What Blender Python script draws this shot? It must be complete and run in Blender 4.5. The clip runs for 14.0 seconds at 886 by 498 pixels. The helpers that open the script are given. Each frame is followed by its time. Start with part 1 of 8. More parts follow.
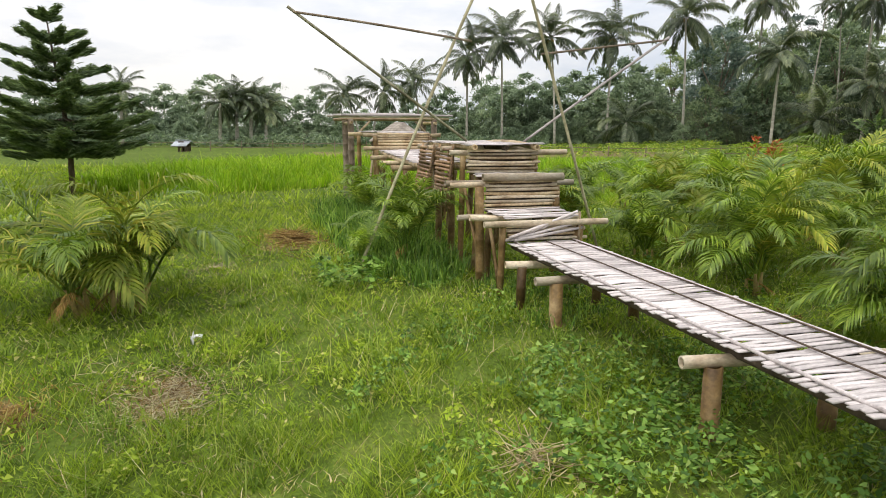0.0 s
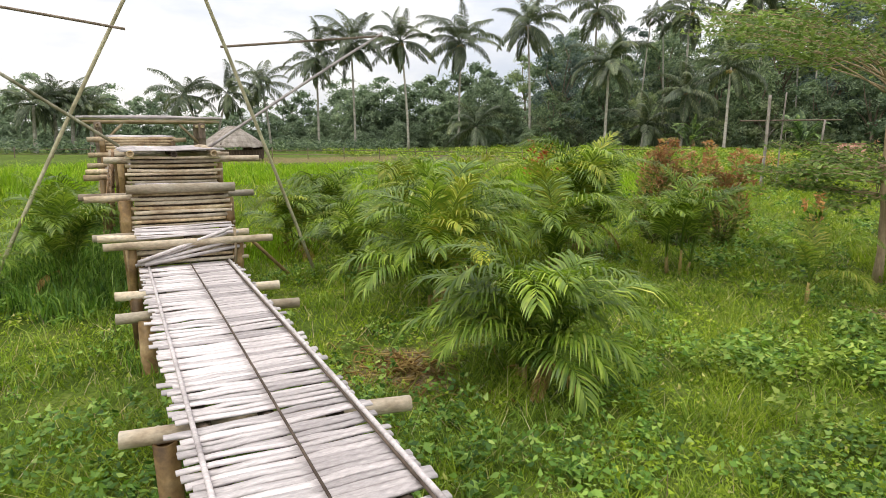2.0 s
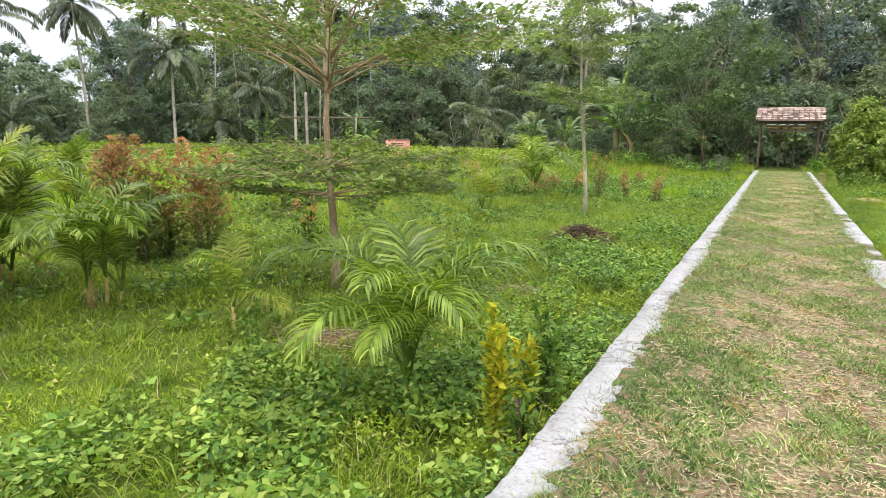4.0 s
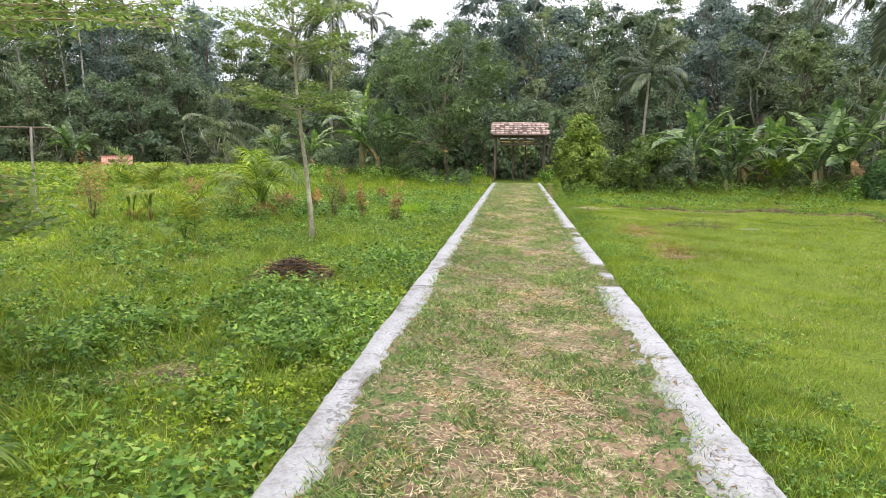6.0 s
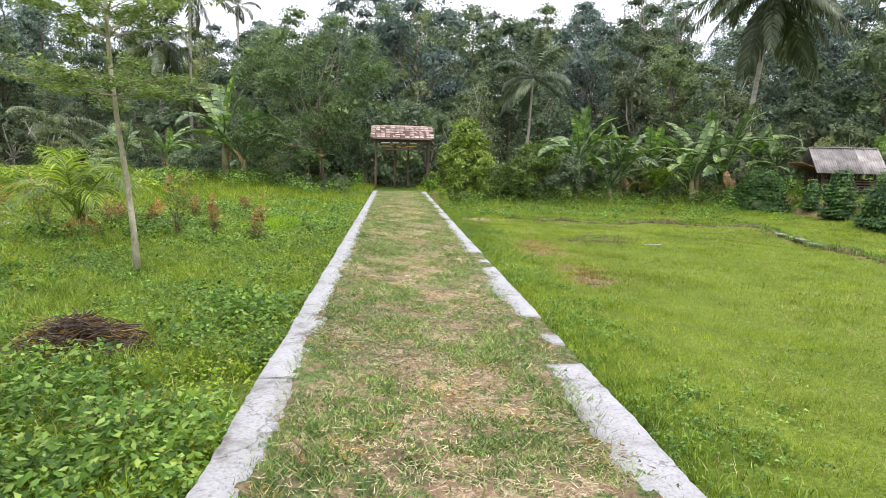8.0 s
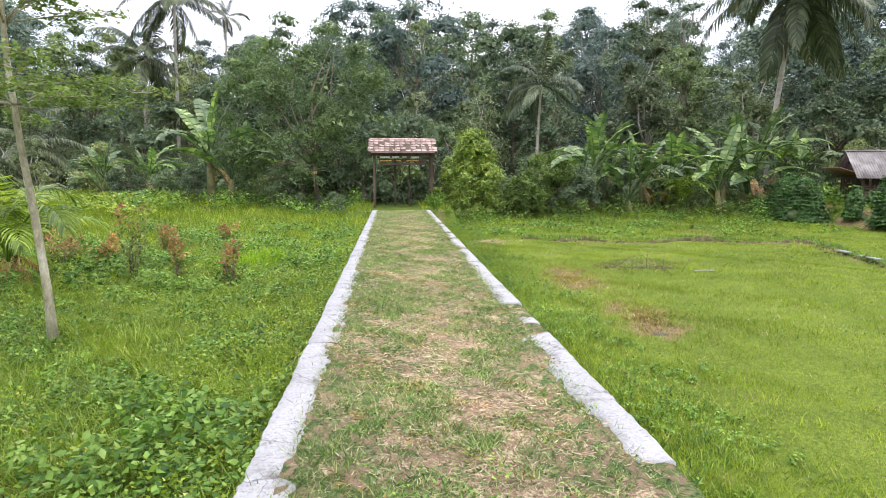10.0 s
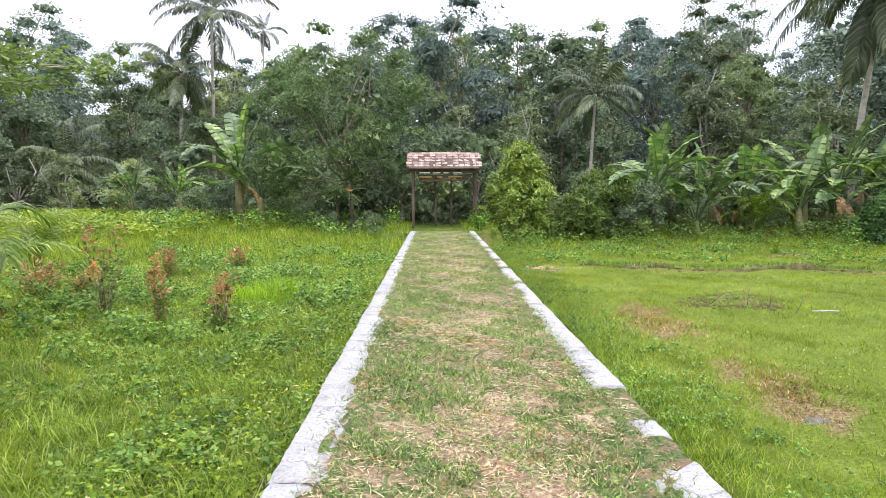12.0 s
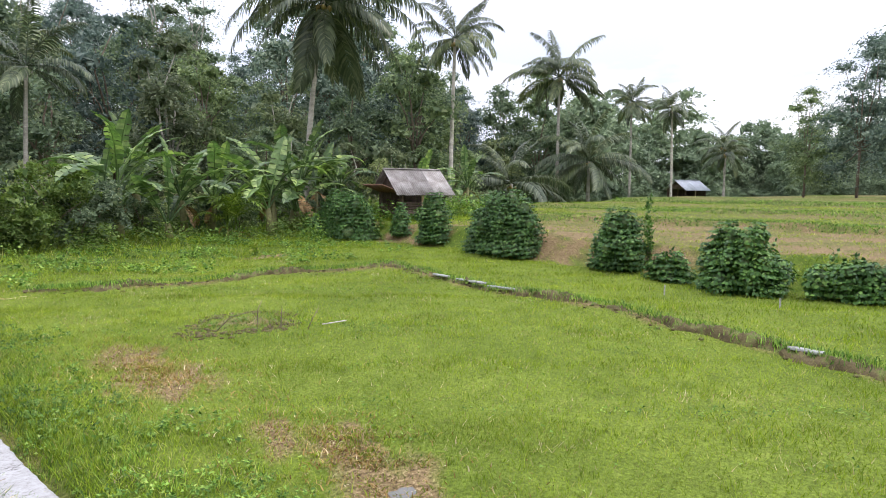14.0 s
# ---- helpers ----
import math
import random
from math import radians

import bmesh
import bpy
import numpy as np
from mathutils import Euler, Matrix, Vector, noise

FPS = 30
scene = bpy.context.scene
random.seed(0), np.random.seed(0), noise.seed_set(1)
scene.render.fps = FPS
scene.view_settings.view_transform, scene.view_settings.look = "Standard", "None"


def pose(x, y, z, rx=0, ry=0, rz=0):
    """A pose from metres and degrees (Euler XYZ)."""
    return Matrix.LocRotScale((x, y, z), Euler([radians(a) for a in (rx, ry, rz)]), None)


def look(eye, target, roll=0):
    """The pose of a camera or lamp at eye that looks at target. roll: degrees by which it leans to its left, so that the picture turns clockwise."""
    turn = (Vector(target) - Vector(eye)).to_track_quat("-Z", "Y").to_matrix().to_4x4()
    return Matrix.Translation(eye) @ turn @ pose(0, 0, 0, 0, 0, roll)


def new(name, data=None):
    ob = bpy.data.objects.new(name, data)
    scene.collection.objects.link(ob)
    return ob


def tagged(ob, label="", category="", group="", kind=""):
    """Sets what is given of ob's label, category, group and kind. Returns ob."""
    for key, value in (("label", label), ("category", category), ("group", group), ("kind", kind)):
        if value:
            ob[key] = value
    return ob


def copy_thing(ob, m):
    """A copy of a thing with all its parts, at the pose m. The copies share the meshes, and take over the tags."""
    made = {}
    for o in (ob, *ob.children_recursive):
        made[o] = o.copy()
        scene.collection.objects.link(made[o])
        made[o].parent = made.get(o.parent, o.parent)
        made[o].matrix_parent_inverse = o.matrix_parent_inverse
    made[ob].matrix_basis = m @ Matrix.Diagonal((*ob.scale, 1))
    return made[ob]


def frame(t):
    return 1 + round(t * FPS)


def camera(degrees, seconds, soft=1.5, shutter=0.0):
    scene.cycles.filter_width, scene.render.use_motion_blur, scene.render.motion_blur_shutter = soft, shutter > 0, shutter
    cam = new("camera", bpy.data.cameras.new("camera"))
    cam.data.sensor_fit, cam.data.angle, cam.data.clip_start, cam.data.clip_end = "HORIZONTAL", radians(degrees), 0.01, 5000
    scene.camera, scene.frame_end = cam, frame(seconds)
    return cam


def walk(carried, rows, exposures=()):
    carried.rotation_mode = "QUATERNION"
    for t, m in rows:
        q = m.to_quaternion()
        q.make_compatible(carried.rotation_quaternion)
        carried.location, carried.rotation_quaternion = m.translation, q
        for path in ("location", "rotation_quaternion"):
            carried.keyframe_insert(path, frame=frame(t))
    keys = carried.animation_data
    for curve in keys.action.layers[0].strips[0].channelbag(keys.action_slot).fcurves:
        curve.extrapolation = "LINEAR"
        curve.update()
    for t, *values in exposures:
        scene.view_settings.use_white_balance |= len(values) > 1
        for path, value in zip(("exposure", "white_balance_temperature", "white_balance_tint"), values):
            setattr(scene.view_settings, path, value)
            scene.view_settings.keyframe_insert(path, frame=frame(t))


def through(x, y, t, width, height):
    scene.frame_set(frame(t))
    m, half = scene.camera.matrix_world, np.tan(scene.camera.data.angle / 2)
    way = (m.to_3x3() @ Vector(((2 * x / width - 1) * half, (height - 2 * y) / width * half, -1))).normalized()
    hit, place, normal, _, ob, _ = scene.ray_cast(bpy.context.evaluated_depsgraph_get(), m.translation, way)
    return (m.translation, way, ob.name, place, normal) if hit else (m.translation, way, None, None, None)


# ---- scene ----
cam = camera(70.15, 14.0, soft=0.65)
EXPOSURES = [(0.0, 0.05, 6750, 11), (2.5, 0.12, 6700, 12), (3.2, 0.32, 6600, 13), (4.0, 0.54, 6500, 14), (6.5, 0.4, 6350, 17), (8.0, 0.42, 6300, 17), (10.5, 0.58, 6150, 19), (12.5, 0.72, 6150, 19), (13.5, 0.84, 6150, 19), (14.0, 0.37, 6150, 18)]
PATH = [
    (0.0, pose(-0.050, 0.003, 1.483, 79.20, -0.51, 73.81)),
    (0.5, pose(-0.054, 0.619, 1.510, 79.17, -0.37, 70.73)),
    (1.0, pose(-0.077, 1.241, 1.496, 79.49, -0.28, 69.03)),
    (1.5, pose(-0.075, 1.905, 1.502, 79.79, -0.16, 66.34)),
    (2.0, pose(-0.082, 2.541, 1.490, 79.66, -0.42, 62.57)),
    (2.5, pose(-0.090, 3.210, 1.490, 79.55, -0.40, 56.64)),
    (3.0, pose(-0.041, 3.895, 1.496, 79.47, -0.43, 49.56)),
    (3.5, pose(0.022, 4.579, 1.510, 79.65, -0.36, 39.47)),
    (4.0, pose(0.125, 5.245, 1.497, 79.70, -0.61, 27.83)),
    (4.2, pose(0.164, 5.509, 1.490, 79.60, -0.40, 24.27)),
    (6.3, pose(0.257, 8.045, 1.455, 81.15, -0.92, 4.41)),
    (6.5, pose(0.230, 8.302, 1.468, 81.00, -1.29, 3.01)),
    (7.0, pose(0.148, 8.947, 1.486, 81.71, -1.18, 0.63)),
    (7.5, pose(0.093, 9.601, 1.444, 81.96, -1.44, -2.19)),
    (8.0, pose(0.039, 10.278, 1.463, 81.83, -1.34, -4.41)),
    (8.2, pose(0.028, 10.536, 1.465, 82.39, -0.80, -5.68)),
    (10.3, pose(-0.058, 13.288, 1.556, 83.18, 0.46, -4.08)),
    (10.5, pose(-0.043, 13.547, 1.550, 83.79, 0.51, -3.31)),
    (11.0, pose(0.008, 14.225, 1.545, 83.57, 0.45, -1.36)),
    (11.5, pose(0.016, 14.854, 1.534, 84.43, 0.03, -0.83)),
    (12.0, pose(0.018, 15.465, 1.481, 84.62, 0.18, -0.82)),
    (12.5, pose(0.041, 16.082, 1.473, 84.64, 0.73, -1.64)),
    (13.0, pose(0.183, 16.689, 1.467, 84.87, 0.21, -8.89)),
    (13.5, pose(0.365, 17.331, 1.540, 84.02, -0.00, -24.04)),
    (14.0, pose(0.495, 17.977, 1.593, 84.37, -0.45, -47.42)),
]
walk(cam, PATH, exposures=EXPOSURES)

# ---------------------------------------------------------------- light
world = bpy.data.worlds.new("overcast_sky")
scene.world = world
world.use_nodes = True
wt = world.node_tree
wt.nodes.clear()


def wn(kind):
    return wt.nodes.new(kind)


w_out, w_bg = wn("ShaderNodeOutputWorld"), wn("ShaderNodeBackground")
w_sky = wn("ShaderNodeTexSky")
w_sky.sky_type, w_sky.sun_disc, w_sky.sun_elevation, w_sky.sun_rotation = "NISHITA", False, radians(64), radians(153)
w_scale = wn("ShaderNodeVectorMath")
w_scale.operation = "SCALE"
w_scale.inputs["Scale"].default_value = 0.11
w_co, w_sep = wn("ShaderNodeTexCoord"), wn("ShaderNodeSeparateXYZ")
w_map = wn("ShaderNodeMapping")
w_map.inputs["Scale"].default_value = (1.0, 1.0, 3.2)
w_noise = wn("ShaderNodeTexNoise")
w_noise.inputs["Scale"].default_value, w_noise.inputs["Detail"].default_value = 2.6, 6
w_noise.inputs["Roughness"].default_value = 0.55
w_ramp = wn("ShaderNodeValToRGB")
w_ramp.color_ramp.elements[0].position, w_ramp.color_ramp.elements[0].color = 0.38, (0.66, 0.72, 0.82, 1)
w_ramp.color_ramp.elements[1].position, w_ramp.color_ramp.elements[1].color = 0.60, (1.0, 1.0, 1.0, 1)
w_high = wn("ShaderNodeMapRange")
for key, value in (("From Min", 0.05), ("From Max", 0.9), ("To Min", 1.0), ("To Max", 2.3)):
    w_high.inputs[key].default_value = value
w_mul = wn("ShaderNodeVectorMath")
w_mul.operation = "SCALE"
w_mix = wn("ShaderNodeMix")
w_mix.data_type = "RGBA"
w_mix.inputs["Factor"].default_value = 0.9
wl = wt.links.new
wl(w_co.outputs["Generated"], w_map.inputs["Vector"])
wl(w_map.outputs["Vector"], w_noise.inputs["Vector"])
wl(w_noise.outputs["Fac"], w_ramp.inputs["Fac"])
wl(w_co.outputs["Generated"], w_sep.inputs["Vector"])
wl(w_sep.outputs["Z"], w_high.inputs["Value"])
wl(w_ramp.outputs["Color"], w_mul.inputs[0])
wl(w_high.outputs["Result"], w_mul.inputs["Scale"])
wl(w_sky.outputs["Color"], w_scale.inputs[0])
wl(w_scale.outputs["Vector"], w_mix.inputs["A"])
wl(w_mul.outputs["Vector"], w_mix.inputs["B"])
wl(w_mix.outputs["Result"], w_bg.inputs["Color"])
w_bg.inputs["Strength"].default_value = 1.0
wl(w_bg.outputs["Background"], w_out.inputs["Surface"])

sun_data = bpy.data.lights.new("sun", "SUN")
sun_data.energy, sun_data.angle, sun_data.color = 1.0, radians(14), (1.0, 0.95, 0.86)
sun = new("sun", sun_data)
sun.matrix_basis = look((6, -12, 28), (0, 0, 0))

# ---------------------------------------------------------------- materials


def mat_tree(name):
    m = bpy.data.materials.new(name)
    m.use_nodes = True
    t = m.node_tree
    return m, t, t.nodes["Principled BSDF"], t.nodes["Material Output"]


def ramp_node(t, stops):
    r = t.nodes.new("ShaderNodeValToRGB")
    e = r.color_ramp.elements
    while len(e) < len(stops):
        e.new(0.5)
    for el, (p, c) in zip(e, stops):
        el.position, el.color = p, (*c, 1)
    return r


def noise_node(t, scale, detail=4, vec=None, rough=0.6):
    n = t.nodes.new("ShaderNodeTexNoise")
    n.inputs["Scale"].default_value, n.inputs["Detail"].default_value, n.inputs["Roughness"].default_value = scale, detail, rough
    if vec is not None:
        t.links.new(vec, n.inputs["Vector"])
    return n


def mixc(t, fac, a, b, blend="MIX"):
    n = t.nodes.new("ShaderNodeMix")
    n.data_type, n.blend_type = "RGBA", blend
    for key, v in (("Factor", fac), ("A", a), ("B", b)):
        if isinstance(v, (int, float)):
            n.inputs[key].default_value = v if key == "Factor" else (v, v, v, 1)
        elif isinstance(v, tuple):
            n.inputs[key].default_value = (*v, 1)
        else:
            t.links.new(v, n.inputs[key])
    return n.outputs["Result"]


def bump_to(t, b, height, strength, distance):
    n = t.nodes.new("ShaderNodeBump")
    n.inputs["Strength"].default_value, n.inputs["Distance"].default_value = strength, distance
    t.links.new(height, n.inputs["Height"])
    t.links.new(n.outputs["Normal"], b.inputs["Normal"])


def leaf_mat(name, stops, rough=0.55, through=0.3, patch=0.35, spread=0.25, spec=0.3, glow=(1.1, 1.15, 0.6)):
    """Leaves: a tint for each leaf, larger patches of tone over the plant, and some light let through."""
    m, t, b, out = mat_tree(name)
    geo = t.nodes.new("ShaderNodeNewGeometry")
    info = t.nodes.new("ShaderNodeObjectInfo")
    r = ramp_node(t, stops)
    t.links.new(geo.outputs["Random Per Island"], r.inputs["Fac"])
    n = noise_node(t, patch, 3, geo.outputs["Position"])
    shade = ramp_node(t, [(0.3, (0.62, 0.66, 0.6)), (0.7, (1.25, 1.2, 1.05))])
    t.links.new(n.outputs["Fac"], shade.inputs["Fac"])
    col = mixc(t, 1.0, r.outputs["Color"], shade.outputs["Color"], "MULTIPLY")
    n2 = noise_node(t, patch * 7, 3, geo.outputs["Position"])
    shade2 = ramp_node(t, [(0.32, (0.7, 0.72, 0.72)), (0.68, (1.22, 1.2, 1.12))])
    t.links.new(n2.outputs["Fac"], shade2.inputs["Fac"])
    col = mixc(t, 1.0, col, shade2.outputs["Color"], "MULTIPLY")
    obj = ramp_node(t, [(0.0, (1 - spread, 1 - spread, 1 - spread)), (0.5, (1.0, 1.0, 1.0)), (1.0, (1 + spread, 1 + 0.8 * spread, 1.0))])
    t.links.new(info.outputs["Random"], obj.inputs["Fac"])
    col = mixc(t, 1.0, col, obj.outputs["Color"], "MULTIPLY")
    t.links.new(col, b.inputs["Base Color"])
    b.inputs["Roughness"].default_value = rough
    b.inputs["Specular IOR Level"].default_value = spec
    if through:
        tr = t.nodes.new("ShaderNodeBsdfTranslucent")
        t.links.new(mixc(t, 1.0, col, glow, "MULTIPLY"), tr.inputs["Color"])
        ms = t.nodes.new("ShaderNodeMixShader")
        ms.inputs["Fac"].default_value = through
        t.links.new(b.outputs["BSDF"], ms.inputs[1])
        t.links.new(tr.outputs["BSDF"], ms.inputs[2])
        t.links.new(ms.outputs["Shader"], out.inputs["Surface"])
    return m


def rough_mat(name, stops, scale=6.0, fine=60.0, rough=0.85, bump=0.3, dist=0.01, stretch=(1, 1, 1), spread=0.2, objects=True):
    """Wood, bamboo, stone: broad tone and fine grain from noise, a tone for each piece."""
    m, t, b, out = mat_tree(name)
    co = t.nodes.new("ShaderNodeTexCoord")
    mp = t.nodes.new("ShaderNodeMapping")
    mp.inputs["Scale"].default_value = stretch
    t.links.new(co.outputs["Object"], mp.inputs["Vector"])
    n1 = noise_node(t, scale, 4, mp.outputs["Vector"])
    n2 = noise_node(t, fine, 3, mp.outputs["Vector"])
    r = ramp_node(t, stops)
    t.links.new(n1.outputs["Fac"], r.inputs["Fac"])
    g = ramp_node(t, [(0.3, (0.72, 0.72, 0.72)), (0.7, (1.15, 1.15, 1.15))])
    t.links.new(n2.outputs["Fac"], g.inputs["Fac"])
    col = mixc(t, 1.0, r.outputs["Color"], g.outputs["Color"], "MULTIPLY")
    if objects:
        info = t.nodes.new("ShaderNodeObjectInfo")
        o = ramp_node(t, [(0.0, (1 - spread, 1 - spread, 1 - spread)), (1.0, (1 + spread, 1 + spread, 1 + spread))])
        t.links.new(info.outputs["Random"], o.inputs["Fac"])
        col = mixc(t, 1.0, col, o.outputs["Color"], "MULTIPLY")
    t.links.new(col, b.inputs["Base Color"])
    b.inputs["Roughness"].default_value = rough
    b.inputs["Specular IOR Level"].default_value = 0.25
    bump_to(t, b, n2.outputs["Fac"], bump, dist)
    return m


def ground_mat():
    """Field earth under the grass: greens and straw, bare soil where the soil layer says so."""
    m, t, b, out = mat_tree("field_ground")
    geo = t.nodes.new("ShaderNodeNewGeometry")
    at = t.nodes.new("ShaderNodeAttribute")
    at.attribute_name = "soil"
    wood = t.nodes.new("ShaderNodeAttribute")
    wood.attribute_name = "wood"
    lawn = t.nodes.new("ShaderNodeAttribute")
    lawn.attribute_name = "lawn"
    n1 = noise_node(t, 0.35, 5, geo.outputs["Position"])
    n2 = noise_node(t, 3.0, 5, geo.outputs["Position"], 0.7)
    n3 = noise_node(t, 28.0, 4, geo.outputs["Position"], 0.7)
    g1 = ramp_node(t, [(0.25, (0.05, 0.08, 0.014)), (0.5, (0.1, 0.155, 0.022)), (0.75, (0.19, 0.215, 0.055))])
    t.links.new(n2.outputs["Fac"], g1.inputs["Fac"])
    g2 = ramp_node(t, [(0.3, (0.12, 0.165, 0.026)), (0.6, (0.175, 0.235, 0.036)), (0.8, (0.25, 0.265, 0.075))])
    t.links.new(n2.outputs["Fac"], g2.inputs["Fac"])
    grass = mixc(t, lawn.outputs["Fac"], g1.outputs["Color"], g2.outputs["Color"])
    broad = ramp_node(t, [(0.3, (0.75, 0.78, 0.7)), (0.7, (1.2, 1.15, 1.1))])
    t.links.new(n1.outputs["Fac"], broad.inputs["Fac"])
    grass = mixc(t, 1.0, grass, broad.outputs["Color"], "MULTIPLY")
    soil = ramp_node(t, [(0.3, (0.125, 0.085, 0.04)), (0.55, (0.26, 0.187, 0.095)), (0.8, (0.42, 0.33, 0.19))])
    t.links.new(n3.outputs["Fac"], soil.inputs["Fac"])
    mask = t.nodes.new("ShaderNodeMath")
    mask.operation = "MULTIPLY_ADD"
    mask.use_clamp = True
    t.links.new(at.outputs["Fac"], mask.inputs[0])
    mask.inputs[1].default_value = 2.0
    sub = t.nodes.new("ShaderNodeMath")
    sub.operation = "MULTIPLY_ADD"
    t.links.new(n2.outputs["Fac"], sub.inputs[0])
    sub.inputs[1].default_value, sub.inputs[2].default_value = 1.2, -1.1
    t.links.new(sub.outputs[0], mask.inputs[2])
    col = mixc(t, mask.outputs[0], grass, soil.outputs["Color"])
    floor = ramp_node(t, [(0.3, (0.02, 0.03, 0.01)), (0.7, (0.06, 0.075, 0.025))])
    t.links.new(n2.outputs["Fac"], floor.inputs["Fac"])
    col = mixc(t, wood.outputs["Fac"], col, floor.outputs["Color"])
    fine = ramp_node(t, [(0.32, (0.45, 0.45, 0.45)), (0.68, (1.3, 1.3, 1.3))])
    t.links.new(n3.outputs["Fac"], fine.inputs["Fac"])
    col = mixc(t, 1.0, col, fine.outputs["Color"], "MULTIPLY")
    t.links.new(col, b.inputs["Base Color"])
    b.inputs["Roughness"].default_value = 0.95
    b.inputs["Specular IOR Level"].default_value = 0.1
    bump_to(t, b, n3.outputs["Fac"], 0.6, 0.04)
    return m


def path_mat():
    """Trodden infill of the path: dry clippings, patches of low grass, reddish earth."""
    m, t, b, out = mat_tree("path_infill")
    geo = t.nodes.new("ShaderNodeNewGeometry")
    n1 = noise_node(t, 4.0, 8, geo.outputs["Position"], 0.75)
    place = t.nodes.new("ShaderNodeSeparateXYZ")
    t.links.new(geo.outputs["Position"], place.inputs["Vector"])
    tread = t.nodes.new("ShaderNodeMath")
    tread.operation = "SUBTRACT"
    t.links.new(place.outputs["X"], tread.inputs[0])
    tread.inputs[1].default_value = 0.4
    side = t.nodes.new("ShaderNodeMath")
    side.operation = "ABSOLUTE"
    t.links.new(tread.outputs[0], side.inputs[0])
    lean = t.nodes.new("ShaderNodeMath")
    lean.operation = "MULTIPLY_ADD"
    t.links.new(side.outputs[0], lean.inputs[0])
    lean.inputs[1].default_value = 0.13
    t.links.new(n1.outputs["Fac"], lean.inputs[2])
    n2 = noise_node(t, 9.0, 5, geo.outputs["Position"], 0.7)
    n3 = noise_node(t, 38.0, 5, geo.outputs["Position"], 0.75)
    straw = ramp_node(t, [(0.36, (0.08, 0.05, 0.035)), (0.48, (0.34, 0.235, 0.155)), (0.62, (0.7, 0.56, 0.41))])
    t.links.new(n3.outputs["Fac"], straw.inputs["Fac"])
    green = ramp_node(t, [(0.36, (0.025, 0.045, 0.016)), (0.64, (0.17, 0.24, 0.075))])
    t.links.new(n3.outputs["Fac"], green.inputs["Fac"])
    f = ramp_node(t, [(0.47, (0, 0, 0)), (0.58, (1, 1, 1))])
    t.links.new(lean.outputs[0], f.inputs["Fac"])
    col = mixc(t, f.outputs["Color"], straw.outputs["Color"], green.outputs["Color"])
    red = ramp_node(t, [(0.48, (0, 0, 0)), (0.57, (0.85, 0.85, 0.85))])
    t.links.new(n2.outputs["Fac"], red.inputs["Fac"])
    col = mixc(t, red.outputs["Color"], col, mixc(t, n3.outputs["Fac"], (0.12, 0.065, 0.045), (0.46, 0.31, 0.22)))
    dark = noise_node(t, 1.1, 4, geo.outputs["Position"])
    dk = ramp_node(t, [(0.35, (0.72, 0.72, 0.7)), (0.65, (1.12, 1.1, 1.05))])
    t.links.new(dark.outputs["Fac"], dk.inputs["Fac"])
    col = mixc(t, 1.0, col, dk.outputs["Color"], "MULTIPLY")
    t.links.new(col, b.inputs["Base Color"])
    b.inputs["Roughness"].default_value = 0.95
    b.inputs["Specular IOR Level"].default_value = 0.1
    bump_to(t, b, n3.outputs["Fac"], 0.7, 0.02)
    return m


def concrete_mat():
    m, t, b, out = mat_tree("weathered_concrete")
    geo = t.nodes.new("ShaderNodeNewGeometry")
    n1 = noise_node(t, 2.2, 6, geo.outputs["Position"], 0.7)
    n2 = noise_node(t, 45.0, 4, geo.outputs["Position"], 0.7)
    r = ramp_node(t, [(0.3, (0.15, 0.14, 0.12)), (0.42, (0.34, 0.335, 0.325)), (0.7, (0.445, 0.44, 0.445))])
    t.links.new(n1.outputs["Fac"], r.inputs["Fac"])
    g = ramp_node(t, [(0.3, (0.5, 0.48, 0.44)), (0.42, (0.86, 0.85, 0.83)), (0.6, (1.06, 1.06, 1.06))])
    t.links.new(n2.outputs["Fac"], g.inputs["Fac"])
    vor = t.nodes.new("ShaderNodeTexVoronoi")
    vor.feature = "DISTANCE_TO_EDGE"
    vor.inputs["Scale"].default_value = 1.1
    warp = t.nodes.new("ShaderNodeVectorMath")
    warp.operation = "MULTIPLY_ADD"
    t.links.new(n1.outputs["Color"], warp.inputs[0])
    warp.inputs[1].default_value = (0.5, 0.5, 0.5)
    t.links.new(geo.outputs["Position"], warp.inputs[2])
    t.links.new(warp.outputs["Vector"], vor.inputs["Vector"])
    cr = ramp_node(t, [(0.0, (0.25, 0.23, 0.2)), (0.012, (1, 1, 1))])
    t.links.new(vor.outputs["Distance"], cr.inputs["Fac"])
    col = mixc(t, 1.0, r.outputs["Color"], g.outputs["Color"], "MULTIPLY")
    col = mixc(t, 0.8, col, cr.outputs["Color"], "MULTIPLY")
    t.links.new(col, b.inputs["Base Color"])
    b.inputs["Roughness"].default_value = 0.8
    bump_to(t, b, n2.outputs["Fac"], 0.35, 0.006)
    return m


M_GROUND, M_PATH, M_CONC = ground_mat(), path_mat(), concrete_mat()
M_GRASS = leaf_mat("meadow_grass", [(0.0, (0.13, 0.205, 0.022)), (0.5, (0.27, 0.385, 0.036)), (0.88, (0.43, 0.53, 0.08)), (0.96, (0.56, 0.55, 0.2)), (1.0, (0.66, 0.58, 0.36))], patch=0.45, through=0.4, spread=0.0, spec=0.12, rough=0.6)
M_COARSE = leaf_mat("coarse_grass", [(0.0, (0.13, 0.22, 0.03)), (0.6, (0.25, 0.37, 0.06)), (1.0, (0.45, 0.53, 0.15))], patch=0.5, through=0.38, spread=0.0, spec=0.2, rough=0.5)
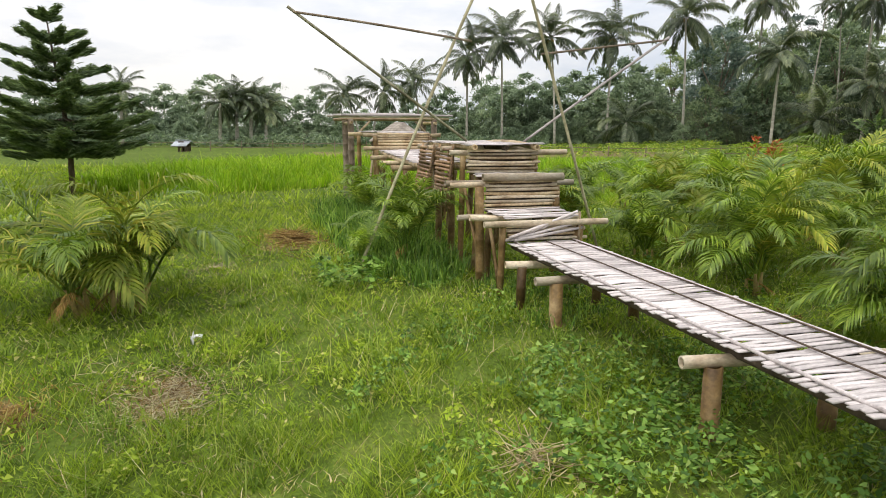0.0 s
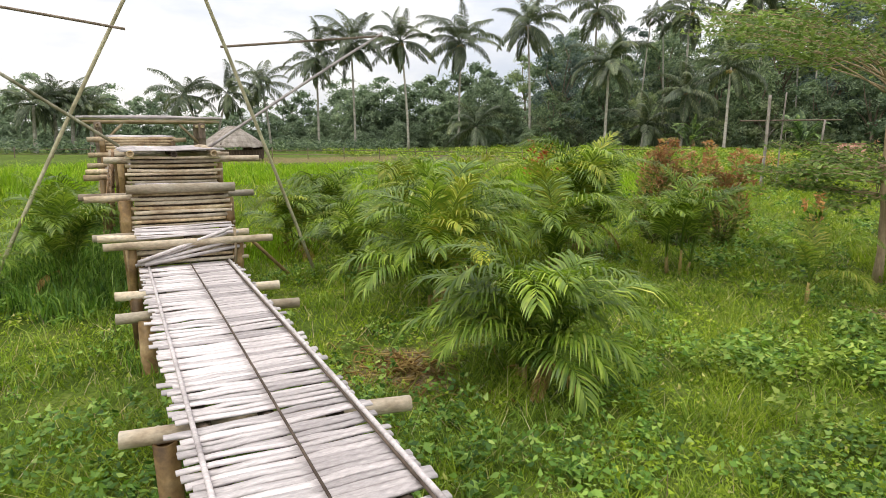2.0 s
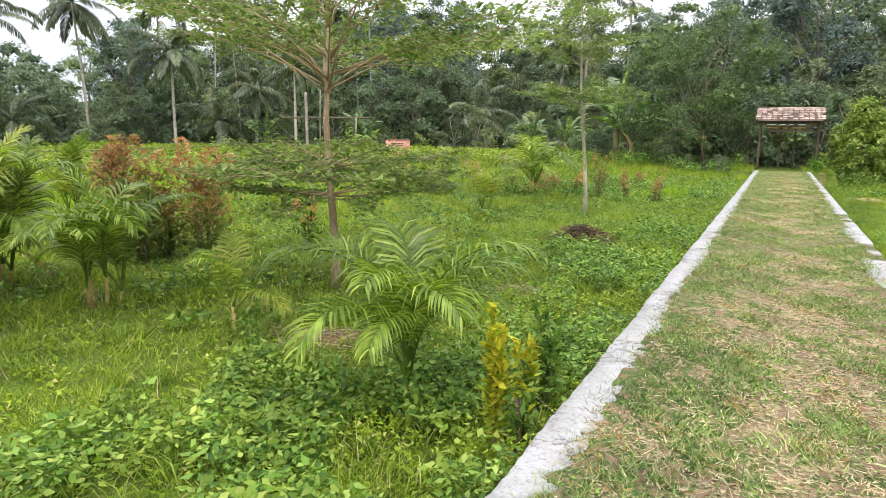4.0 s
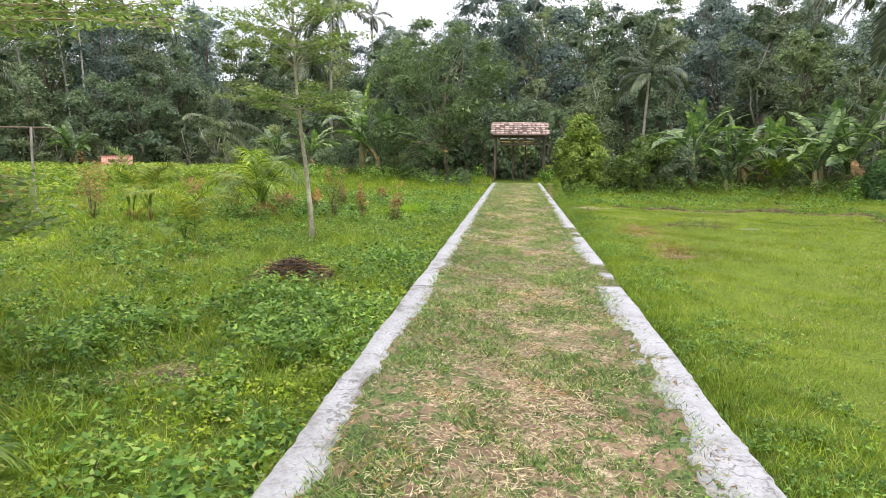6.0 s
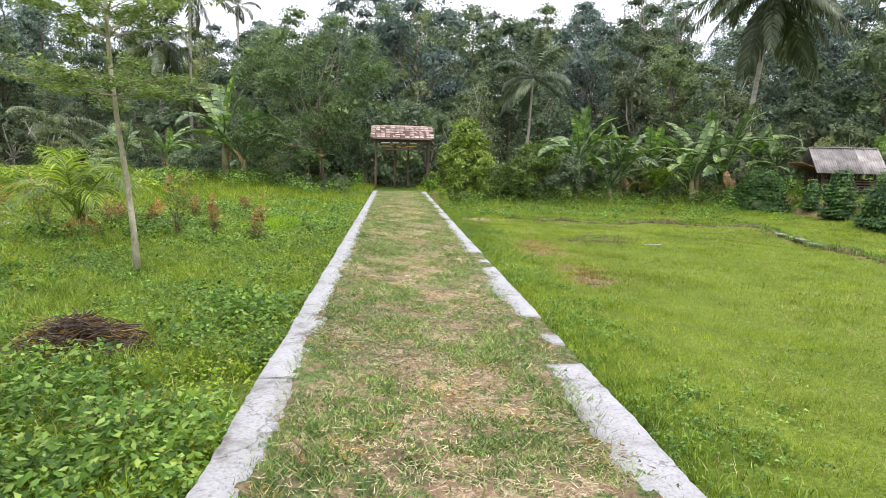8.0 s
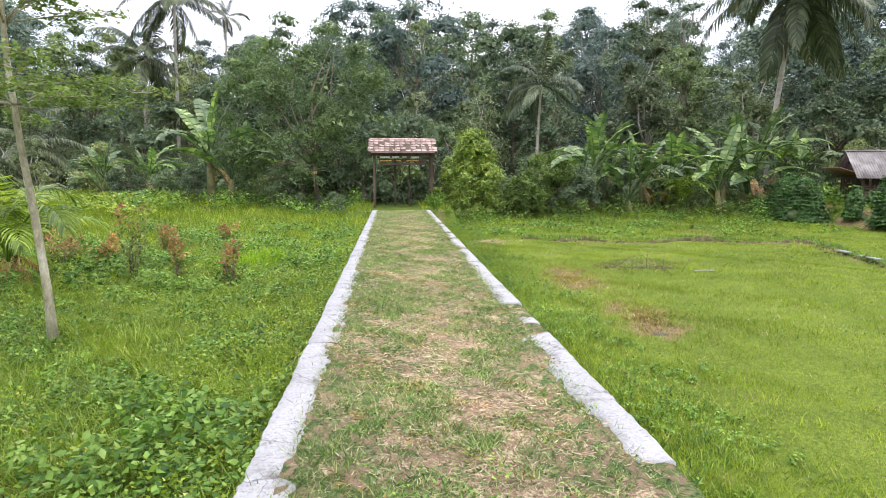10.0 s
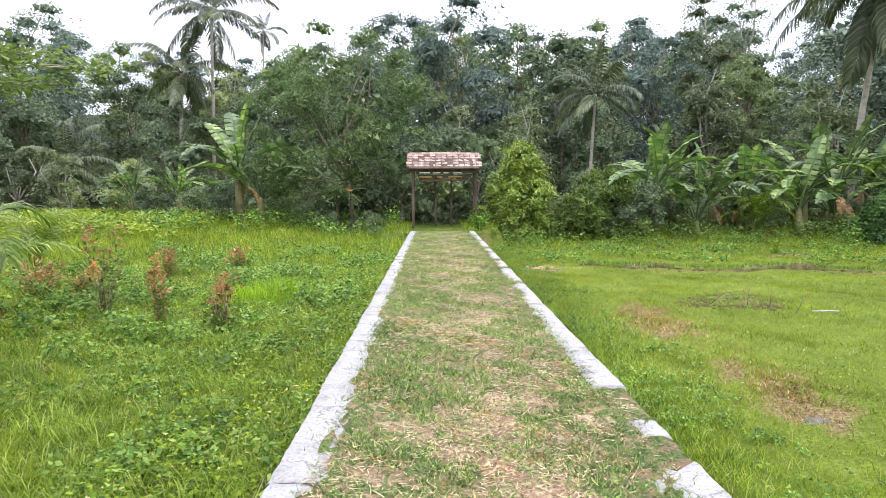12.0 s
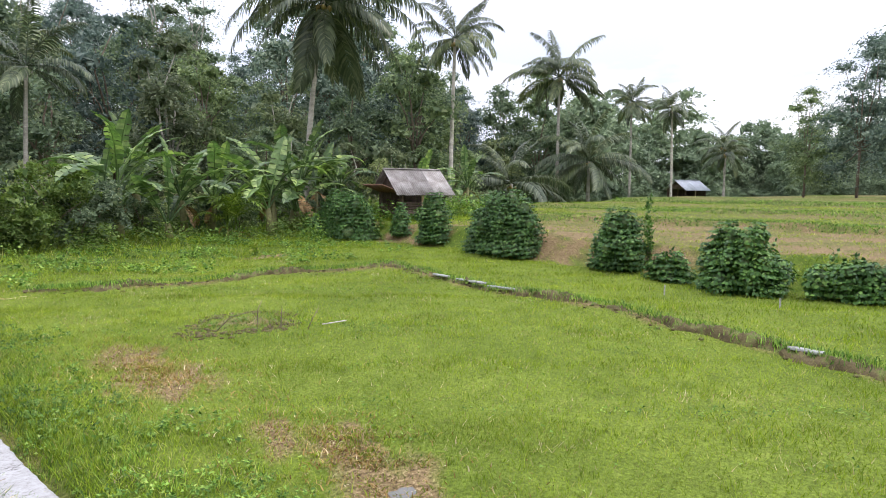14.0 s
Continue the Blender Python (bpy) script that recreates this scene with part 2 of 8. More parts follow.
M_LAWN = leaf_mat("short_wet_grass", [(0.0, (0.15, 0.225, 0.022)), (0.5, (0.27, 0.375, 0.038)), (0.88, (0.39, 0.455, 0.075)), (0.96, (0.48, 0.46, 0.2)), (1.0, (0.53, 0.45, 0.32))], patch=0.3, through=0.4, spread=0.0, spec=0.1, rough=0.7)
M_TALL = leaf_mat("tall_grass", [(0.0, (0.16, 0.3, 0.019)), (0.6, (0.29, 0.48, 0.028)), (1.0, (0.45, 0.56, 0.09))], patch=0.6, through=0.45, spread=0.0, spec=0.2)
M_STRAW = leaf_mat("dry_straw", [(0.0, (0.25, 0.165, 0.1)), (0.4, (0.5, 0.395, 0.265)), (1.0, (0.77, 0.68, 0.5))], through=0.1, spread=0.0, spec=0.2)
M_RUST = leaf_mat("rusty_dead_grass", [(0.0, (0.16, 0.088, 0.034)), (0.5, (0.35, 0.215, 0.078)), (1.0, (0.54, 0.39, 0.17))], through=0.1, spread=0.0, spec=0.1)
M_WEED = leaf_mat("broad_weed_leaves", [(0.0, (0.048, 0.112, 0.023)), (0.45, (0.145, 0.285, 0.05)), (0.85, (0.285, 0.44, 0.095)), (1.0, (0.4, 0.53, 0.155))], through=0.33, spread=0.0, rough=0.5, patch=0.5, spec=0.25)
M_PATHGRASS = leaf_mat("trodden_grass", [(0.0, (0.08, 0.145, 0.05)), (0.5, (0.205, 0.32, 0.115)), (0.85, (0.38, 0.5, 0.2)), (0.95, (0.58, 0.56, 0.32)), (1.0, (0.74, 0.66, 0.48))], patch=0.9, through=0.38, spread=0.0, spec=0.2, rough=0.55)
M_CROP = leaf_mat("pale_crop_leaves", [(0.0, (0.15, 0.27, 0.03)), (0.6, (0.28, 0.4, 0.05)), (1.0, (0.5, 0.52, 0.12))], through=0.35, spread=0.0)
M_ARECA = leaf_mat("palm_frond_green", [(0.0, (0.085, 0.16, 0.022)), (0.5, (0.205, 0.32, 0.045)), (0.85, (0.36, 0.465, 0.095)), (1.0, (0.53, 0.585, 0.2))], rough=0.38, through=0.42, patch=1.6, spread=0.3, spec=0.45)
M_ARECA_Y = leaf_mat("palm_frond_yellowing", [(0.0, (0.16, 0.24, 0.03)), (0.6, (0.32, 0.38, 0.06)), (1.0, (0.52, 0.46, 0.12))], rough=0.5, through=0.35, patch=1.2, spread=0.3, spec=0.3)
M_ARECA_D = leaf_mat("palm_frond_dead", [(0.0, (0.24, 0.14, 0.06)), (0.6, (0.42, 0.26, 0.11)), (1.0, (0.56, 0.4, 0.21))], rough=0.8, through=0.2, patch=1.2, spread=0.3, spec=0.1)
M_STALK = rough_mat("palm_stalks", [(0.3, (0.25, 0.18, 0.06)), (0.6, (0.35, 0.27, 0.09)), (0.8, (0.25, 0.3, 0.07))], 5, 40, 0.6)
M_COCO = leaf_mat("coconut_frond", [(0.0, (0.06, 0.09, 0.05)), (0.6, (0.135, 0.175, 0.105)), (1.0, (0.28, 0.31, 0.21))], rough=0.42, through=0.28, patch=0.3, spread=0.3, spec=0.45, glow=(1.1, 1.1, 0.85))
# forest leaf tones are greyed, with distance haze mixed into their colour
M_FOREST = leaf_mat("forest_leaves", [(0.0, (0.095, 0.145, 0.1)), (0.5, (0.175, 0.25, 0.16)), (0.9, (0.27, 0.35, 0.225)), (1.0, (0.35, 0.42, 0.29))], rough=0.52, through=0.38, patch=0.22, spread=0.4, spec=0.3, glow=(1.05, 1.1, 0.95))
M_FOREST2 = leaf_mat("olive_forest_leaves", [(0.0, (0.125, 0.165, 0.095)), (0.5, (0.225, 0.285, 0.165)), (1.0, (0.36, 0.41, 0.255))], rough=0.52, through=0.38, patch=0.22, spread=0.4, spec=0.3, glow=(1.05, 1.1, 0.95))
# bluest leaf tone: haze painted into the leaves, mainly for upper hill rows
M_BLUE = leaf_mat("haze_blued_leaves", [(0.0, (0.08, 0.13, 0.125)), (0.6, (0.17, 0.24, 0.23)), (1.0, (0.3, 0.37, 0.35))], rough=0.48, through=0.38, patch=0.2, spread=0.35, spec=0.4, glow=(1.0, 1.05, 1.0))
# paler, softer leaves: the far woods' haze is put into this colour
M_FARWOOD = leaf_mat("hazed_far_wood_leaves", [(0.0, (0.15, 0.205, 0.15)), (0.5, (0.25, 0.33, 0.235)), (1.0, (0.38, 0.46, 0.34))], rough=0.6, through=0.45, patch=0.12, spread=0.0, spec=0.2, glow=(1.05, 1.1, 1.0))
M_BUSH = leaf_mat("bright_bush_leaves", [(0.0, (0.13, 0.21, 0.045)), (0.6, (0.28, 0.39, 0.085)), (1.0, (0.48, 0.57, 0.15))], through=0.35, patch=0.9, spread=0.1, spec=0.3)
M_FEATHER = leaf_mat("feathery_leaves", [(0.0, (0.09, 0.15, 0.065)), (0.6, (0.18, 0.265, 0.12)), (1.0, (0.3, 0.39, 0.18))], rough=0.5, through=0.35, patch=0.5, spread=0.1, spec=0.3, glow=(1.05, 1.15, 0.9))
M_TIER = leaf_mat("small_tree_leaves", [(0.0, (0.14, 0.215, 0.065)), (0.6, (0.26, 0.37, 0.115)), (1.0, (0.42, 0.52, 0.19))], through=0.45, patch=0.9, spread=0.1, spec=0.35, glow=(1.1, 1.15, 0.8))
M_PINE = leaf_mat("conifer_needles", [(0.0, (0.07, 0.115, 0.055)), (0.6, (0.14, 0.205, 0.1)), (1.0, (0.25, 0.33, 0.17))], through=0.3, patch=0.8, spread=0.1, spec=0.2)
M_RED = leaf_mat("red_young_leaves", [(0.0, (0.4, 0.18, 0.11)), (0.5, (0.6, 0.31, 0.2)), (0.8, (0.64, 0.44, 0.28)), (1.0, (0.32, 0.36, 0.14))], through=0.35, patch=2.0, spread=0.2, spec=0.2)
M_FLAME = leaf_mat("scarlet_flowers", [(0.0, (0.5, 0.06, 0.04)), (1.0, (0.62, 0.2, 0.1))], through=0.2, patch=2.0, spread=0.1)
M_GOLD = leaf_mat("golden_croton_leaves", [(0.0, (0.34, 0.34, 0.02)), (0.6, (0.58, 0.54, 0.04)), (1.0, (0.33, 0.46, 0.05))], through=0.3, patch=3.0, spread=0.1)
M_CREEPER = leaf_mat("creeper_leaves", [(0.0, (0.07, 0.125, 0.035)), (0.6, (0.15, 0.235, 0.06)), (1.0, (0.28, 0.36, 0.12))], through=0.3, patch=0.9, spread=0.15, spec=0.2)
M_VINE = leaf_mat("vine_leaves", [(0.0, (0.03, 0.085, 0.025)), (0.6, (0.075, 0.175, 0.045)), (1.0, (0.17, 0.3, 0.08))], rough=0.45, through=0.2, patch=1.6, spread=0.15, spec=0.3)
M_BANANA = leaf_mat("banana_leaf", [(0.0, (0.09, 0.165, 0.065)), (0.6, (0.175, 0.275, 0.11)), (1.0, (0.33, 0.43, 0.2))], rough=0.4, through=0.33, patch=0.9, spread=0.4, spec=0.55, glow=(0.95, 1.15, 0.65))
M_BANANA_D = leaf_mat("banana_leaf_dead", [(0.0, (0.2, 0.12, 0.06)), (1.0, (0.42, 0.29, 0.17))], rough=0.8, through=0.15, patch=1.5, spread=0.3)
M_BARK = rough_mat("grey_brown_bark", [(0.3, (0.12, 0.085, 0.06)), (0.7, (0.3, 0.24, 0.18))], 5, 40, 0.9, 0.5, 0.02, (1, 1, 0.3))
M_PALE = rough_mat("pale_palm_trunk", [(0.3, (0.32, 0.29, 0.24)), (0.7, (0.56, 0.52, 0.44))], 1.5, 14, 0.9, 0.5, 0.03, (1, 1, 3))
M_BAMBOO = rough_mat("bamboo_tan", [(0.25, (0.17, 0.1, 0.06)), (0.45, (0.42, 0.31, 0.18)), (0.75, (0.64, 0.53, 0.36))], 4, 30, 0.55, 0.2, 0.004, (1, 1, 1), 0.38)
M_BAMBOO_G = rough_mat("bamboo_greenish", [(0.3, (0.25, 0.22, 0.125)), (0.6, (0.44, 0.405, 0.255)), (0.8, (0.57, 0.54, 0.42))], 2.5, 26, 0.5, 0.12, 0.003, (1, 1, 1), 0.15)
M_POST = rough_mat("bamboo_golden_brown", [(0.25, (0.075, 0.042, 0.018)), (0.48, (0.2, 0.125, 0.05)), (0.78, (0.36, 0.26, 0.13))], 4, 30, 0.5, 0.2, 0.004, (1, 1, 1), 0.35)
M_BEAM = rough_mat("weathered_pale_bamboo", [(0.22, (0.19, 0.125, 0.08)), (0.42, (0.46, 0.365, 0.25)), (0.72, (0.69, 0.61, 0.48))], 5, 45, 0.65, 0.3, 0.004, (1, 0.5, 1), 0.45)
M_SCREEN = rough_mat("bamboo_rusty_brown", [(0.25, (0.1, 0.055, 0.03)), (0.5, (0.3, 0.185, 0.1)), (0.78, (0.5, 0.37, 0.24))], 5, 40, 0.6, 0.25, 0.004, (1, 1, 1), 0.4)
M_SLAT = rough_mat("weathered_bamboo_slats", [(0.25, (0.2, 0.165, 0.155)), (0.42, (0.46, 0.41, 0.395)), (0.7, (0.68, 0.62, 0.6))], 5, 55, 0.75, 0.35, 0.004, (1, 0.35, 1), 0.28)
M_POLE = rough_mat("grey_green_bamboo", [(0.28, (0.1, 0.09, 0.05)), (0.46, (0.205, 0.185, 0.11)), (0.57, (0.29, 0.27, 0.18)), (0.66, (0.46, 0.44, 0.36))], 7, 80, 0.5, 0.2, 0.002, (1, 1, 0.35), 0.0)
M_DARKWOOD = rough_mat("dark_old_timber", [(0.3, (0.05, 0.035, 0.025)), (0.7, (0.15, 0.11, 0.08))], 4, 40, 0.85, 0.4, 0.01, (1, 1, 0.3))
M_TILE = rough_mat("mossy_roof_tile", [(0.25, (0.16, 0.1, 0.08)), (0.5, (0.38, 0.27, 0.23)), (0.75, (0.6, 0.49, 0.44))], 4, 40, 0.85, 0.3, 0.01, (1, 1, 1), 0.4)
M_TIN = rough_mat("corrugated_tin", [(0.3, (0.17, 0.145, 0.125)), (0.5, (0.32, 0.295, 0.27)), (0.7, (0.48, 0.455, 0.43))], 1.6, 20, 0.7, 0.2, 0.004, (1, 1, 1), 0.35)
M_THATCH = rough_mat("straw_thatch", [(0.3, (0.2, 0.17, 0.14)), (0.7, (0.43, 0.38, 0.33))], 3, 50, 0.95, 0.6, 0.03, (1, 1, 0.2))
M_REDROOF = rough_mat("faded_red_sheet", [(0.3, (0.38, 0.17, 0.11)), (0.7, (0.56, 0.31, 0.23))], 2, 20, 0.7)
M_ORANGE = rough_mat("orange_plastic_sheet", [(0.3, (0.34, 0.19, 0.05)), (0.7, (0.55, 0.34, 0.1))], 5, 20, 0.7)
M_CLOD = rough_mat("dark_bund_earth", [(0.3, (0.055, 0.042, 0.02)), (0.52, (0.12, 0.095, 0.045)), (0.68, (0.14, 0.17, 0.045))], 5, 50, 0.95, 0.7, 0.02)
M_WHITE = rough_mat("white_litter", [(0.3, (0.7, 0.7, 0.68)), (0.7, (0.85, 0.85, 0.84))], 6, 40, 0.6)

m_water, t_w, b_w, _ = mat_tree("puddle_water")
b_w.inputs["Base Color"].default_value = (0.14, 0.13, 0.11, 1)
b_w.inputs["Roughness"].default_value = 0.1
n_w = noise_node(t_w, 30, 2)
bump_to(t_w, b_w, n_w.outputs["Fac"], 0.05, 0.004)
M_WATER = m_water

# ---------------------------------------------------------------- mesh helpers


class Geo:
    """Collects vertices and faces of one mesh."""

    def __init__(self):
        self.v, self.f, self.n = [], [], 0

    def add(self, v, *faces):
        v = np.asarray(v, float).reshape(-1, 3)
        self.v.append(v)
        for f in faces:
            self.f.append(np.asarray(f, int) + self.n)
        self.n += len(v)
        return self

    def mesh(self, name, material, smooth=False):
        me = bpy.data.meshes.new(name)
        v = np.concatenate(self.v)
        me.vertices.add(len(v))
        me.vertices.foreach_set("co", v.astype(np.float32).ravel())
        loops = np.concatenate([f.ravel() for f in self.f])
        sizes = np.concatenate([np.full(len(f), f.shape[1]) for f in self.f])
        me.loops.add(len(loops))
        me.loops.foreach_set("vertex_index", loops.astype(np.int32))
        me.polygons.add(len(sizes))
        me.polygons.foreach_set("loop_start", (np.cumsum(sizes) - sizes).astype(np.int32))
        if smooth:
            me.polygons.foreach_set("use_smooth", np.ones(len(sizes), bool))
        me.update(calc_edges=True)
        me.materials.append(material)
        return me


def thing(name, at=(0, 0, 0), label="", category="", group="", kind=""):
    ob = new(name)
    ob.empty_display_size = 0.2
    ob.matrix_basis = Matrix.Translation(at)
    return tagged(ob, label, category, group, kind)


def part(name, mesh, parent, m=None, label=""):
    """A mesh object under a thing; m is its pose in the world while the thing stands at its first place."""
    ob = new(name, mesh)
    ob.parent = parent
    base = parent.matrix_basis if parent.parent is None else Matrix()
    ob.matrix_parent_inverse = base.inverted()
    ob.matrix_basis = m if m is not None else Matrix()
    return tagged(ob, label)


def tube(points, radii, sides=8, cap=True):
    """A tapered tube along points."""
    p = np.asarray(points, float)
    r = np.broadcast_to(np.asarray(radii, float), (len(p),))
    d = np.gradient(p, axis=0)
    d /= np.linalg.norm(d, axis=1)[:, None] + 1e-9
    ref = np.array([0, 0, 1.0]) if abs(d[0][2]) < 0.9 else np.array([1.0, 0, 0])
    a = np.cross(d, ref)
    a /= np.linalg.norm(a, axis=1)[:, None] + 1e-9
    b = np.cross(d, a)
    ang = np.arange(sides) * 2 * np.pi / sides
    v = p[:, None] + r[:, None, None] * (np.cos(ang)[None, :, None] * a[:, None] + np.sin(ang)[None, :, None] * b[:, None])
    i = np.arange(len(p) - 1)[:, None] * sides
    j = np.arange(sides)[None]
    k = (j + 1) % sides
    f = np.stack([i + j, i + k, i + sides + k, i + sides + j], -1).reshape(-1, 4)
    faces = [f]
    if cap:
        faces += [np.arange(sides)[None, ::-1], (np.arange(sides) + (len(p) - 1) * sides)[None]]
    return v.reshape(-1, 3), faces


def bamboo(p0, p1, r, rng, sides=9, node=0.3, bend=0.012):
    """A bamboo culm: node rings, a slight bow, hollow sawn ends."""
    p0, p1 = np.asarray(p0, float), np.asarray(p1, float)
    length = np.linalg.norm(p1 - p0)
    ts, rs = [0.0, 0.0], [r * 0.72, r]
    x = node * rng.uniform(0.3, 0.9)
    while x < length - 0.05:
        for o, k in ((-0.012, 1.0), (0.0, 1.09), (0.012, 1.0)):
            ts.append((x + o) / length)
            rs.append(r * k)
        x += node * rng.uniform(0.85, 1.15)
    ts += [1.0, 1.0]
    rs += [r, r * 0.72]
    ts = np.array(ts)
    bow = rng.normal(size=3) * bend * length
    pts = p0 + (p1 - p0) * ts[:, None] + np.sin(np.pi * ts)[:, None] * bow
    axis = (p1 - p0) / length
    deep_a, deep_b = pts[0] + axis * 0.03, pts[-1] - axis * 0.03
    pts = np.concatenate([[deep_a], pts, [deep_b]])
    rs = np.concatenate([[r * 0.66], rs, [r * 0.66]])
    d = np.tile(axis, (len(pts), 1))
    ref = np.array([0, 0, 1.0]) if abs(axis[2]) < 0.9 else np.array([1.0, 0, 0])
    a = np.cross(axis, ref)
    a /= np.linalg.norm(a)
    b = np.cross(axis, a)
    ang = np.arange(sides) * 2 * np.pi / sides
    v = pts[:, None] + rs[:, None, None] * (np.cos(ang)[None, :, None] * a + np.sin(ang)[None, :, None] * b)
    i = np.arange(len(pts) - 1)[:, None] * sides
    j = np.arange(sides)[None]
    k = (j + 1) % sides
    f = np.stack([i + j, i + k, i + sides + k, i + sides + j], -1).reshape(-1, 4)
    return v.reshape(-1, 3), [f, np.arange(sides)[None, ::-1], (np.arange(sides) + (len(pts) - 1) * sides)[None]]


def box_geo(size, bevel=0.0):
    """A box about the origin, its long edges softened."""
    bm = bmesh.new()
    bmesh.ops.create_cube(bm, size=1)
    for v in bm.verts:
        v.co = Vector((v.co.x * size[0], v.co.y * size[1], v.co.z * size[2]))
    if bevel:
        bmesh.ops.bevel(bm, geom=bm.edges[:], offset=bevel, segments=1, affect="EDGES")
    return bm


def bm_mesh(name, bm, material, smooth=False):
    me = bpy.data.meshes.new(name)
    bm.to_mesh(me)
    bm.free()
    me.materials.append(material)
    if smooth:
        me.polygons.foreach_set("use_smooth", np.ones(len(me.polygons), bool))
    return me


def unit(v):
    return v / (np.linalg.norm(v, axis=-1, keepdims=True) + 1e-9)


def leaves(c, d, s, length, width):
    """Diamond leaves at centres c along d, s across; returns vertices and quads."""
    n = len(c)
    L, W = np.broadcast_to(length, (n,))[:, None] / 2, np.broadcast_to(width, (n,))[:, None] / 2
    up = np.cross(d, s)
    k = d * L * 0.3
    v = np.stack([c - d * L, c - k + s * W - up * W * 0.35, c + d * L, c - k - s * W - up * W * 0.35], 1).reshape(-1, 3)
    return v, np.arange(n * 4).reshape(-1, 4)


def tri_leaves(c, d, s, length, width):
    """Pointed three-cornered leaves, for crowns and ground cover seen from afar."""
    n = len(c)
    L, W = np.broadcast_to(length, (n,))[:, None] / 2, np.broadcast_to(width, (n,))[:, None] / 2
    v = np.stack([c - d * L * 0.7 - s * W, c - d * L * 0.4 + s * W, c + d * L], 1).reshape(-1, 3)
    return v, np.arange(n * 3).reshape(-1, 3)


def random_frames(rng, n, up=0.5):
    """Random leaf directions, with faces that tend to look up."""
    nrm = unit(rng.normal(size=(n, 3)) + np.array([0, 0, up * 2.2]))
    d = unit(np.cross(nrm, rng.normal(size=(n, 3))))
    return d, np.cross(nrm, d)


def lobe_points(rng, lobes, n, shell=0.35):
    """Points in the outer shell of ellipsoid lobes (x, y, z, rx, ry, rz)."""
    lobes = np.asarray(lobes, float)
    w = (lobes[:, 3] * lobes[:, 4] * lobes[:, 5]) ** 0.66
    idx = rng.choice(len(lobes), n, p=w / w.sum())
    u = unit(rng.normal(size=(n, 3)))
    u[:, 2] = np.where(u[:, 2] < -0.35, -u[:, 2] * 0.5, u[:, 2])
    r = 1 - shell * rng.random(n) ** 1.6
    r *= 1 + 0.13 * rng.normal(size=n)
    return lobes[idx, :3] + u * r[:, None] * lobes[idx, 3:], u


# ---------------------------------------------------------------- lie of the land
KL, KR, PATH_END = -0.83, 1.44, 37.8
AZ = [-115, -80, -62, -50, -38, -20, 0, 20, 40, 58, 75, 110, 150]
EDGE = [150, 125, 100, 74, 46, 42, 40, 46, 58, 70, 82, 88, 100]
SLOPE = [0.02, 0.03, 0.05, 0.1, 0.22, 0.19, 0.15, 0.2, 0.17, 0.1, 0.03, 0.02, 0.02]


def polar(x, y):
    return np.degrees(np.arctan2(-x, y - 8)), np.hypot(x, y - 8)


def hedge_x(y):
    return np.interp(y, [-20, 14, 21, 23, 31, 40, 44], [13.5, 14.6, 16.2, 15.8, 17.3, 17.9, 19.5])


def smooth01(a, lo, hi):
    u = np.clip((a - lo) / (hi - lo), 0, 1)
    return u * u * (3 - 2 * u)


BUND = [(4.2, 33.0), (5.7, 32.5), (9.1, 31.9), (12.6, 31.1), (11.5, 27.3), (11.2, 24.5), (10.3, 21.0), (9.8, 19.1), (8.6, 13.0), (8.0, 6.0)]


def bund_distance(x, y):
    best = np.full(np.shape(x), 1e9)
    for (ax, ay), (bx, by) in zip(BUND[:-1], BUND[1:]):
        u = np.clip(((x - ax) * (bx - ax) + (y - ay) * (by - ay)) / ((bx - ax) ** 2 + (by - ay) ** 2), 0, 1)
        best = np.minimum(best, np.hypot(x - ax - u * (bx - ax), y - ay - u * (by - ay)))
    return best


def wave(x, y, s, k=0.0):
    return np.sin(x * 1.7 / s + k) * np.cos(y * 1.3 / s + 1.3 * k) + 0.5 * np.sin((x + y) * 2.9 / s + 2.1 * k)


def land(x, y):
    """Height of the ground."""
    x, y = np.asarray(x, float), np.asarray(y, float)
    left = -0.42 + 0.16 * np.exp(-np.clip(KL - x, 0, 9) / 0.45)
    left = left + 0.42 * smooth01(y, 30, 44) * smooth01(-x, 2, 9)
    right = -0.7 - 0.2 * np.exp(-(((x - 1.85) / 0.22) ** 2)) + 0.18 * np.exp(-(((x - 1.45) / 0.25) ** 2))
    right = right + 0.07 * np.exp(-((bund_distance(x, y) / 0.3) ** 2)) - 0.06 * np.exp(-(((x - 3.7) / 0.3) ** 2) - ((y - 21.32) / 0.34) ** 2) + 0.07 * np.exp(-(((x - 5.75) / 0.75) ** 2) - ((y - 27.2) / 0.75) ** 2)
    plateau = smooth01(x - hedge_x(y), 0.2, 1.5) * (1 - smooth01(y, 42, 48))
    right = right + plateau * (0.74 + 0.3 * smooth01(x, 26.0, 26.6) + 0.2 * smooth01(x, 34.0, 34.8) + 0.25 * smooth01(x, 46.0, 47.0))
    right = right + 0.35 * smooth01(y, 36, 46) * (1 - plateau)
    z = np.where(x < 0.3, left, right)
    z = np.where((x > KL + 0.05) & (x < KR - 0.05) & (y < PATH_END), -0.35, z)
    z = np.where((y >= PATH_END) & (x > KL - 1) & (x < KR + 1), -0.06 + 0.0 * z, z)
    az, r = polar(x, y)
    d = r - np.interp(az, AZ, EDGE) - 3
    z = z + np.interp(az, AZ, SLOPE) * np.clip(d, 0, 75)
    rough = smooth01(np.abs(x - 0.3), 1.3, 3.5)
    return z + rough * (0.03 * wave(x, y, 1.1) + 0.035 * wave(x, y, 4.0, 1.0)) + 0.25 * smooth01(r, 40, 120) * wave(x, y, 17.0, 2.0)


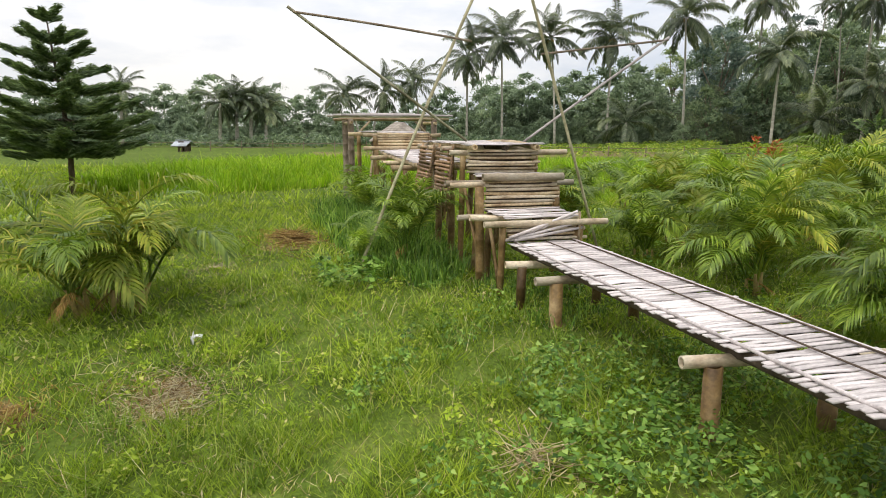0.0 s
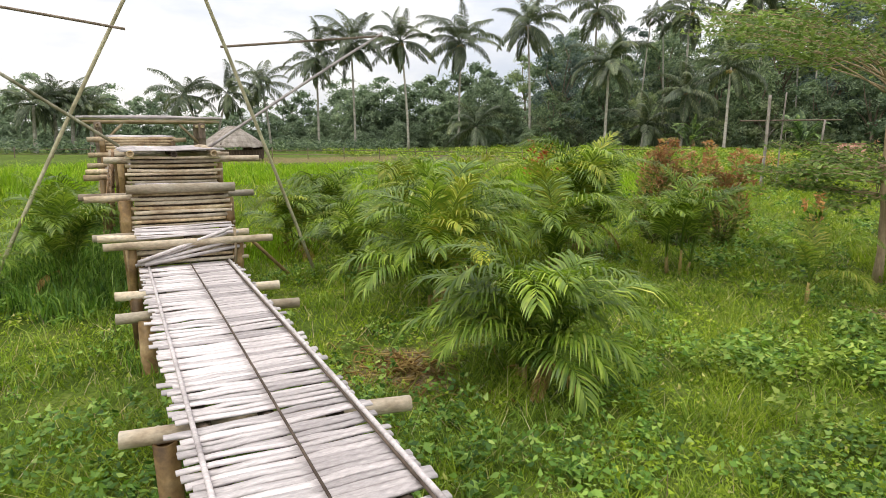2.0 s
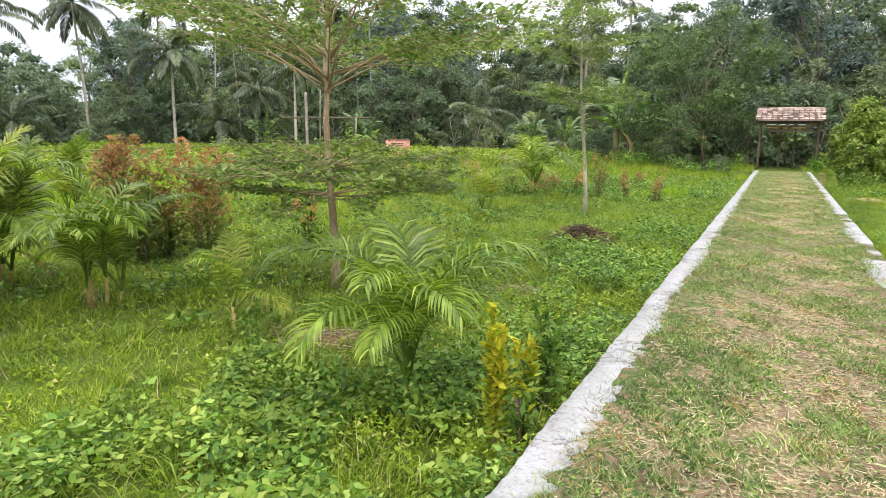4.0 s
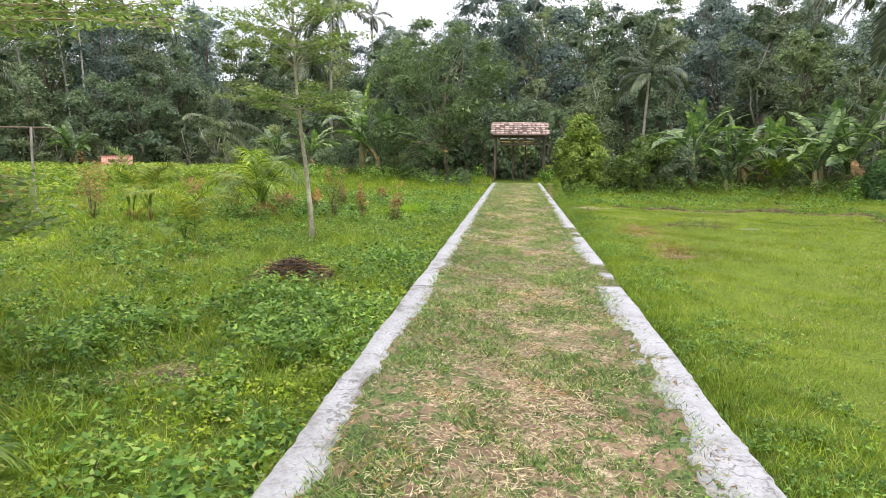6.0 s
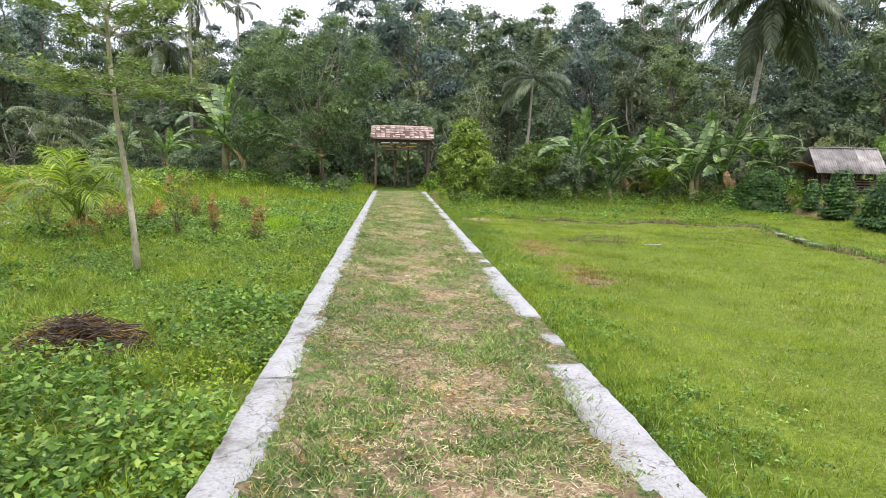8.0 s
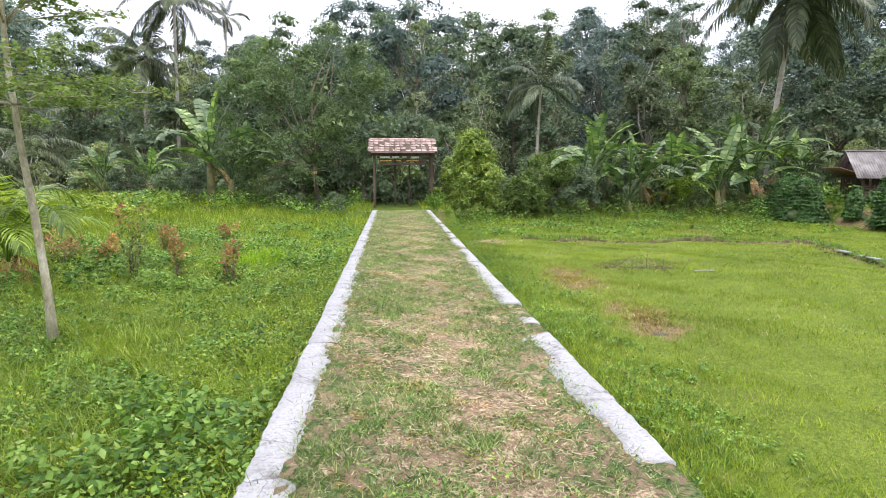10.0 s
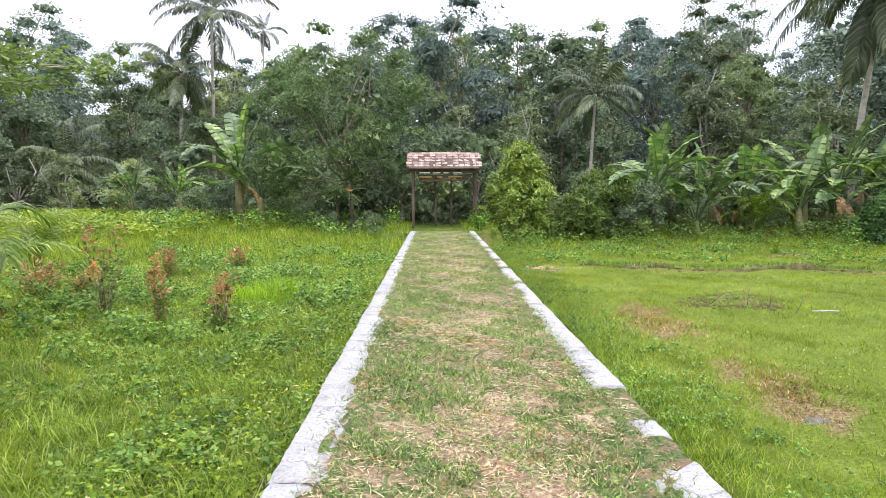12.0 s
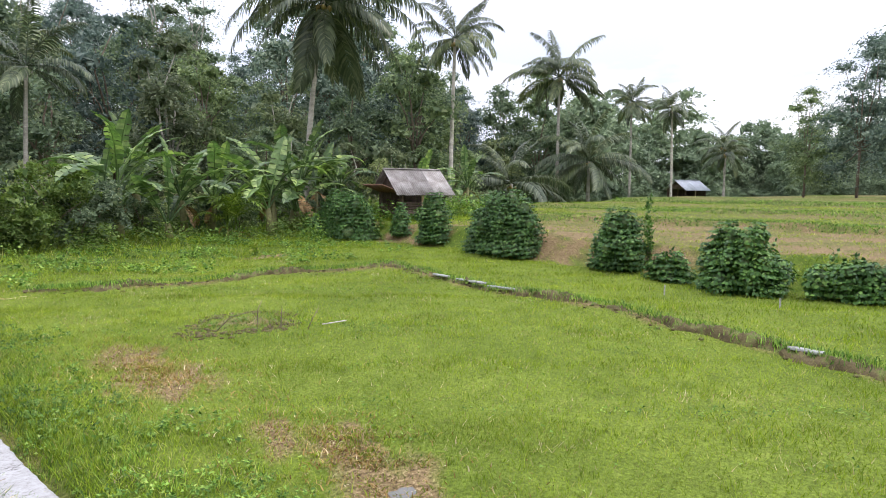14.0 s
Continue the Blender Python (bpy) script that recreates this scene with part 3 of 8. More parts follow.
SOIL = [(3.72, 21.5, 0.5, 0.6), (3.9, 22.25, 0.45, 0.7), (3.6, 22.9, 0.3, 0.5), (3.7, 25.3, 0.65, 0.9), (3.75, 26.6, 0.55, 0.95), (5.75, 27.2, 0.6, 0.5), (18.2, 37.0, 1.0, 1.0), (18.2, 35.4, 0.7, 0.7), (17.6, 28.4, 0.8, 0.8), (11.6, 36.0, 1.3, 0.5), (2.9, 32.5, 0.8, 0.5), (12.6, 31.1, 0.8, 0.5),
        (-4.8, -0.7, 0.5, 0.3), (-4.6, -1.7, 0.35, 0.25), (-10.75, 0.5, 0.9, 0.6), (-2.85, 16.4, 0.6, 0.5), (-4.5, 4.5, 0.8, 0.5), (-2.2, 2.0, 0.5, 0.4),
        (-3.6, 9.8, 0.7, 0.4), (-2.6, 12.4, 0.5, 0.4), (-1.9, 14.8, 0.4, 0.4)]


def soil_at(x, y):
    s = np.zeros(np.shape(x))
    for cx, cy, rx, ry in SOIL:
        s = np.maximum(s, 1 - smooth01(np.hypot((x - cx) / rx, (y - cy) / ry) + 0.3 * wave(x, y, 0.22, cx) + 0.16 * wave(x, y, 0.09, cy), 0.1, 1.35))
    off = x - hedge_x(y)
    bank = np.exp(-(((off - 0.9) / 0.7) ** 2)) * (0.5 + 0.5 * np.sin(y * 1.9 + np.sin(y * 0.7) * 2)) * (y < 45)
    s = np.maximum(s, np.where(x > 5, bank, 0))
    dry = smooth01(off, 0.9, 1.8) * (1 - smooth01(x + 1.2 * wave(x, y, 2.0), 26.0, 30.0)) * (y < 37) * (y > -5)
    s = np.maximum(s, np.where(x > 5, dry * (0.5 + 0.4 * smooth01(wave(x, y, 1.6, 4.0) + 0.6 * wave(x, y, 0.5, 1.0), -0.3, 1.0)), 0))
    s = np.maximum(s, np.where((off > 1) & (y < 42), smooth01(x, 27, 29) * np.clip(0.42 + 0.16 * wave(x, y, 3.0, 1.0), 0, 1), 0))
    s = np.maximum(s, np.where(x > 1, 0.95 * np.exp(-((bund_distance(x, y) / 0.26) ** 2)) * (0.7 + 0.3 * np.sin(2.1 * x + 3.3 * y)), 0))
    far = ((x < -38) & (x > -52) & (y > 4) & (y < 34)) * 0.6
    s = np.maximum(s, far)
    return np.maximum(s, np.where((x > 1.5) & (x < 2.3), 0.6 * np.exp(-(((x - 1.87) / 0.2) ** 2)), 0))


def lawn_at(x, y):
    return smooth01(x + 0.25 * wave(x, y, 0.6, 1.0), 2.0, 3.4) * (1 - smooth01(y, 34, 38)) * (1 - smooth01(x - hedge_x(y), -0.5, 0.5))


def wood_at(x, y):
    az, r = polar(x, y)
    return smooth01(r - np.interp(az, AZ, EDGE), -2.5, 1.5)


def axis_steps(lo, hi, fine_lo, fine_hi, step, grow=1.13):
    mid = np.arange(fine_lo, fine_hi + 1e-6, step)
    up, s = [fine_hi], step
    while up[-1] < hi:
        s *= grow
        up.append(up[-1] + s)
    dn, s = [fine_lo], step
    while dn[-1] > lo:
        s *= grow
        dn.append(dn[-1] - s)
    return np.concatenate([dn[:0:-1], mid, up[1:]])


gx, gy = axis_steps(-1500, 1500, -14, 22, 0.2), axis_steps(-1500, 1500, -6, 44, 0.28)
X, Y = np.meshgrid(gx, gy)
Z = land(X, Y)
nx, ny = len(gx), len(gy)
ii = (np.arange(ny - 1)[:, None] * nx + np.arange(nx - 1)[None]).ravel()
ground_geo = Geo().add(np.stack([X, Y, Z], -1).reshape(-1, 3), np.stack([ii, ii + 1, ii + nx + 1, ii + nx], -1))
ground_me = ground_geo.mesh("ground", M_GROUND, True)
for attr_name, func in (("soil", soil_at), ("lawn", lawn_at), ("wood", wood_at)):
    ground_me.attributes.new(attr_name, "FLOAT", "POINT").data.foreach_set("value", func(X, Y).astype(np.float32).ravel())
ground = tagged(new("ground", ground_me), "green field with bare soil patches and a rising wooded hill", "ground", kind="structure")

SLABS = [(-8, -5.5, .3), (-5.5, -3, .3), (-3, -0.4, .3), (-0.4, 2, .3), (2, 4.6, .3), (4.6, 7, .3), (7, 9.4, .3), (9.4, 12.2, .33), (12.2, 14.62, .31), (15.1, 15.35, .14),
                                 (16.0, 16.9, .24), (16.91, 18.75, .31), (19.1, 19.35, .2), (20.05, 21.2, .24), (21.22, 23.4, .27), (23.5, 25.2, .22), (25.6, 27.1, .2), (27.5, 28.4, .17),
                                 (28.9, 30.1, .2), (30.5, 31.2, .16), (31.8, 33.5, .2), (34, 35.4, .18), (35.8, 37.8, .22)]

# the raised path: infill between two concrete edges
rng = np.random.default_rng(11)
px, py = np.linspace(KL + 0.03, KR - 0.02, 56), np.arange(-8, PATH_END, 0.07)
PX, PY = np.meshgrid(px, py)
PZ = -0.012 + 0.012 * wave(PX, PY, 0.35) + 0.01 * wave(PX, PY, 1.3, 1) - 0.02 * np.exp(-(((PX - 0.3) / 0.3) ** 2))
edge_in = np.minimum(PX - KL, KR - PX)
lap = 0.3 + 0.05 * np.sin(PY * 1.9) + 0.035 * np.sin(PY * 6.1 + 1) + 0.05 * rng.normal(size=PX.shape)
PZ = np.where(PX > 0.3, PZ + 0.03 * np.exp(-((edge_in - lap) / 0.09) ** 2), PZ + 0.03 * np.exp(-((edge_in - lap + 0.03) / 0.08) ** 2))
PZ = np.where(edge_in < 0.19, np.where(PX > 0.3, 0.0, -0.02) + 0.007 * rng.normal(size=PX.shape), PZ)
bare = np.ones(len(py), bool)
for y0, y1, w in SLABS:
    bare &= ~((py > y0 + 0.03) & (py < y1 - 0.03))
PX[:, -3] = np.where(bare, KR - 0.06, PX[:, -3])
PX[:, -2] = np.where(bare, KR - 0.005, PX[:, -2])
PZ[:, -2] = np.where(bare, -0.012, PZ[:, -2])
PX[:, -1] = np.where(bare, KR + 0.06, PX[:, -1])
PZ[:, 0] = PZ[:, -1] = -0.5
pn = PX.shape[1]
ii = (np.arange(len(py) - 1)[:, None] * pn + np.arange(pn - 1)[None]).ravel()
path_geo = Geo().add(np.stack([PX, PY, PZ], -1).reshape(-1, 3), np.stack([ii, ii + 1, ii + pn + 1, ii + pn], -1))
path_ob = tagged(new("path", path_geo.mesh("path", M_PATH, True)), "footpath infill of dry clippings and low grass", "path", kind="structure")


def kerb_slab(x_out, x_in, y0, y1, seed, ragged=0.07):
    """One stretch of kerb: straight outer face, worn and ragged inner edge."""
    r = np.random.default_rng(seed)
    n = max(6, int((y1 - y0) / 0.05))
    ys = np.linspace(y0, y1, n)
    ph = r.uniform(0, 6, 3)
    w = ragged * (0.3 * np.sin(ys * 1.7 + ph[0]) + 0.2 * np.sin(ys * 5.3 + ph[1] + np.sin(ys * 2.1)) + 0.25 * r.normal(size=n)) - 1.4 * ragged * smooth01(np.sin(ys * 2.3 + ph[2]) + 0.2 * r.normal(size=n), 0.86, 0.97)
    side = np.sign(x_in - x_out)
    xi = x_in + side * w
    xo = x_out + 0.006 * np.sin(ys * 4 + ph[1]) + 0.004 * r.normal(size=n)
    end = 0.05 * r.normal(size=4)
    top = 0.012 + 0.004 * np.sin(ys * 1.7 + ph[2])
    lo = -0.5
    rows = [np.stack([xo, ys, np.full(n, lo)], -1), np.stack([xo, ys, top - 0.012], -1), np.stack([xo + side * 0.012, ys, top], -1),
            np.stack([(xo + xi) / 2, ys + end[0] * (ys > ys.mean()), top + 0.004], -1), np.stack([xi - side * 0.012, ys, top - 0.002], -1), np.stack([xi, ys, np.full(n, -0.06)], -1)]
    v = np.stack(rows, 1).reshape(-1, 3)
    i = np.arange(n - 1)[:, None] * 6
    j = np.arange(5)[None]
    f = np.stack([i + j, i + j + 1, i + 6 + j + 1, i + 6 + j], -1).reshape(-1, 4)
    if side < 0:
        f = f[:, ::-1]
    return Geo().add(v, f, np.arange(6)[None], (np.arange(6) + (n - 1) * 6)[None]).mesh("slab", M_CONC)


kerb_l = thing("kerb_1", (KL, 0, 0), "pale cracked concrete edge of the path", "kerb", kind="structure")
y, k = -8.0, 0
while y < PATH_END:
    e = min(PATH_END, y + rng.uniform(1.5, 2.8))
    part("slab", kerb_slab(KL, KL + 0.27 + rng.uniform(-0.03, 0.03), y + 0.0015, e - 0.0015, 100 + k, 0.045 if y > 10 else 0.06), kerb_l)
    y, k = e, k + 1
kerb_r = thing("kerb_2", (KR, 0, 0), "pale broken concrete edge of the path with gaps", "kerb", kind="structure")
for k, (y0, y1, w) in enumerate(SLABS):
    part("slab", kerb_slab(KR, KR - w, y0, y1, 300 + k, 0.05), kerb_r)

# ---------------------------------------------------------------- bamboo bridge
rng = np.random.default_rng(5)


def culm(name, p0, p1, r, parent, material=None, label="", node=0.3, bend=0.008):
    v, f = bamboo(p0, p1, r, rng, node=node, bend=bend)
    return part(name, Geo().add(v, *f).mesh(name, material or M_BAMBOO, True), parent, label=label)


def slat_mesh(width, length, seed):
    """A flattened bamboo strip: slightly domed, split and ragged at the ends."""
    r = np.random.default_rng(seed)
    n = 7
    ys = np.linspace(-length / 2, length / 2, n)
    wob = 0.004 * r.normal(size=n)
    w = width / 2 * (1 + 0.08 * r.normal(size=n))
    zz = 0.004 * r.normal(size=n)
    rows = [np.stack([wob - w, ys, zz - 0.006], -1), np.stack([wob - w * 0.8, ys, zz + 0.004], -1), np.stack([wob + w * 0.8, ys, zz + 0.004], -1), np.stack([wob + w, ys, zz - 0.006], -1)]
    v = np.stack(rows, 1).reshape(-1, 3)
    i = np.arange(n - 1)[:, None] * 4
    j = np.arange(4)[None]
    f = np.stack([i + j, i + (j + 1) % 4, i + 4 + (j + 1) % 4, i + 4 + j], -1).reshape(-1, 4)
    return Geo().add(v, f, np.arange(4)[None, ::-1], (np.arange(4) + (n - 1) * 4)[None]).mesh("slat", M_SLAT)


bridge = thing("bamboo_footbridge", (-6.0, 3.1, -0.42), "long weathered bamboo footbridge on stilts with stepped platforms", "footbridge")
DZ, YA, YB = 0.18, 2.7, 3.53
slats = [slat_mesh(0.053, 0.885 + 0.012 * k, 40 + k) for k in range(8)]


def deck(x0, x1, y0, y1, z0, z1, gaps=()):
    """A deck from x0 to x1: its middle joist and the cross slats on it, some missing."""
    frame_ = culm("deck", (x0, (y0 + y1) / 2, z0 - 0.05), (x1, (y0 + y1) / 2, z1 - 0.05), 0.036, bridge, M_DARKWOOD, "walking deck of pale bamboo slats", node=0.35, bend=0.0008)
    n = int(abs(x1 - x0) / 0.05)
    for i in range(n):
        u = (i + 0.5) / n
        x = x0 + (x1 - x0) * u
        if any(a < x < b for a, b in gaps):
            continue
        me = slats[rng.integers(8)]
        sc = (y1 - y0) / 0.9
        m = pose(x, (y0 + y1) / 2 + rng.normal() * 0.012, z0 + (z1 - z0) * u + rng.normal() * 0.003, rng.normal() * 0.6, rng.normal() * 3.5, rng.normal() * 0.9) @ Matrix.Diagonal((rng.uniform(0.88, 1.0), sc * rng.uniform(0.97, 1.03), 1, 1))
        part("slat", me, frame_, m)


deck(-0.72, -6.64, YA, YB, DZ, DZ + 0.03, gaps=((-2.0, -1.95), (-2.96, -2.92)))
for yb, r, mt in ((YA + 0.06, 0.012, M_SLAT), ((YA + YB) / 2 + 0.02, 0.0065, M_DARKWOOD), (YB - 0.056, 0.007, M_DARKWOOD), (YB - 0.03, 0.014, M_SLAT)):
    culm("batten", (-0.7, yb, DZ + 0.014), (-6.62, yb + 0.01, DZ + 0.044), r, bridge, mt, "thin bamboo batten along the deck", bend=0.0008)
for yb in (YA + 0.12, YB - 0.12):
    culm("stringer", (-0.86, yb, DZ - 0.055), (-6.75, yb, DZ - 0.03), 0.04, bridge, M_DARKWOOD, node=0.35, bend=0.0008)
for xb, xe in ((-3.2, -2.98), (-5.37, -5.26), (-6.13, -5.98)):
    culm("crossbeam", (xb, 2.47, 0.07), (xe, 3.86, 0.07), 0.043, bridge, M_BEAM, node=0.4)
for xp, yp, zt, r in ((-3.14, 2.66, 0.05, 0.06), (-3.03, 3.5, 0.05, 0.06), (-5.35, 2.68, 0.05, 0.065), (-5.28, 3.48, 0.05, 0.055), (-6.08, 2.64, 0.05, 0.05), (-6.0, 3.5, 0.05, 0.05)):
    culm("post", (xp + rng.normal() * 0.03, yp + rng.normal() * 0.02, -0.55), (xp, yp, zt), r, bridge, M_POST, node=0.45)

# climbing platforms: riser logs, treads, cross logs and stilts
for x0, z0, z1, n, y0, y1 in ((-6.68, 0.24, 0.44, 5, 2.68, 3.66), (-7.4, 0.5, 0.84, 8, 2.68, 3.66), (-8.06, 0.92, 1.2, 7, 2.66, 3.64)):
    for k in range(n):
        z = z0 + (z1 - z0) * k / (n - 1)
        culm("riser_log", (x0 + rng.normal() * 0.01, y0 + rng.normal() * 0.02, z), (x0 + rng.normal() * 0.01, y1 + rng.normal() * 0.03, z + rng.normal() * 0.006), (z1 - z0) / (n - 1) * rng.uniform(0.33, 0.43), bridge, M_BAMBOO if k % 3 == 1 else M_BEAM)
# added dark sheets behind the risers, standing in for shade between the logs
for x0, z0, z1 in ((-6.74, 0.2, 0.44), (-7.46, 0.46, 0.84), (-8.12, 0.88, 1.2)):
    part("riser_board", bm_mesh("riser_board", box_geo((0.015, 0.9, z1 - z0), 0.003), M_DARKWOOD), bridge, pose(x0, 3.17, (z0 + z1) / 2), "added dark sheet for the shade between the riser logs")
deck(-6.7, -7.34, 2.7, 3.62, 0.485, 0.5)
deck(-7.42, -7.98, 2.7, 3.62, 0.9, 0.91)
deck(-7.93, -10.2, 2.64, 3.7, 1.29, 1.28)
culm("tread_log", (-7.36, 2.64, 0.9), (-7.36, 3.72, 0.9), 0.05, bridge, M_BEAM)
for x, y0, y1, z in ((-6.62, 2.4, 3.95, 0.43), (-6.98, 2.35, 3.78, 0.46), (-7.5, 2.2, 3.95, 0.82), (-7.48, 2.25, 2.75, 0.8), (-8.15, 2.45, 4.15, 1.17), (-8.75, 2.5, 3.9, 1.2), (-9.5, 2.5, 3.9, 1.2), (-10.1, 2.5, 3.9, 1.2), (-7.3, 2.3, 3.2, 0.42)):
    culm("cross_log", (x, y0, z), (x + rng.normal() * 0.02, y1, z + rng.normal() * 0.01), 0.037, bridge, M_BEAM, node=0.4)
for y in (2.72, 3.6):
    culm("joist", (-7.9, y, 1.245), (-10.3, y, 1.235), 0.04, bridge)
for x, y, zt in ((-6.66, 2.64, 0.4), (-6.7, 3.62, 0.4), (-7.42, 2.62, 0.78), (-7.44, 3.66, 0.78), (-8.1, 2.62, 1.13), (-8.14, 3.68, 1.13), (-8.8, 2.66, 1.2), (-9.5, 2.62, 1.2), (-9.4, 3.6, 1.2), (-10.15, 2.6, 1.2), (-10.15, 3.6, 1.2), (-7.7, 2.9, 0.8), (-7.9, 2.78, 0.86)):
    culm("post", (x + rng.normal() * 0.04, y + rng.normal() * 0.03, -0.55), (x, y, zt), rng.uniform(0.04, 0.06), bridge, M_POST, node=0.42)
for p0, p1 in (((-6.7, 2.62, -0.3), (-7.0, 2.6, 0.4)), ((-7.42, 2.6, 0.0), (-7.9, 2.58, 0.75)), ((-8.25, 4.6, -0.45), (-8.05, 3.98, 0.2)), ((-8.3, 3.7, -0.3), (-8.9, 3.7, 1.1))):
    culm("brace", p0, p1, 0.022, bridge, M_POST)
for k, (a, b) in enumerate((((2.66, 0.24), (3.5, 0.5)), ((2.7, 0.25), (3.6, 0.43)), ((2.68, 0.28), (3.55, 0.55)), ((2.74, 0.25), (3.62, 0.36)))):
    culm("loose_stick", (-6.6 + 0.02 * k, a[0], a[1]), (-6.62, b[0], b[1]), 0.017, bridge, M_SLAT, "loose pale bamboo stick")
culm("tie_stick", (-6.6, 3.57, 0.2), (-6.62, 3.58, 0.55), 0.014, bridge, M_BAMBOO)
# leaning side screens of thin logs
for xa, xb, out in ((-8.3, -9.05, 0.06), (-9.25, -10.0, 0.13)):
    for k in range(15):
        z = 0.42 + 0.055 * k
        yy = 2.55 - out * (1.25 - z)
        culm("screen_log", (xa + rng.normal() * 0.01, yy, z), (xb + rng.normal() * 0.02, yy - 0.02, z + rng.normal() * 0.006), 0.021, bridge, M_SCREEN)
    for x in (xa - 0.04, xb + 0.06):
        culm("screen_stake", (x, 2.52 - out * 0.9, 0.36), (x + 0.02, 2.55, 1.26), 0.018, bridge, M_SCREEN)
# lower walkway behind, a second rise and its stilts
deck(-10.3, -13.4, 2.5, 3.5, 0.93, 1.03)
for y in (2.54, 3.46):
    culm("joist", (-10.2, y, 0.88), (-13.5, y, 0.98), 0.04, bridge)
for k in range(6):
    culm("riser_log", (-13.45, 2.45, 1.09 + 0.055 * k), (-13.45, 3.6, 1.09 + 0.055 * k), 0.027, bridge)
deck(-13.5, -16.0, 2.5, 3.6, 1.4, 1.4)
for x, z in ((-10.6, 0.82), (-11.6, 0.85), (-12.6, 0.9), (-13.4, 1.06), (-13.5, 1.34), (-15.8, 1.33)):
    culm("cross_log", (x, 2.15, z), (x, 3.85, z), 0.045, bridge)
    for y in (2.4, 3.6):
        culm("post", (x + 0.05 + rng.normal() * 0.05, y + rng.normal() * 0.05, -0.6), (x + 0.05, y, z - 0.03), 0.05, bridge, M_POST)
culm("brace", (-13.2, 2.1, -0.5), (-13.6, 2.4, 1.0), 0.03, bridge)

a_frame = thing("bamboo_pole_frame", (-8.2, 3.1, -0.42), "tall crossed bamboo poles with side arms over the bridge", "pole frame")
culm("pole", (-8.04, 1.13, -0.5), (-8.85, 3.52, 4.45), 0.021, a_frame, M_BAMBOO_G, "pale green bamboo pole", node=0.4, bend=0.004)
culm("pole", (-8.34, 4.92, -0.5), (-8.1, 3.05, 4.55), 0.021, a_frame, M_BAMBOO_G, "pale green bamboo pole", node=0.4, bend=0.004)
culm("arm", (-7.95, 2.62, 1.33), (-8.2, 0.42, 2.9), 0.018, a_frame, M_POLE, "dark weathered bamboo arm", node=0.4, bend=0.004)
culm("arm", (-8.4, 3.6, 1.3), (-8.6, 6.0, 2.86), 0.018, a_frame, M_SLAT, "pale bamboo arm", node=0.4, bend=0.004)
culm("tie_bar", (-8.18, 0.48, 2.84), (-8.3, 2.78, 2.62), 0.015, a_frame, M_BARK, "dark thin tie bar", node=0.4, bend=0.01)
culm("tie_bar", (-8.33, 3.8, 2.5), (-8.6, 6.0, 2.82), 0.015, a_frame, M_BARK, "dark thin tie bar", node=0.4, bend=0.01)

gate = thing("bamboo_gate_frame", (-16.8, 3.3, -0.42), "old bamboo gate frame with a flat slatted top", "gate frame")
for x in (-16.4, -17.5):
    for y in (2.3, 4.5):
        culm("post", (x, y, -0.6), (x, y, 1.7), 0.08, gate, M_BARK, "grey thick post")
    culm("beam", (x, 2.0, 1.7), (x, 4.9, 1.73), 0.035, gate, M_BAMBOO)
for y in (2.3, 4.5):
    culm("rail", (-16.2, y, 1.62), (-17.8, y, 1.62), 0.04, gate)
for k in range(9):
    culm("top_slat", (-16.2 - 0.2 * k, 1.95 + rng.normal() * 0.05, 1.8), (-16.2 - 0.2 * k + rng.normal() * 0.05, 4.95, 1.81), 0.03, gate, M_SLAT)
for a, b in (((-16.4, 2.36, 1.2), (-16.4, 2.8, 1.66)), ((-16.4, 4.44, 1.2), (-16.4, 4.0, 1.66))):
    culm("knee_brace", a, b, 0.03, gate)

near_pole = thing("bamboo_post", (-0.83, 1.26, -0.2), "grey-green thick bamboo post standing at the path edge", "bamboo post")
zs, rs = [-0.5], [0.034]
for zn in (-0.13, 0.4, 0.935, 1.468, 2.0, 2.55, 3.1):
    for o, k in ((-0.03, 1.0), (-0.012, 1.03), (-0.004, 1.09), (0.0, 1.0), (0.005, 1.07), (0.014, 1.0), (0.05, 0.985)):
        zs.append(zn + o)
        rs.append(0.034 * k)
zs.append(3.4)
rs.append(0.032)
zs = np.array(zs)
v, f = tube(np.stack([-0.8267 + 0.0038 * zs + 0.002 * np.sin(zs * 3), 1.2436 - 0.0257 * zs, zs], -1), np.array(rs), 24)
part("culm", Geo().add(v, *f).mesh("culm", M_POLE, True), near_pole)

# ---------------------------------------------------------------- palms, trees and shrubs


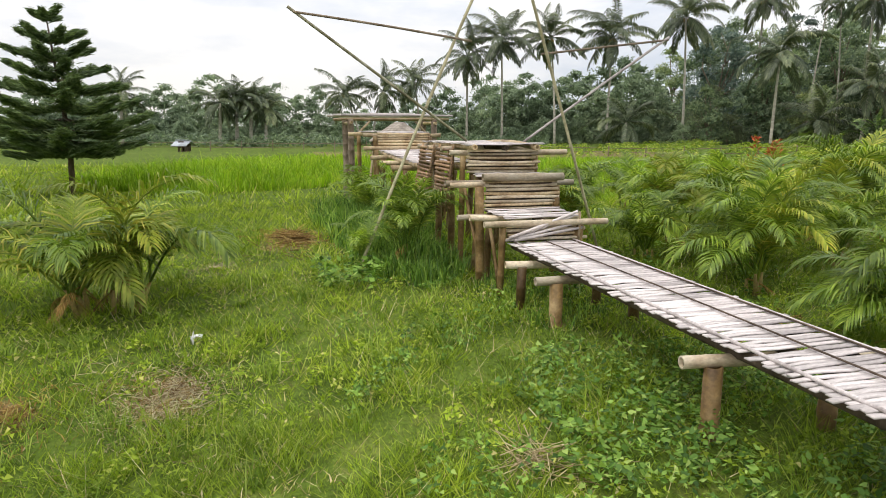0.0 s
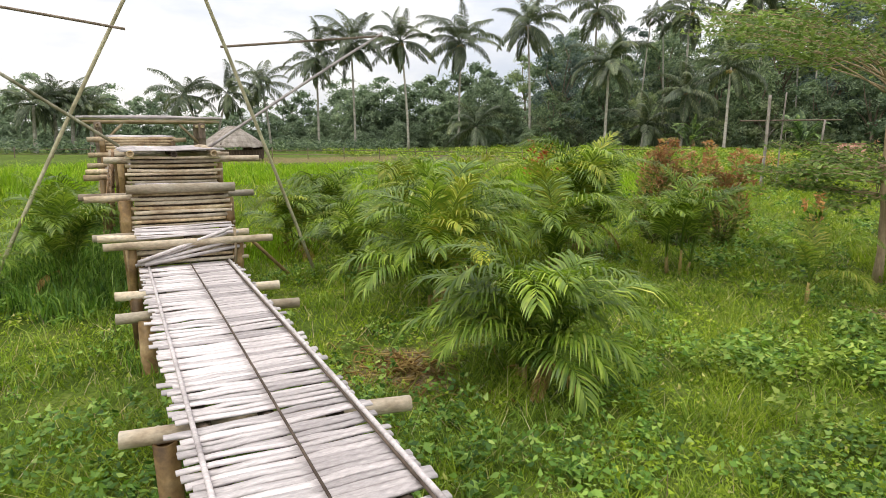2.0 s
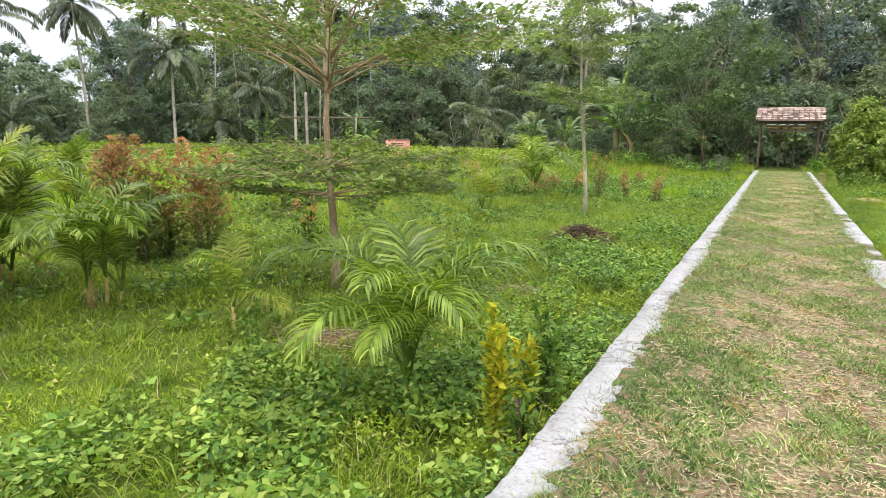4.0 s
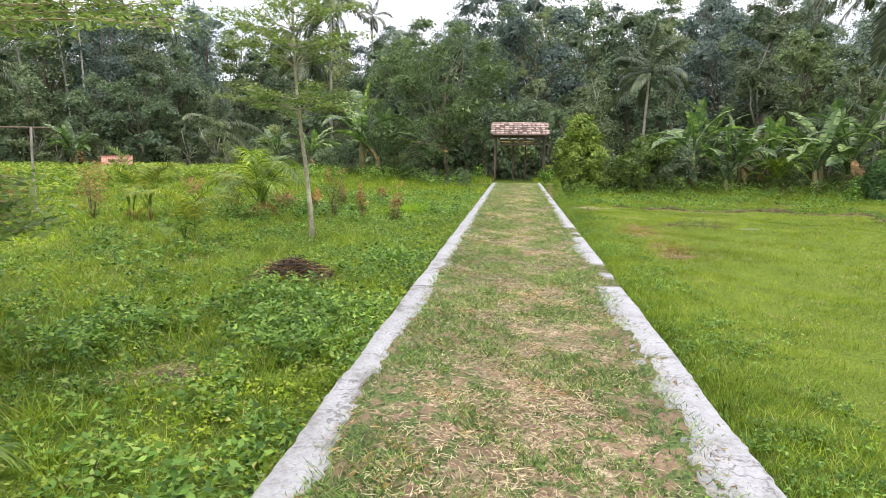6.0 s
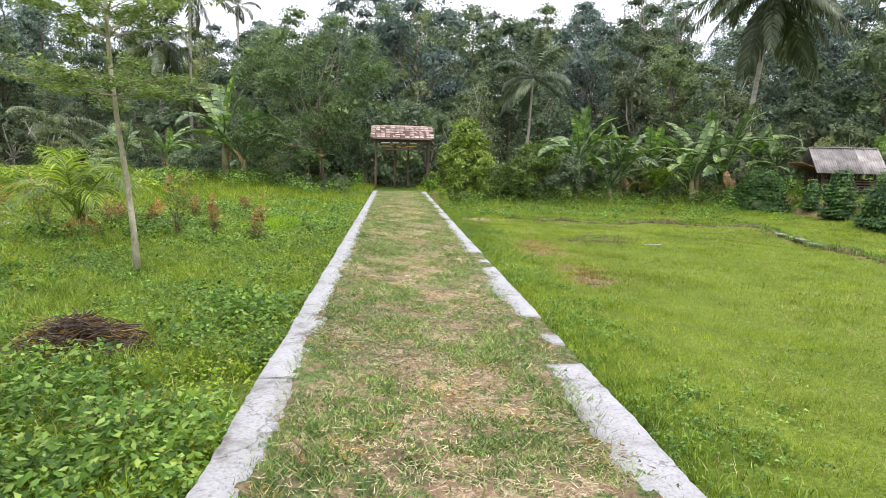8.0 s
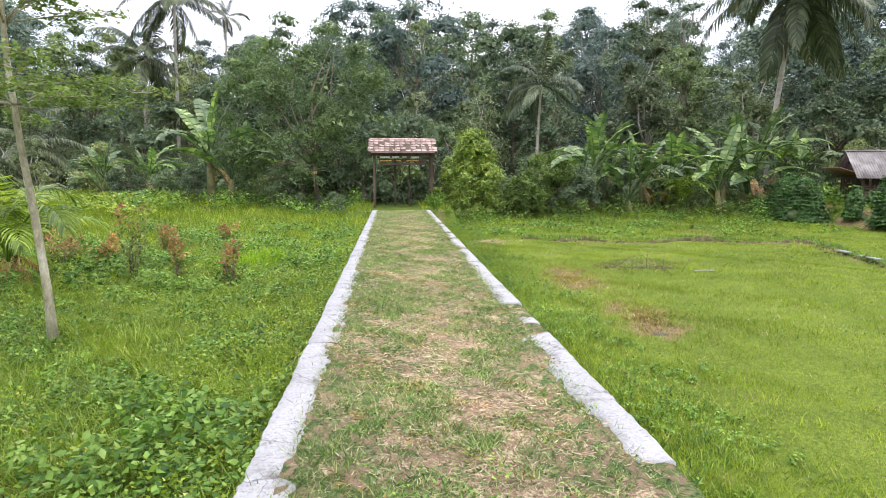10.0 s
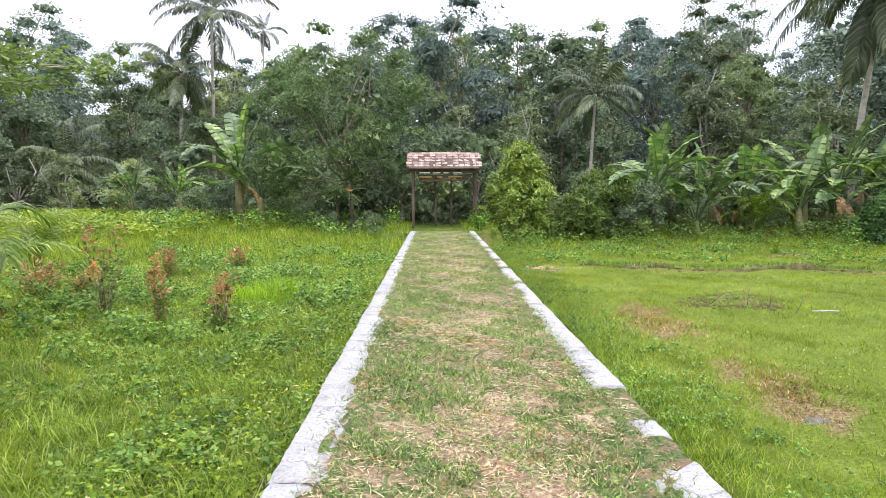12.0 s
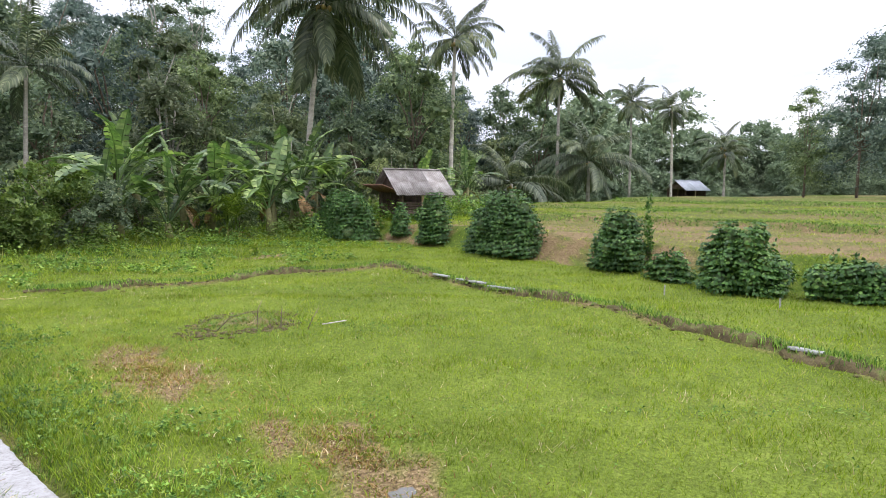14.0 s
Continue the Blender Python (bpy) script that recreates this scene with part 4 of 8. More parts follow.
def frond_geo(length, rise, droop, pairs, leaf, width, seed, vee=0.55, hang=0.5, start=0.16, comb=0.5, power=1.4):
    """A feather frond from the origin towards +x: (rachis geometry, leaflet geometry)."""
    r = np.random.default_rng(seed)
    t = np.linspace(0, 1, 14)
    ang = radians(rise) - droop * t**power
    step = length / 13
    p = np.zeros((14, 3))
    p[1:, 0] = np.cumsum(np.cos(ang[:-1]) * step)
    p[1:, 2] = np.cumsum(np.sin(ang[:-1]) * step)
    p[:, 1] = 0.05 * length * np.sin(t * 2.5) * r.normal()
    rach = tube(p, np.interp(t, [0, 1], [0.008 + 0.006 * length, 0.002]), 5, False)
    u = np.linspace(start, 0.99, pairs)
    g = Geo()
    for side in (-1, 1):
        uu = np.clip(u + r.normal(size=pairs) * 0.006, 0, 1)
        c = np.stack([np.interp(uu, t, p[:, k]) for k in range(3)], -1)
        d = unit(np.stack([np.interp(uu, t, np.gradient(p[:, k])) for k in range(3)], -1))
        out = np.tile(np.array([0, side, 0.0]), (pairs, 1))
        upv = unit(np.cross(d, np.cross(np.array([0, 0, 1.0]), d)))
        lean = np.interp(uu, [0.1, 0.6, 1.0], [comb * 0.6, comb, comb + 0.9])[:, None]
        ld = unit(out + d * lean + upv * (vee + 0.14 * r.normal(size=(pairs, 1))))
        ll = (leaf * np.interp(uu, [0.1, 0.3, 0.7, 1.0], [0.6, 1.0, 0.9, 0.4]) * (1 + 0.1 * r.normal(size=pairs)))[:, None]
        fall = np.array([0, 0, -1.0]) * (hang * (0.8 + 0.4 * r.random((pairs, 1))))
        s = unit(np.cross(ld, upv)) * width / 2
        m1 = c + ld * ll * 0.34
        m2 = m1 + unit(ld + fall * 0.5) * ll * 0.36
        tip = m2 + unit(ld + fall * 1.3) * ll * 0.32
        v = np.stack([c - s * 0.3, c + s * 0.3, m1 + s, m1 - s, m2 + s * 0.8, m2 - s * 0.8, tip], 1)
        b = np.arange(pairs)[:, None] * 7
        g.add(v.reshape(-1, 3), b + np.array([[0, 1, 2, 3]]), b + np.array([[3, 2, 4, 5]]), b + np.array([[5, 4, 6]]))
    return rach, g


def frond_mesh(name, material, *args, **kw):
    rach, g = frond_geo(*args, **kw)
    g.add(rach[0], *rach[1])
    return g.mesh(name, material)


ARECA_F = {}
for tone, mat_ in (("green", M_ARECA), ("yellow", M_ARECA_Y), ("dead", M_ARECA_D)):
    ARECA_F[tone] = [frond_mesh("frond", mat_, L, rise, droop, 40, 0.42 * L / 1.4, 0.023, 60 + k, vee=0.5 if rise > 70 else 0.3, hang=0.95, start=0.26, comb=0.8, power=1.9)
                     for k, (L, rise, droop) in enumerate(((1.6, 86, 1.0), (1.65, 80, 1.9), (1.6, 74, 2.3), (1.5, 62, 2.3), (1.45, 50, 2.0), (1.5, 84, 2.5), (1.5, 38, 1.7)))]
DEAD_F = [frond_mesh("frond", M_ARECA_D, 0.95, rise, droop, 26, 0.22, 0.014, 160 + k, vee=-0.1, hang=1.6, start=0.3, comb=1.2, power=1.2) for k, (rise, droop) in enumerate(((-15, 1.1), (-40, 0.7), (5, 1.4)))]


def areca(x, y, size, n, seed, label, lean=0.0, yellow=0.12, dead=0.1, spread=0.16, group="feathery garden palms", low=0.45, kinds=(0, 1, 1, 2, 2, 5, 3, 4)):
    r = np.random.default_rng(seed)
    z = float(land(x, y))
    palm = thing("areca_palm", (x, y, z), label, "palm", group)
    stems = max(2, n // 4)
    tops = []
    for k in range(stems):
        a = r.uniform(0, 6.28)
        q = spread * size * np.sqrt(r.random())
        b = np.array([x + q * np.cos(a), y + q * np.sin(a), z - 0.05])
        h = size * r.uniform(0.12, low)
        top = b + np.array([0.25 * q * np.cos(a), 0.25 * q * np.sin(a), h + 0.05])
        v, f = tube([b, (b + top) / 2 + r.normal(size=3) * 0.01, top], [0.026 * size + 0.006, 0.022 * size + 0.004, 0.014], 7)
        tops.append((top, part("stem", Geo().add(v, *f).mesh("stem", M_STALK, True), palm)))
    for k in range(n):
        top, stem = tops[k % stems]
        tone = r.choice(["green", "yellow", "dead"], p=[1 - yellow - dead, yellow, dead])
        kind = int(r.choice(kinds))
        az = 137.5 * k + r.normal() * 18
        s = size * (r.uniform(0.72, 1.08) if tone != "dead" else r.uniform(0.45, 0.75))
        m = Matrix.Translation(Vector(top)) @ pose(0, 0, 0, 0, r.normal() * 5, az) @ Matrix.Scale(s, 4)
        part("frond", ARECA_F[tone][kind] if tone != "dead" else DEAD_F[kind % 3], stem, m, "brown dead frond" if tone == "dead" else "")
    return palm


areca(-3.82, 5.25, 0.86, 34, 1, "large arching green areca palm with drooping fronds in grass", yellow=0.0, dead=0.15, low=0.28, kinds=(1, 2, 2, 3, 3, 4, 4, 6, 5))
areca(-2.05, 8.85, 0.9, 11, 2, "young dark green areca palm with few upright fronds", yellow=0.04, dead=0.1, spread=0.1, low=0.4, kinds=(1, 0, 1, 2, 1, 3, 2))
areca(-7.2, -1.6, 0.98, 50, 3, "yellowing areca palm with many dead lower leaves", yellow=0.45, dead=0.2, spread=0.42, low=0.3, kinds=(1, 2, 2, 3, 3, 3, 4, 4))
areca(-8.15, 0.25 + 1.0, 0.45, 8, 31, "small palm tuft beside the bridge", yellow=0.1, dead=0.1)
areca(-8.45, 1.95, 0.72, 24, 4, "green areca palm growing against the bridge", yellow=0.05, dead=0.15)
areca(-12.2, 1.9, 0.8, 14, 44, "dark palm tuft in tall grass beside the bridge", yellow=0.05, dead=0.15)
areca(-5.9, 5.6, 0.92, 30, 5, "spreading green areca palm in the garden", yellow=0.22, dead=0.08)
areca(-7.3, 6.5, 0.98, 32, 6, "spreading light green areca palm in the garden", yellow=0.28, dead=0.08)
areca(-7.9, 5.35, 0.8, 22, 46, "low yellowish areca palm with broad arching fronds", yellow=0.3, dead=0.1, low=0.3, kinds=(1, 2, 2, 3, 3, 4))
areca(-9.0, 6.7, 1.0, 24, 47, "yellow-green areca palm among others", yellow=0.3, dead=0.12)
areca(-6.8, 7.8, 0.9, 22, 48, "light green areca palm with drooping fronds", yellow=0.2, dead=0.1, low=0.35)
areca(-9.8, 5.0, 0.85, 26, 7, "areca palm with browned leaves behind the bridge", yellow=0.2, dead=0.25)
areca(-11.2, 5.9, 1.05, 14, 8, "tall light green areca palm behind the bridge", yellow=0.2, dead=0.1)
areca(-8.3, 9.35, 1.15, 28, 9, "tall areca palm with one orange dying frond", yellow=0.18, dead=0.12)
areca(-6.25, 9.45, 0.9, 16, 10, "areca palm in front of red-leaved shrubs", yellow=0.12, dead=0.12)
areca(-4.4, 9.5, 0.6, 5, 11, "thin seedling palm with upright fronds", yellow=0.3, dead=0.2, spread=0.04)
areca(-9.3, 8.0, 0.95, 26, 12, "areca palm among others with yellow fronds", yellow=0.3, dead=0.15)
areca(-6.7, 24.2, 1.4, 20, 13, "areca palm with orange dead fronds in the meadow", yellow=0.15, dead=0.3, low=0.35, kinds=(3, 4, 6, 2, 6))
areca(-9.4, 23.5, 1.15, 10, 14, "young areca palm in the meadow", yellow=0.25, dead=0.1)
areca(-8.4, 29.2, 1.1, 12, 15, "small areca palm in the far meadow", yellow=0.3, dead=0.25)
areca(-10.3, 24.2, 1.0, 8, 45, "slim areca palm with upright fronds in the meadow", yellow=0.15, dead=0.1, kinds=(0, 0, 1))
areca(-6.2, 19.6, 0.9, 9, 16, "areca palm with drooping fronds near the slender tree", yellow=0.2, dead=0.2)
areca(13.4, 41.3, 1.5, 16, 41, "low dark palm in front of the banana plants", yellow=0.05, dead=0.2, group="palms along the wood")
areca(-13.2, 8.4, 0.9, 12, 17, "areca palm in tall grass", yellow=0.3, dead=0.15)
areca(-12.3, 13.0, 0.9, 12, 18, "areca palm in the meadow", yellow=0.3, dead=0.2)

# coconut palms
COCO_F = [frond_mesh("frond", M_COCO, L, rise, droop, 50, 0.95, 0.08, 90 + k, vee=-0.05, hang=1.6, start=0.16, comb=0.8, power=1.3)
          for k, (L, rise, droop) in enumerate(((4.2, 78, 1.1), (4.6, 54, 1.5), (4.7, 32, 1.5), (4.6, 8, 1.3), (4.2, -18, 0.9), (3.5, -50, 0.5)))]


bm_nut = bmesh.new()
bmesh.ops.create_icosphere(bm_nut, subdivisions=1, radius=0.13)
for v_ in bm_nut.verts:
    v_.co.z *= 1.25
NUT = bm_mesh("coconut", bm_nut, M_STALK, True)


def coconut(name, x, y, height, lean, n, size, seed, label, slim=False, trunk_r=0.15):
    r = np.random.default_rng(seed)
    z = float(land(x, y))
    palm = thing(name, (x, y, z), label, "palm tree", "palms along the wood")
    t = np.linspace(0, 1, 9)
    pts = np.stack([x + lean[0] * t**1.6, y + lean[1] * t**1.6, z - 0.3 + (height + 0.3) * t], -1)
    v, f = tube(pts, trunk_r * np.interp(t, [0, 0.08, 1], [1.35, 1.0, 0.62]), 9)
    part("trunk", Geo().add(v, *f).mesh("trunk", M_PALE, True), palm)
    top = Vector(pts[-1])
    for k in range(n):
        q = k / n
        cls = 0 if q < 0.12 else 1 if q < 0.3 else 2 if q < 0.48 else 3 if q < 0.68 else 4 if q < 0.86 else 5
        m = Matrix.Translation(top) @ pose(0, 0, 0, r.normal() * 14, r.normal() * 12, 137.5 * k + r.normal() * 25) @ Matrix.Scale(size * r.uniform(0.75, 1.12), 4)
        part("frond", COCO_F[cls], palm, m)
    if not slim:
        for k in range(8):
            a = r.uniform(0, 6.28)
            part("coconut", NUT, palm, Matrix.Translation(top + Vector((0.3 * np.cos(a), 0.3 * np.sin(a), -0.25 - 0.2 * r.random()))))
    return palm


coco_label = "tall coconut palm with a pale thin trunk at the wood's edge"
for k, (x, y, h, s, n) in enumerate(((-72.3, 23.9, 10.2, 1.0, 22), (-71.1, 27.9, 11.8, 1.0, 22), (-68.9, 33.7, 12.2, 1.0, 24), (-66.3, 39.0, 11.8, 1.1, 24), (-62.0, 46.1, 13.6, 1.05, 24), (-57.8, 51.7, 14.6, 1.0, 22),
                                     (-49.0, 56.5, 13.5, 1.0, 22), (-74.0, 11.6, 5.8, 0.85, 18), (-76, 13.2, 6.3, 0.85, 18), (-75.0, 19.0, 7.4, 0.85, 18), (-43.0, 60.5, 15.0, 1.0, 22))):
    rr = np.random.default_rng(700 + k)
    coconut("coconut_palm", x, y, h, (rr.normal() * 0.7, rr.normal() * 0.7), n + 4, s * 1.1, 500 + k, coco_label)
for k, (x, y, h, s) in enumerate(((-53.4, 54.6, 13.4, 0.42), (-51.6, 56.4, 13.6, 0.42), (-40.0, 62.0, 15.5, 0.42), (-37.0, 60.0, 14.0, 0.42))):
    rr = np.random.default_rng(800 + k)
    coconut("betel_palm", x, y, h, (rr.normal() * 0.9, rr.normal() * 0.9), 11, s, 540 + k, "very slender tall betel palm with a small crown", True, 0.09)
coconut("coconut_palm", 7.5, 46.0, 6.3, (0.25, 0.0), 20, 0.62, 561, "slender young coconut palm beside the banana plants", True, 0.1)
coconut("coconut_palm", 20.5, 46.4, 11.3, (0.3, -1.4), 38, 1.3, 562, "large coconut palm with drooping fronds over the bananas", False, 0.17)
coconut("coconut_palm", 32.8, 47.0, 11.9, (0.5, 0.1), 24, 0.9, 563, "tall coconut palm behind the wooden hut", False, 0.17)
coconut("coconut_palm", 58.0, 54.5, 13.4, (0.5, 0.3), 26, 1.35, 564, "dark coconut palm at the edge of the terraces", False, 0.2)
coconut("coconut_palm", 67.8, 51.1, 11.6, (0.3, 0.2), 24, 0.8, 565, "coconut palm among the terraces", False, 0.15)
coconut("coconut_palm", 69.6, 47.0, 10.6, (-0.3, 0.2), 24, 0.72, 566, "coconut palm among the terraces", False, 0.15)
coconut("coconut_palm", 41.0, 47.9, 2.2, (0.2, 0.1), 20, 1.15, 567, "low coconut palm near the wooden hut", False, 0.2)
coconut("coconut_palm", 57.0, 50.2, 4.6, (0.2, 0.1), 26, 1.35, 568, "low broad coconut palm near the terraces", False, 0.2)
coconut("coconut_palm", 75.6, 43.4, 5.2, (0.5, 0.1), 18, 0.75, 575, "slanting coconut palm behind the far hut", False, 0.14)
coconut("coconut_palm", 80.0, 44.8, 6.4, (-0.6, 0.1), 18, 0.8, 576, "coconut palm with a thin trunk behind the far hut", False, 0.14)
coconut("coconut_palm", -46.0, 43.3, 8.2, (0.3, -0.2), 24, 0.9, 577, "coconut palm with drooping fronds before the wood", False, 0.14)
coconut("coconut_palm", -42.0, 48.8, 5.6, (0.2, 0.1), 24, 0.9, 578, "coconut palm with drooping fronds before the wood", False, 0.14)
coconut("coconut_palm", -36.2, 47.4, 7.0, (-0.2, 0.3), 22, 0.8, 579, "coconut palm with drooping fronds before the wood", False, 0.13)
for k, (x, y, h) in enumerate(((-69.0, -3.6, 4.3), (-70.0, -2.0, 5.0), (-69.5, -0.6, 4.6), (-70.0, 0.9, 4.0), (-71.0, -13.0, 5.2))):
    coconut("oil_palm", x, y, h, (0.2, 0.2), 26, 0.72, 580 + k, "dark bushy palm in the far wood", True, 0.2)
coconut("coconut_palm", -16.4, 57.0, 8.3, (0.3, 0.0), 22, 0.85, 569, "coconut palm with hanging dead fronds at the wood", False, 0.15)
coconut("coconut_palm", -14.6, 58.0, 12.2, (0.2, 0.0), 22, 0.95, 570, "tall coconut palm above the banana plants", False, 0.14)
coconut("betel_palm", -11.3, 58.0, 11.0, (0.2, 0.1), 10, 0.4, 571, "slender betel palm above the trees", True, 0.08)
coconut("coconut_palm", -24.0, 57.0, 3.0, (0.2, 0.1), 16, 0.9, 572, "low coconut palm at the wood's edge", True, 0.2)
coconut("coconut_palm", -46.0, 48.0, 2.6, (0.2, 0.1), 18, 1.0, 573, "low bushy coconut palm in the undergrowth", True, 0.2)
coconut("coconut_palm", -61.0, 38.0, 2.4, (0.2, 0.1), 18, 1.1, 574, "low bushy coconut palm in the undergrowth", True, 0.2)

# banana plants
M_BANSTEM = rough_mat("banana_stem", [(0.3, (0.1, 0.09, 0.04)), (0.6, (0.2, 0.2, 0.08)), (0.8, (0.24, 0.18, 0.1))], 4, 30, 0.7)


def banana_leaf(name, material, length, rise, droop, width, seed):
    """One torn banana leaf with a midrib, from the origin towards +x."""
    r = np.random.default_rng(seed)
    n = 16
    t = np.linspace(0, 1, n)
    ang = radians(rise) - droop * t**1.3
    p = np.zeros((n, 3))
    p[1:, 0] = np.cumsum(np.cos(ang[:-1])) * length / (n - 1)
    p[1:, 2] = np.cumsum(np.sin(ang[:-1])) * length / (n - 1)
    w = width / 2 * np.interp(t, [0, 0.26, 0.33, 0.5, 0.8, 0.93, 1], [0.04, 0.05, 0.6, 1, 0.9, 0.55, 0.08])
    g = Geo()
    nrm = unit(np.cross(np.gradient(p, axis=0), np.array([0, 1.0, 0])))
    nrm = np.where(nrm[:, 2:] < 0, -nrm, nrm)
    for side in (-1, 1):
        for k in range(3, n - 1):
            tear = r.random() < 0.6
            fold = r.uniform(0.0, 0.3)
            y0 = side * np.array([0, w[k] * r.uniform(0.94, 1.03)])
            y1 = side * np.array([0, w[k + 1] * r.uniform(0.94, 1.03)])
            gap = 0.25 if tear else 0.02
            a, b = p[k], p[k + 1]
            e = a + (b - a) * (1 - gap)
            ca = a + np.array([0, y0[1], 0]) + nrm[k] * abs(y0[1]) * (0.25 - fold)
            cb = e + np.array([0, y1[1], 0]) + nrm[k] * abs(y1[1]) * (0.25 - fold)
            ma, mb = a * 0.5 + ca * 0.5 + nrm[k] * w[k] * 0.14, e * 0.5 + cb * 0.5 + nrm[k] * w[k] * 0.14
            g.add([a, b, mb, ma, cb, ca], [[0, 1, 2, 3], [3, 2, 4, 5]])
    v, f = tube(p, np.interp(t, [0, 1], [0.035, 0.005]), 5, False)
    g.add(v, *f)
    return g.mesh(name, material)


BAN = [banana_leaf("leaf", M_BANANA, L, ri, dr, 0.46, 200 + k) for k, (L, ri, dr) in enumerate(((2.2, 86, 0.3), (2.5, 74, 1.1), (2.4, 62, 1.6), (2.3, 48, 1.7), (2.4, 68, 2.3)))]
BAN_D = [banana_leaf("leaf", M_BANANA_D, L, ri, dr, 0.4, 220 + k) for k, (L, ri, dr) in enumerate(((1.7, -20, 1.1), (1.6, -40, 0.7)))]


def banana(x, y, size, seed, label, stems=2, dead=1):
    r = np.random.default_rng(seed)
    z = float(land(x, y))
    plant = thing("banana_plant", (x, y, z), label, "banana plant", "banana plants at the wood's edge")
    for k in range(stems):
        a = r.uniform(0, 6.28)
        q = 0.0 if k == 0 else r.uniform(0.3, 0.7) * size
        h = size * (1.3 if k == 0 else r.uniform(0.5, 1.0))
        b = np.array([x + q * np.cos(a), y + q * np.sin(a), z - 0.1])
        top = b + [r.normal() * 0.08, r.normal() * 0.08, h]
        v, f = tube([b, (b + top) / 2, top], [0.14 * size, 0.11 * size, 0.07 * size], 9)
        stem = part("stem", Geo().add(v, *f).mesh("stem", M_BANSTEM, True), plant)
        for j in range(9 if k == 0 else 7):
            m = Matrix.Translation(Vector(top - [0, 0, 0.1])) @ pose(0, 0, 0, r.normal() * 10, r.normal() * 6, 137.5 * j + 40 * k + r.normal() * 15) @ Matrix.Scale(size * r.uniform(0.8, 1.1), 4)
            part("leaf", BAN[[(0, 1, 2, 3, 2, 4, 1, 4, 0), (1, 2, 0, 4, 3, 2, 3, 1, 4), (2, 0, 1, 4, 1, 3, 4, 2, 1)][seed % 3][j]], stem, m)
        for j in range(dead if k == 0 else 0):
            m = Matrix.Translation(Vector(top - [0, 0, 0.15])) @ pose(0, 0, 0, 0, 0, r.uniform(0, 360)) @ Matrix.Scale(size * r.uniform(0.5, 0.75), 4)
            part("leaf", BAN_D[j % 2], stem, m, "brown dead banana leaf")
    return plant


for k, (x, y, s, st) in enumerate(((-8.3, 42.8, 1.65, 2), (-7.6, 47.6, 1.3, 2), (-12.8, 47.5, 1.0, 2), (-15.2, 48.0, 1.0, 2), (9.5, 42.4, 1.5, 3), (11.8, 42.0, 1.25, 2), (15.6, 41.8, 1.4, 2), (17.6, 43.0, 1.55, 3), (7.0, 44.0, 0.8, 1),
                                   (22.0, 45.5, 1.3, 2), (27.5, 44.5, 1.2, 2), (-31.0, 50.0, 1.1, 2), (-40.0, 48.0, 1.2, 2), (31.0, 44.0, 1.2, 2), (-4.6, 46.0, 0.9, 1), (19.8, 44.6, 1.5, 1), (13.3, 42.8, 1.2, 2), (11.0, 44.3, 1.5, 1))):
    banana(x, y, s, 300 + k, "banana plant with torn pale green leaves", st, 3 if k == 0 else 2)

# broadleaf trees


def limbs(base_h, tips, r0, seed, sides=7):
    """A trunk with forking limbs up to the given tips."""
    r = np.random.default_rng(seed)
    g = Geo()
    fork = np.array([0, 0, base_h])
    v, f = tube([(0, 0, -0.4), (r.normal() * 0.03, r.normal() * 0.03, base_h * 0.5), fork], [r0 * 1.25, r0, r0 * 0.8], sides + 2)
    g.add(v, *f)
    for t in tips:
        t = np.array(t, float)
        mid = fork + (t - fork) * 0.5 + r.normal(size=3) * 0.07 * np.linalg.norm(t - fork) + [0, 0, 0.06 * np.linalg.norm(t - fork)]
        v, f = tube([fork - [0, 0, 0.1], mid, t], [r0 * 0.6, r0 * 0.38, r0 * 0.12], sides)
        g.add(v, *f)
    return g


def spray_crown(name, material, crowns, n, leaf, seed, pad=0.75, per=46, core=0.2, droop=0.35, slim=0.5):
    """A crown of leafy sprays: flattish pads of small leaves over several round sub-crowns (x, y, z, rx, ry, rz), with coarse leaves inside."""
    r = np.random.default_rng(seed)
    crowns = np.asarray(crowns, float)
    pads = n // per
    w = (crowns[:, 3] * crowns[:, 4] * crowns[:, 5]) ** 0.7
    idx = r.choice(len(crowns), pads, p=w / w.sum())
    u = unit(r.normal(size=(pads, 3)) + [0, 0, 0.25])
    cc = crowns[idx, :3] + u * crowns[idx, 3:] * (1 - 0.5 * r.random((pads, 1)) ** 2) * (1 + 0.12 * r.normal(size=(pads, 1)))
    nrm = unit(u * [0.8, 0.8, 0.3] + [0, 0, 1.0] + 0.25 * r.normal(size=(pads, 3)))
    a = unit(np.cross(nrm, u + [0.01, 0, 0.02]))
    b = np.cross(nrm, a)
    k = np.repeat(np.arange(pads), per)
    m = len(k)
    ang, q = r.uniform(0, 6.28, m), np.sqrt(r.random(m))
    size = (pad * r.uniform(0.55, 1.35, pads))[k] * q
    c = cc[k] + a[k] * (size * np.cos(ang))[:, None] + b[k] * (size * np.sin(ang) * 1.3)[:, None] + nrm[k] * (0.07 * r.normal(size=m))[:, None]
    c[:, 2] -= droop * size**2 / pad
    ln = unit(nrm[k] + 0.45 * r.normal(size=(m, 3)))
    d = unit(np.cross(ln, r.normal(size=(m, 3))))
    L = leaf * r.uniform(0.6, 1.35, m)
    g = Geo().add(*tri_leaves(c, d, np.cross(ln, d), L, L * slim))
    inner, _ = lobe_points(r, crowns * [1, 1, 1, 0.7, 0.7, 0.7], int(n * core), 0.85)
    d, s = random_frames(r, len(inner), 0.2)
    L = leaf * r.uniform(1.6, 2.8, len(inner))
    return g.add(*tri_leaves(inner, d, s, L, L * 0.6)).mesh(name, material)


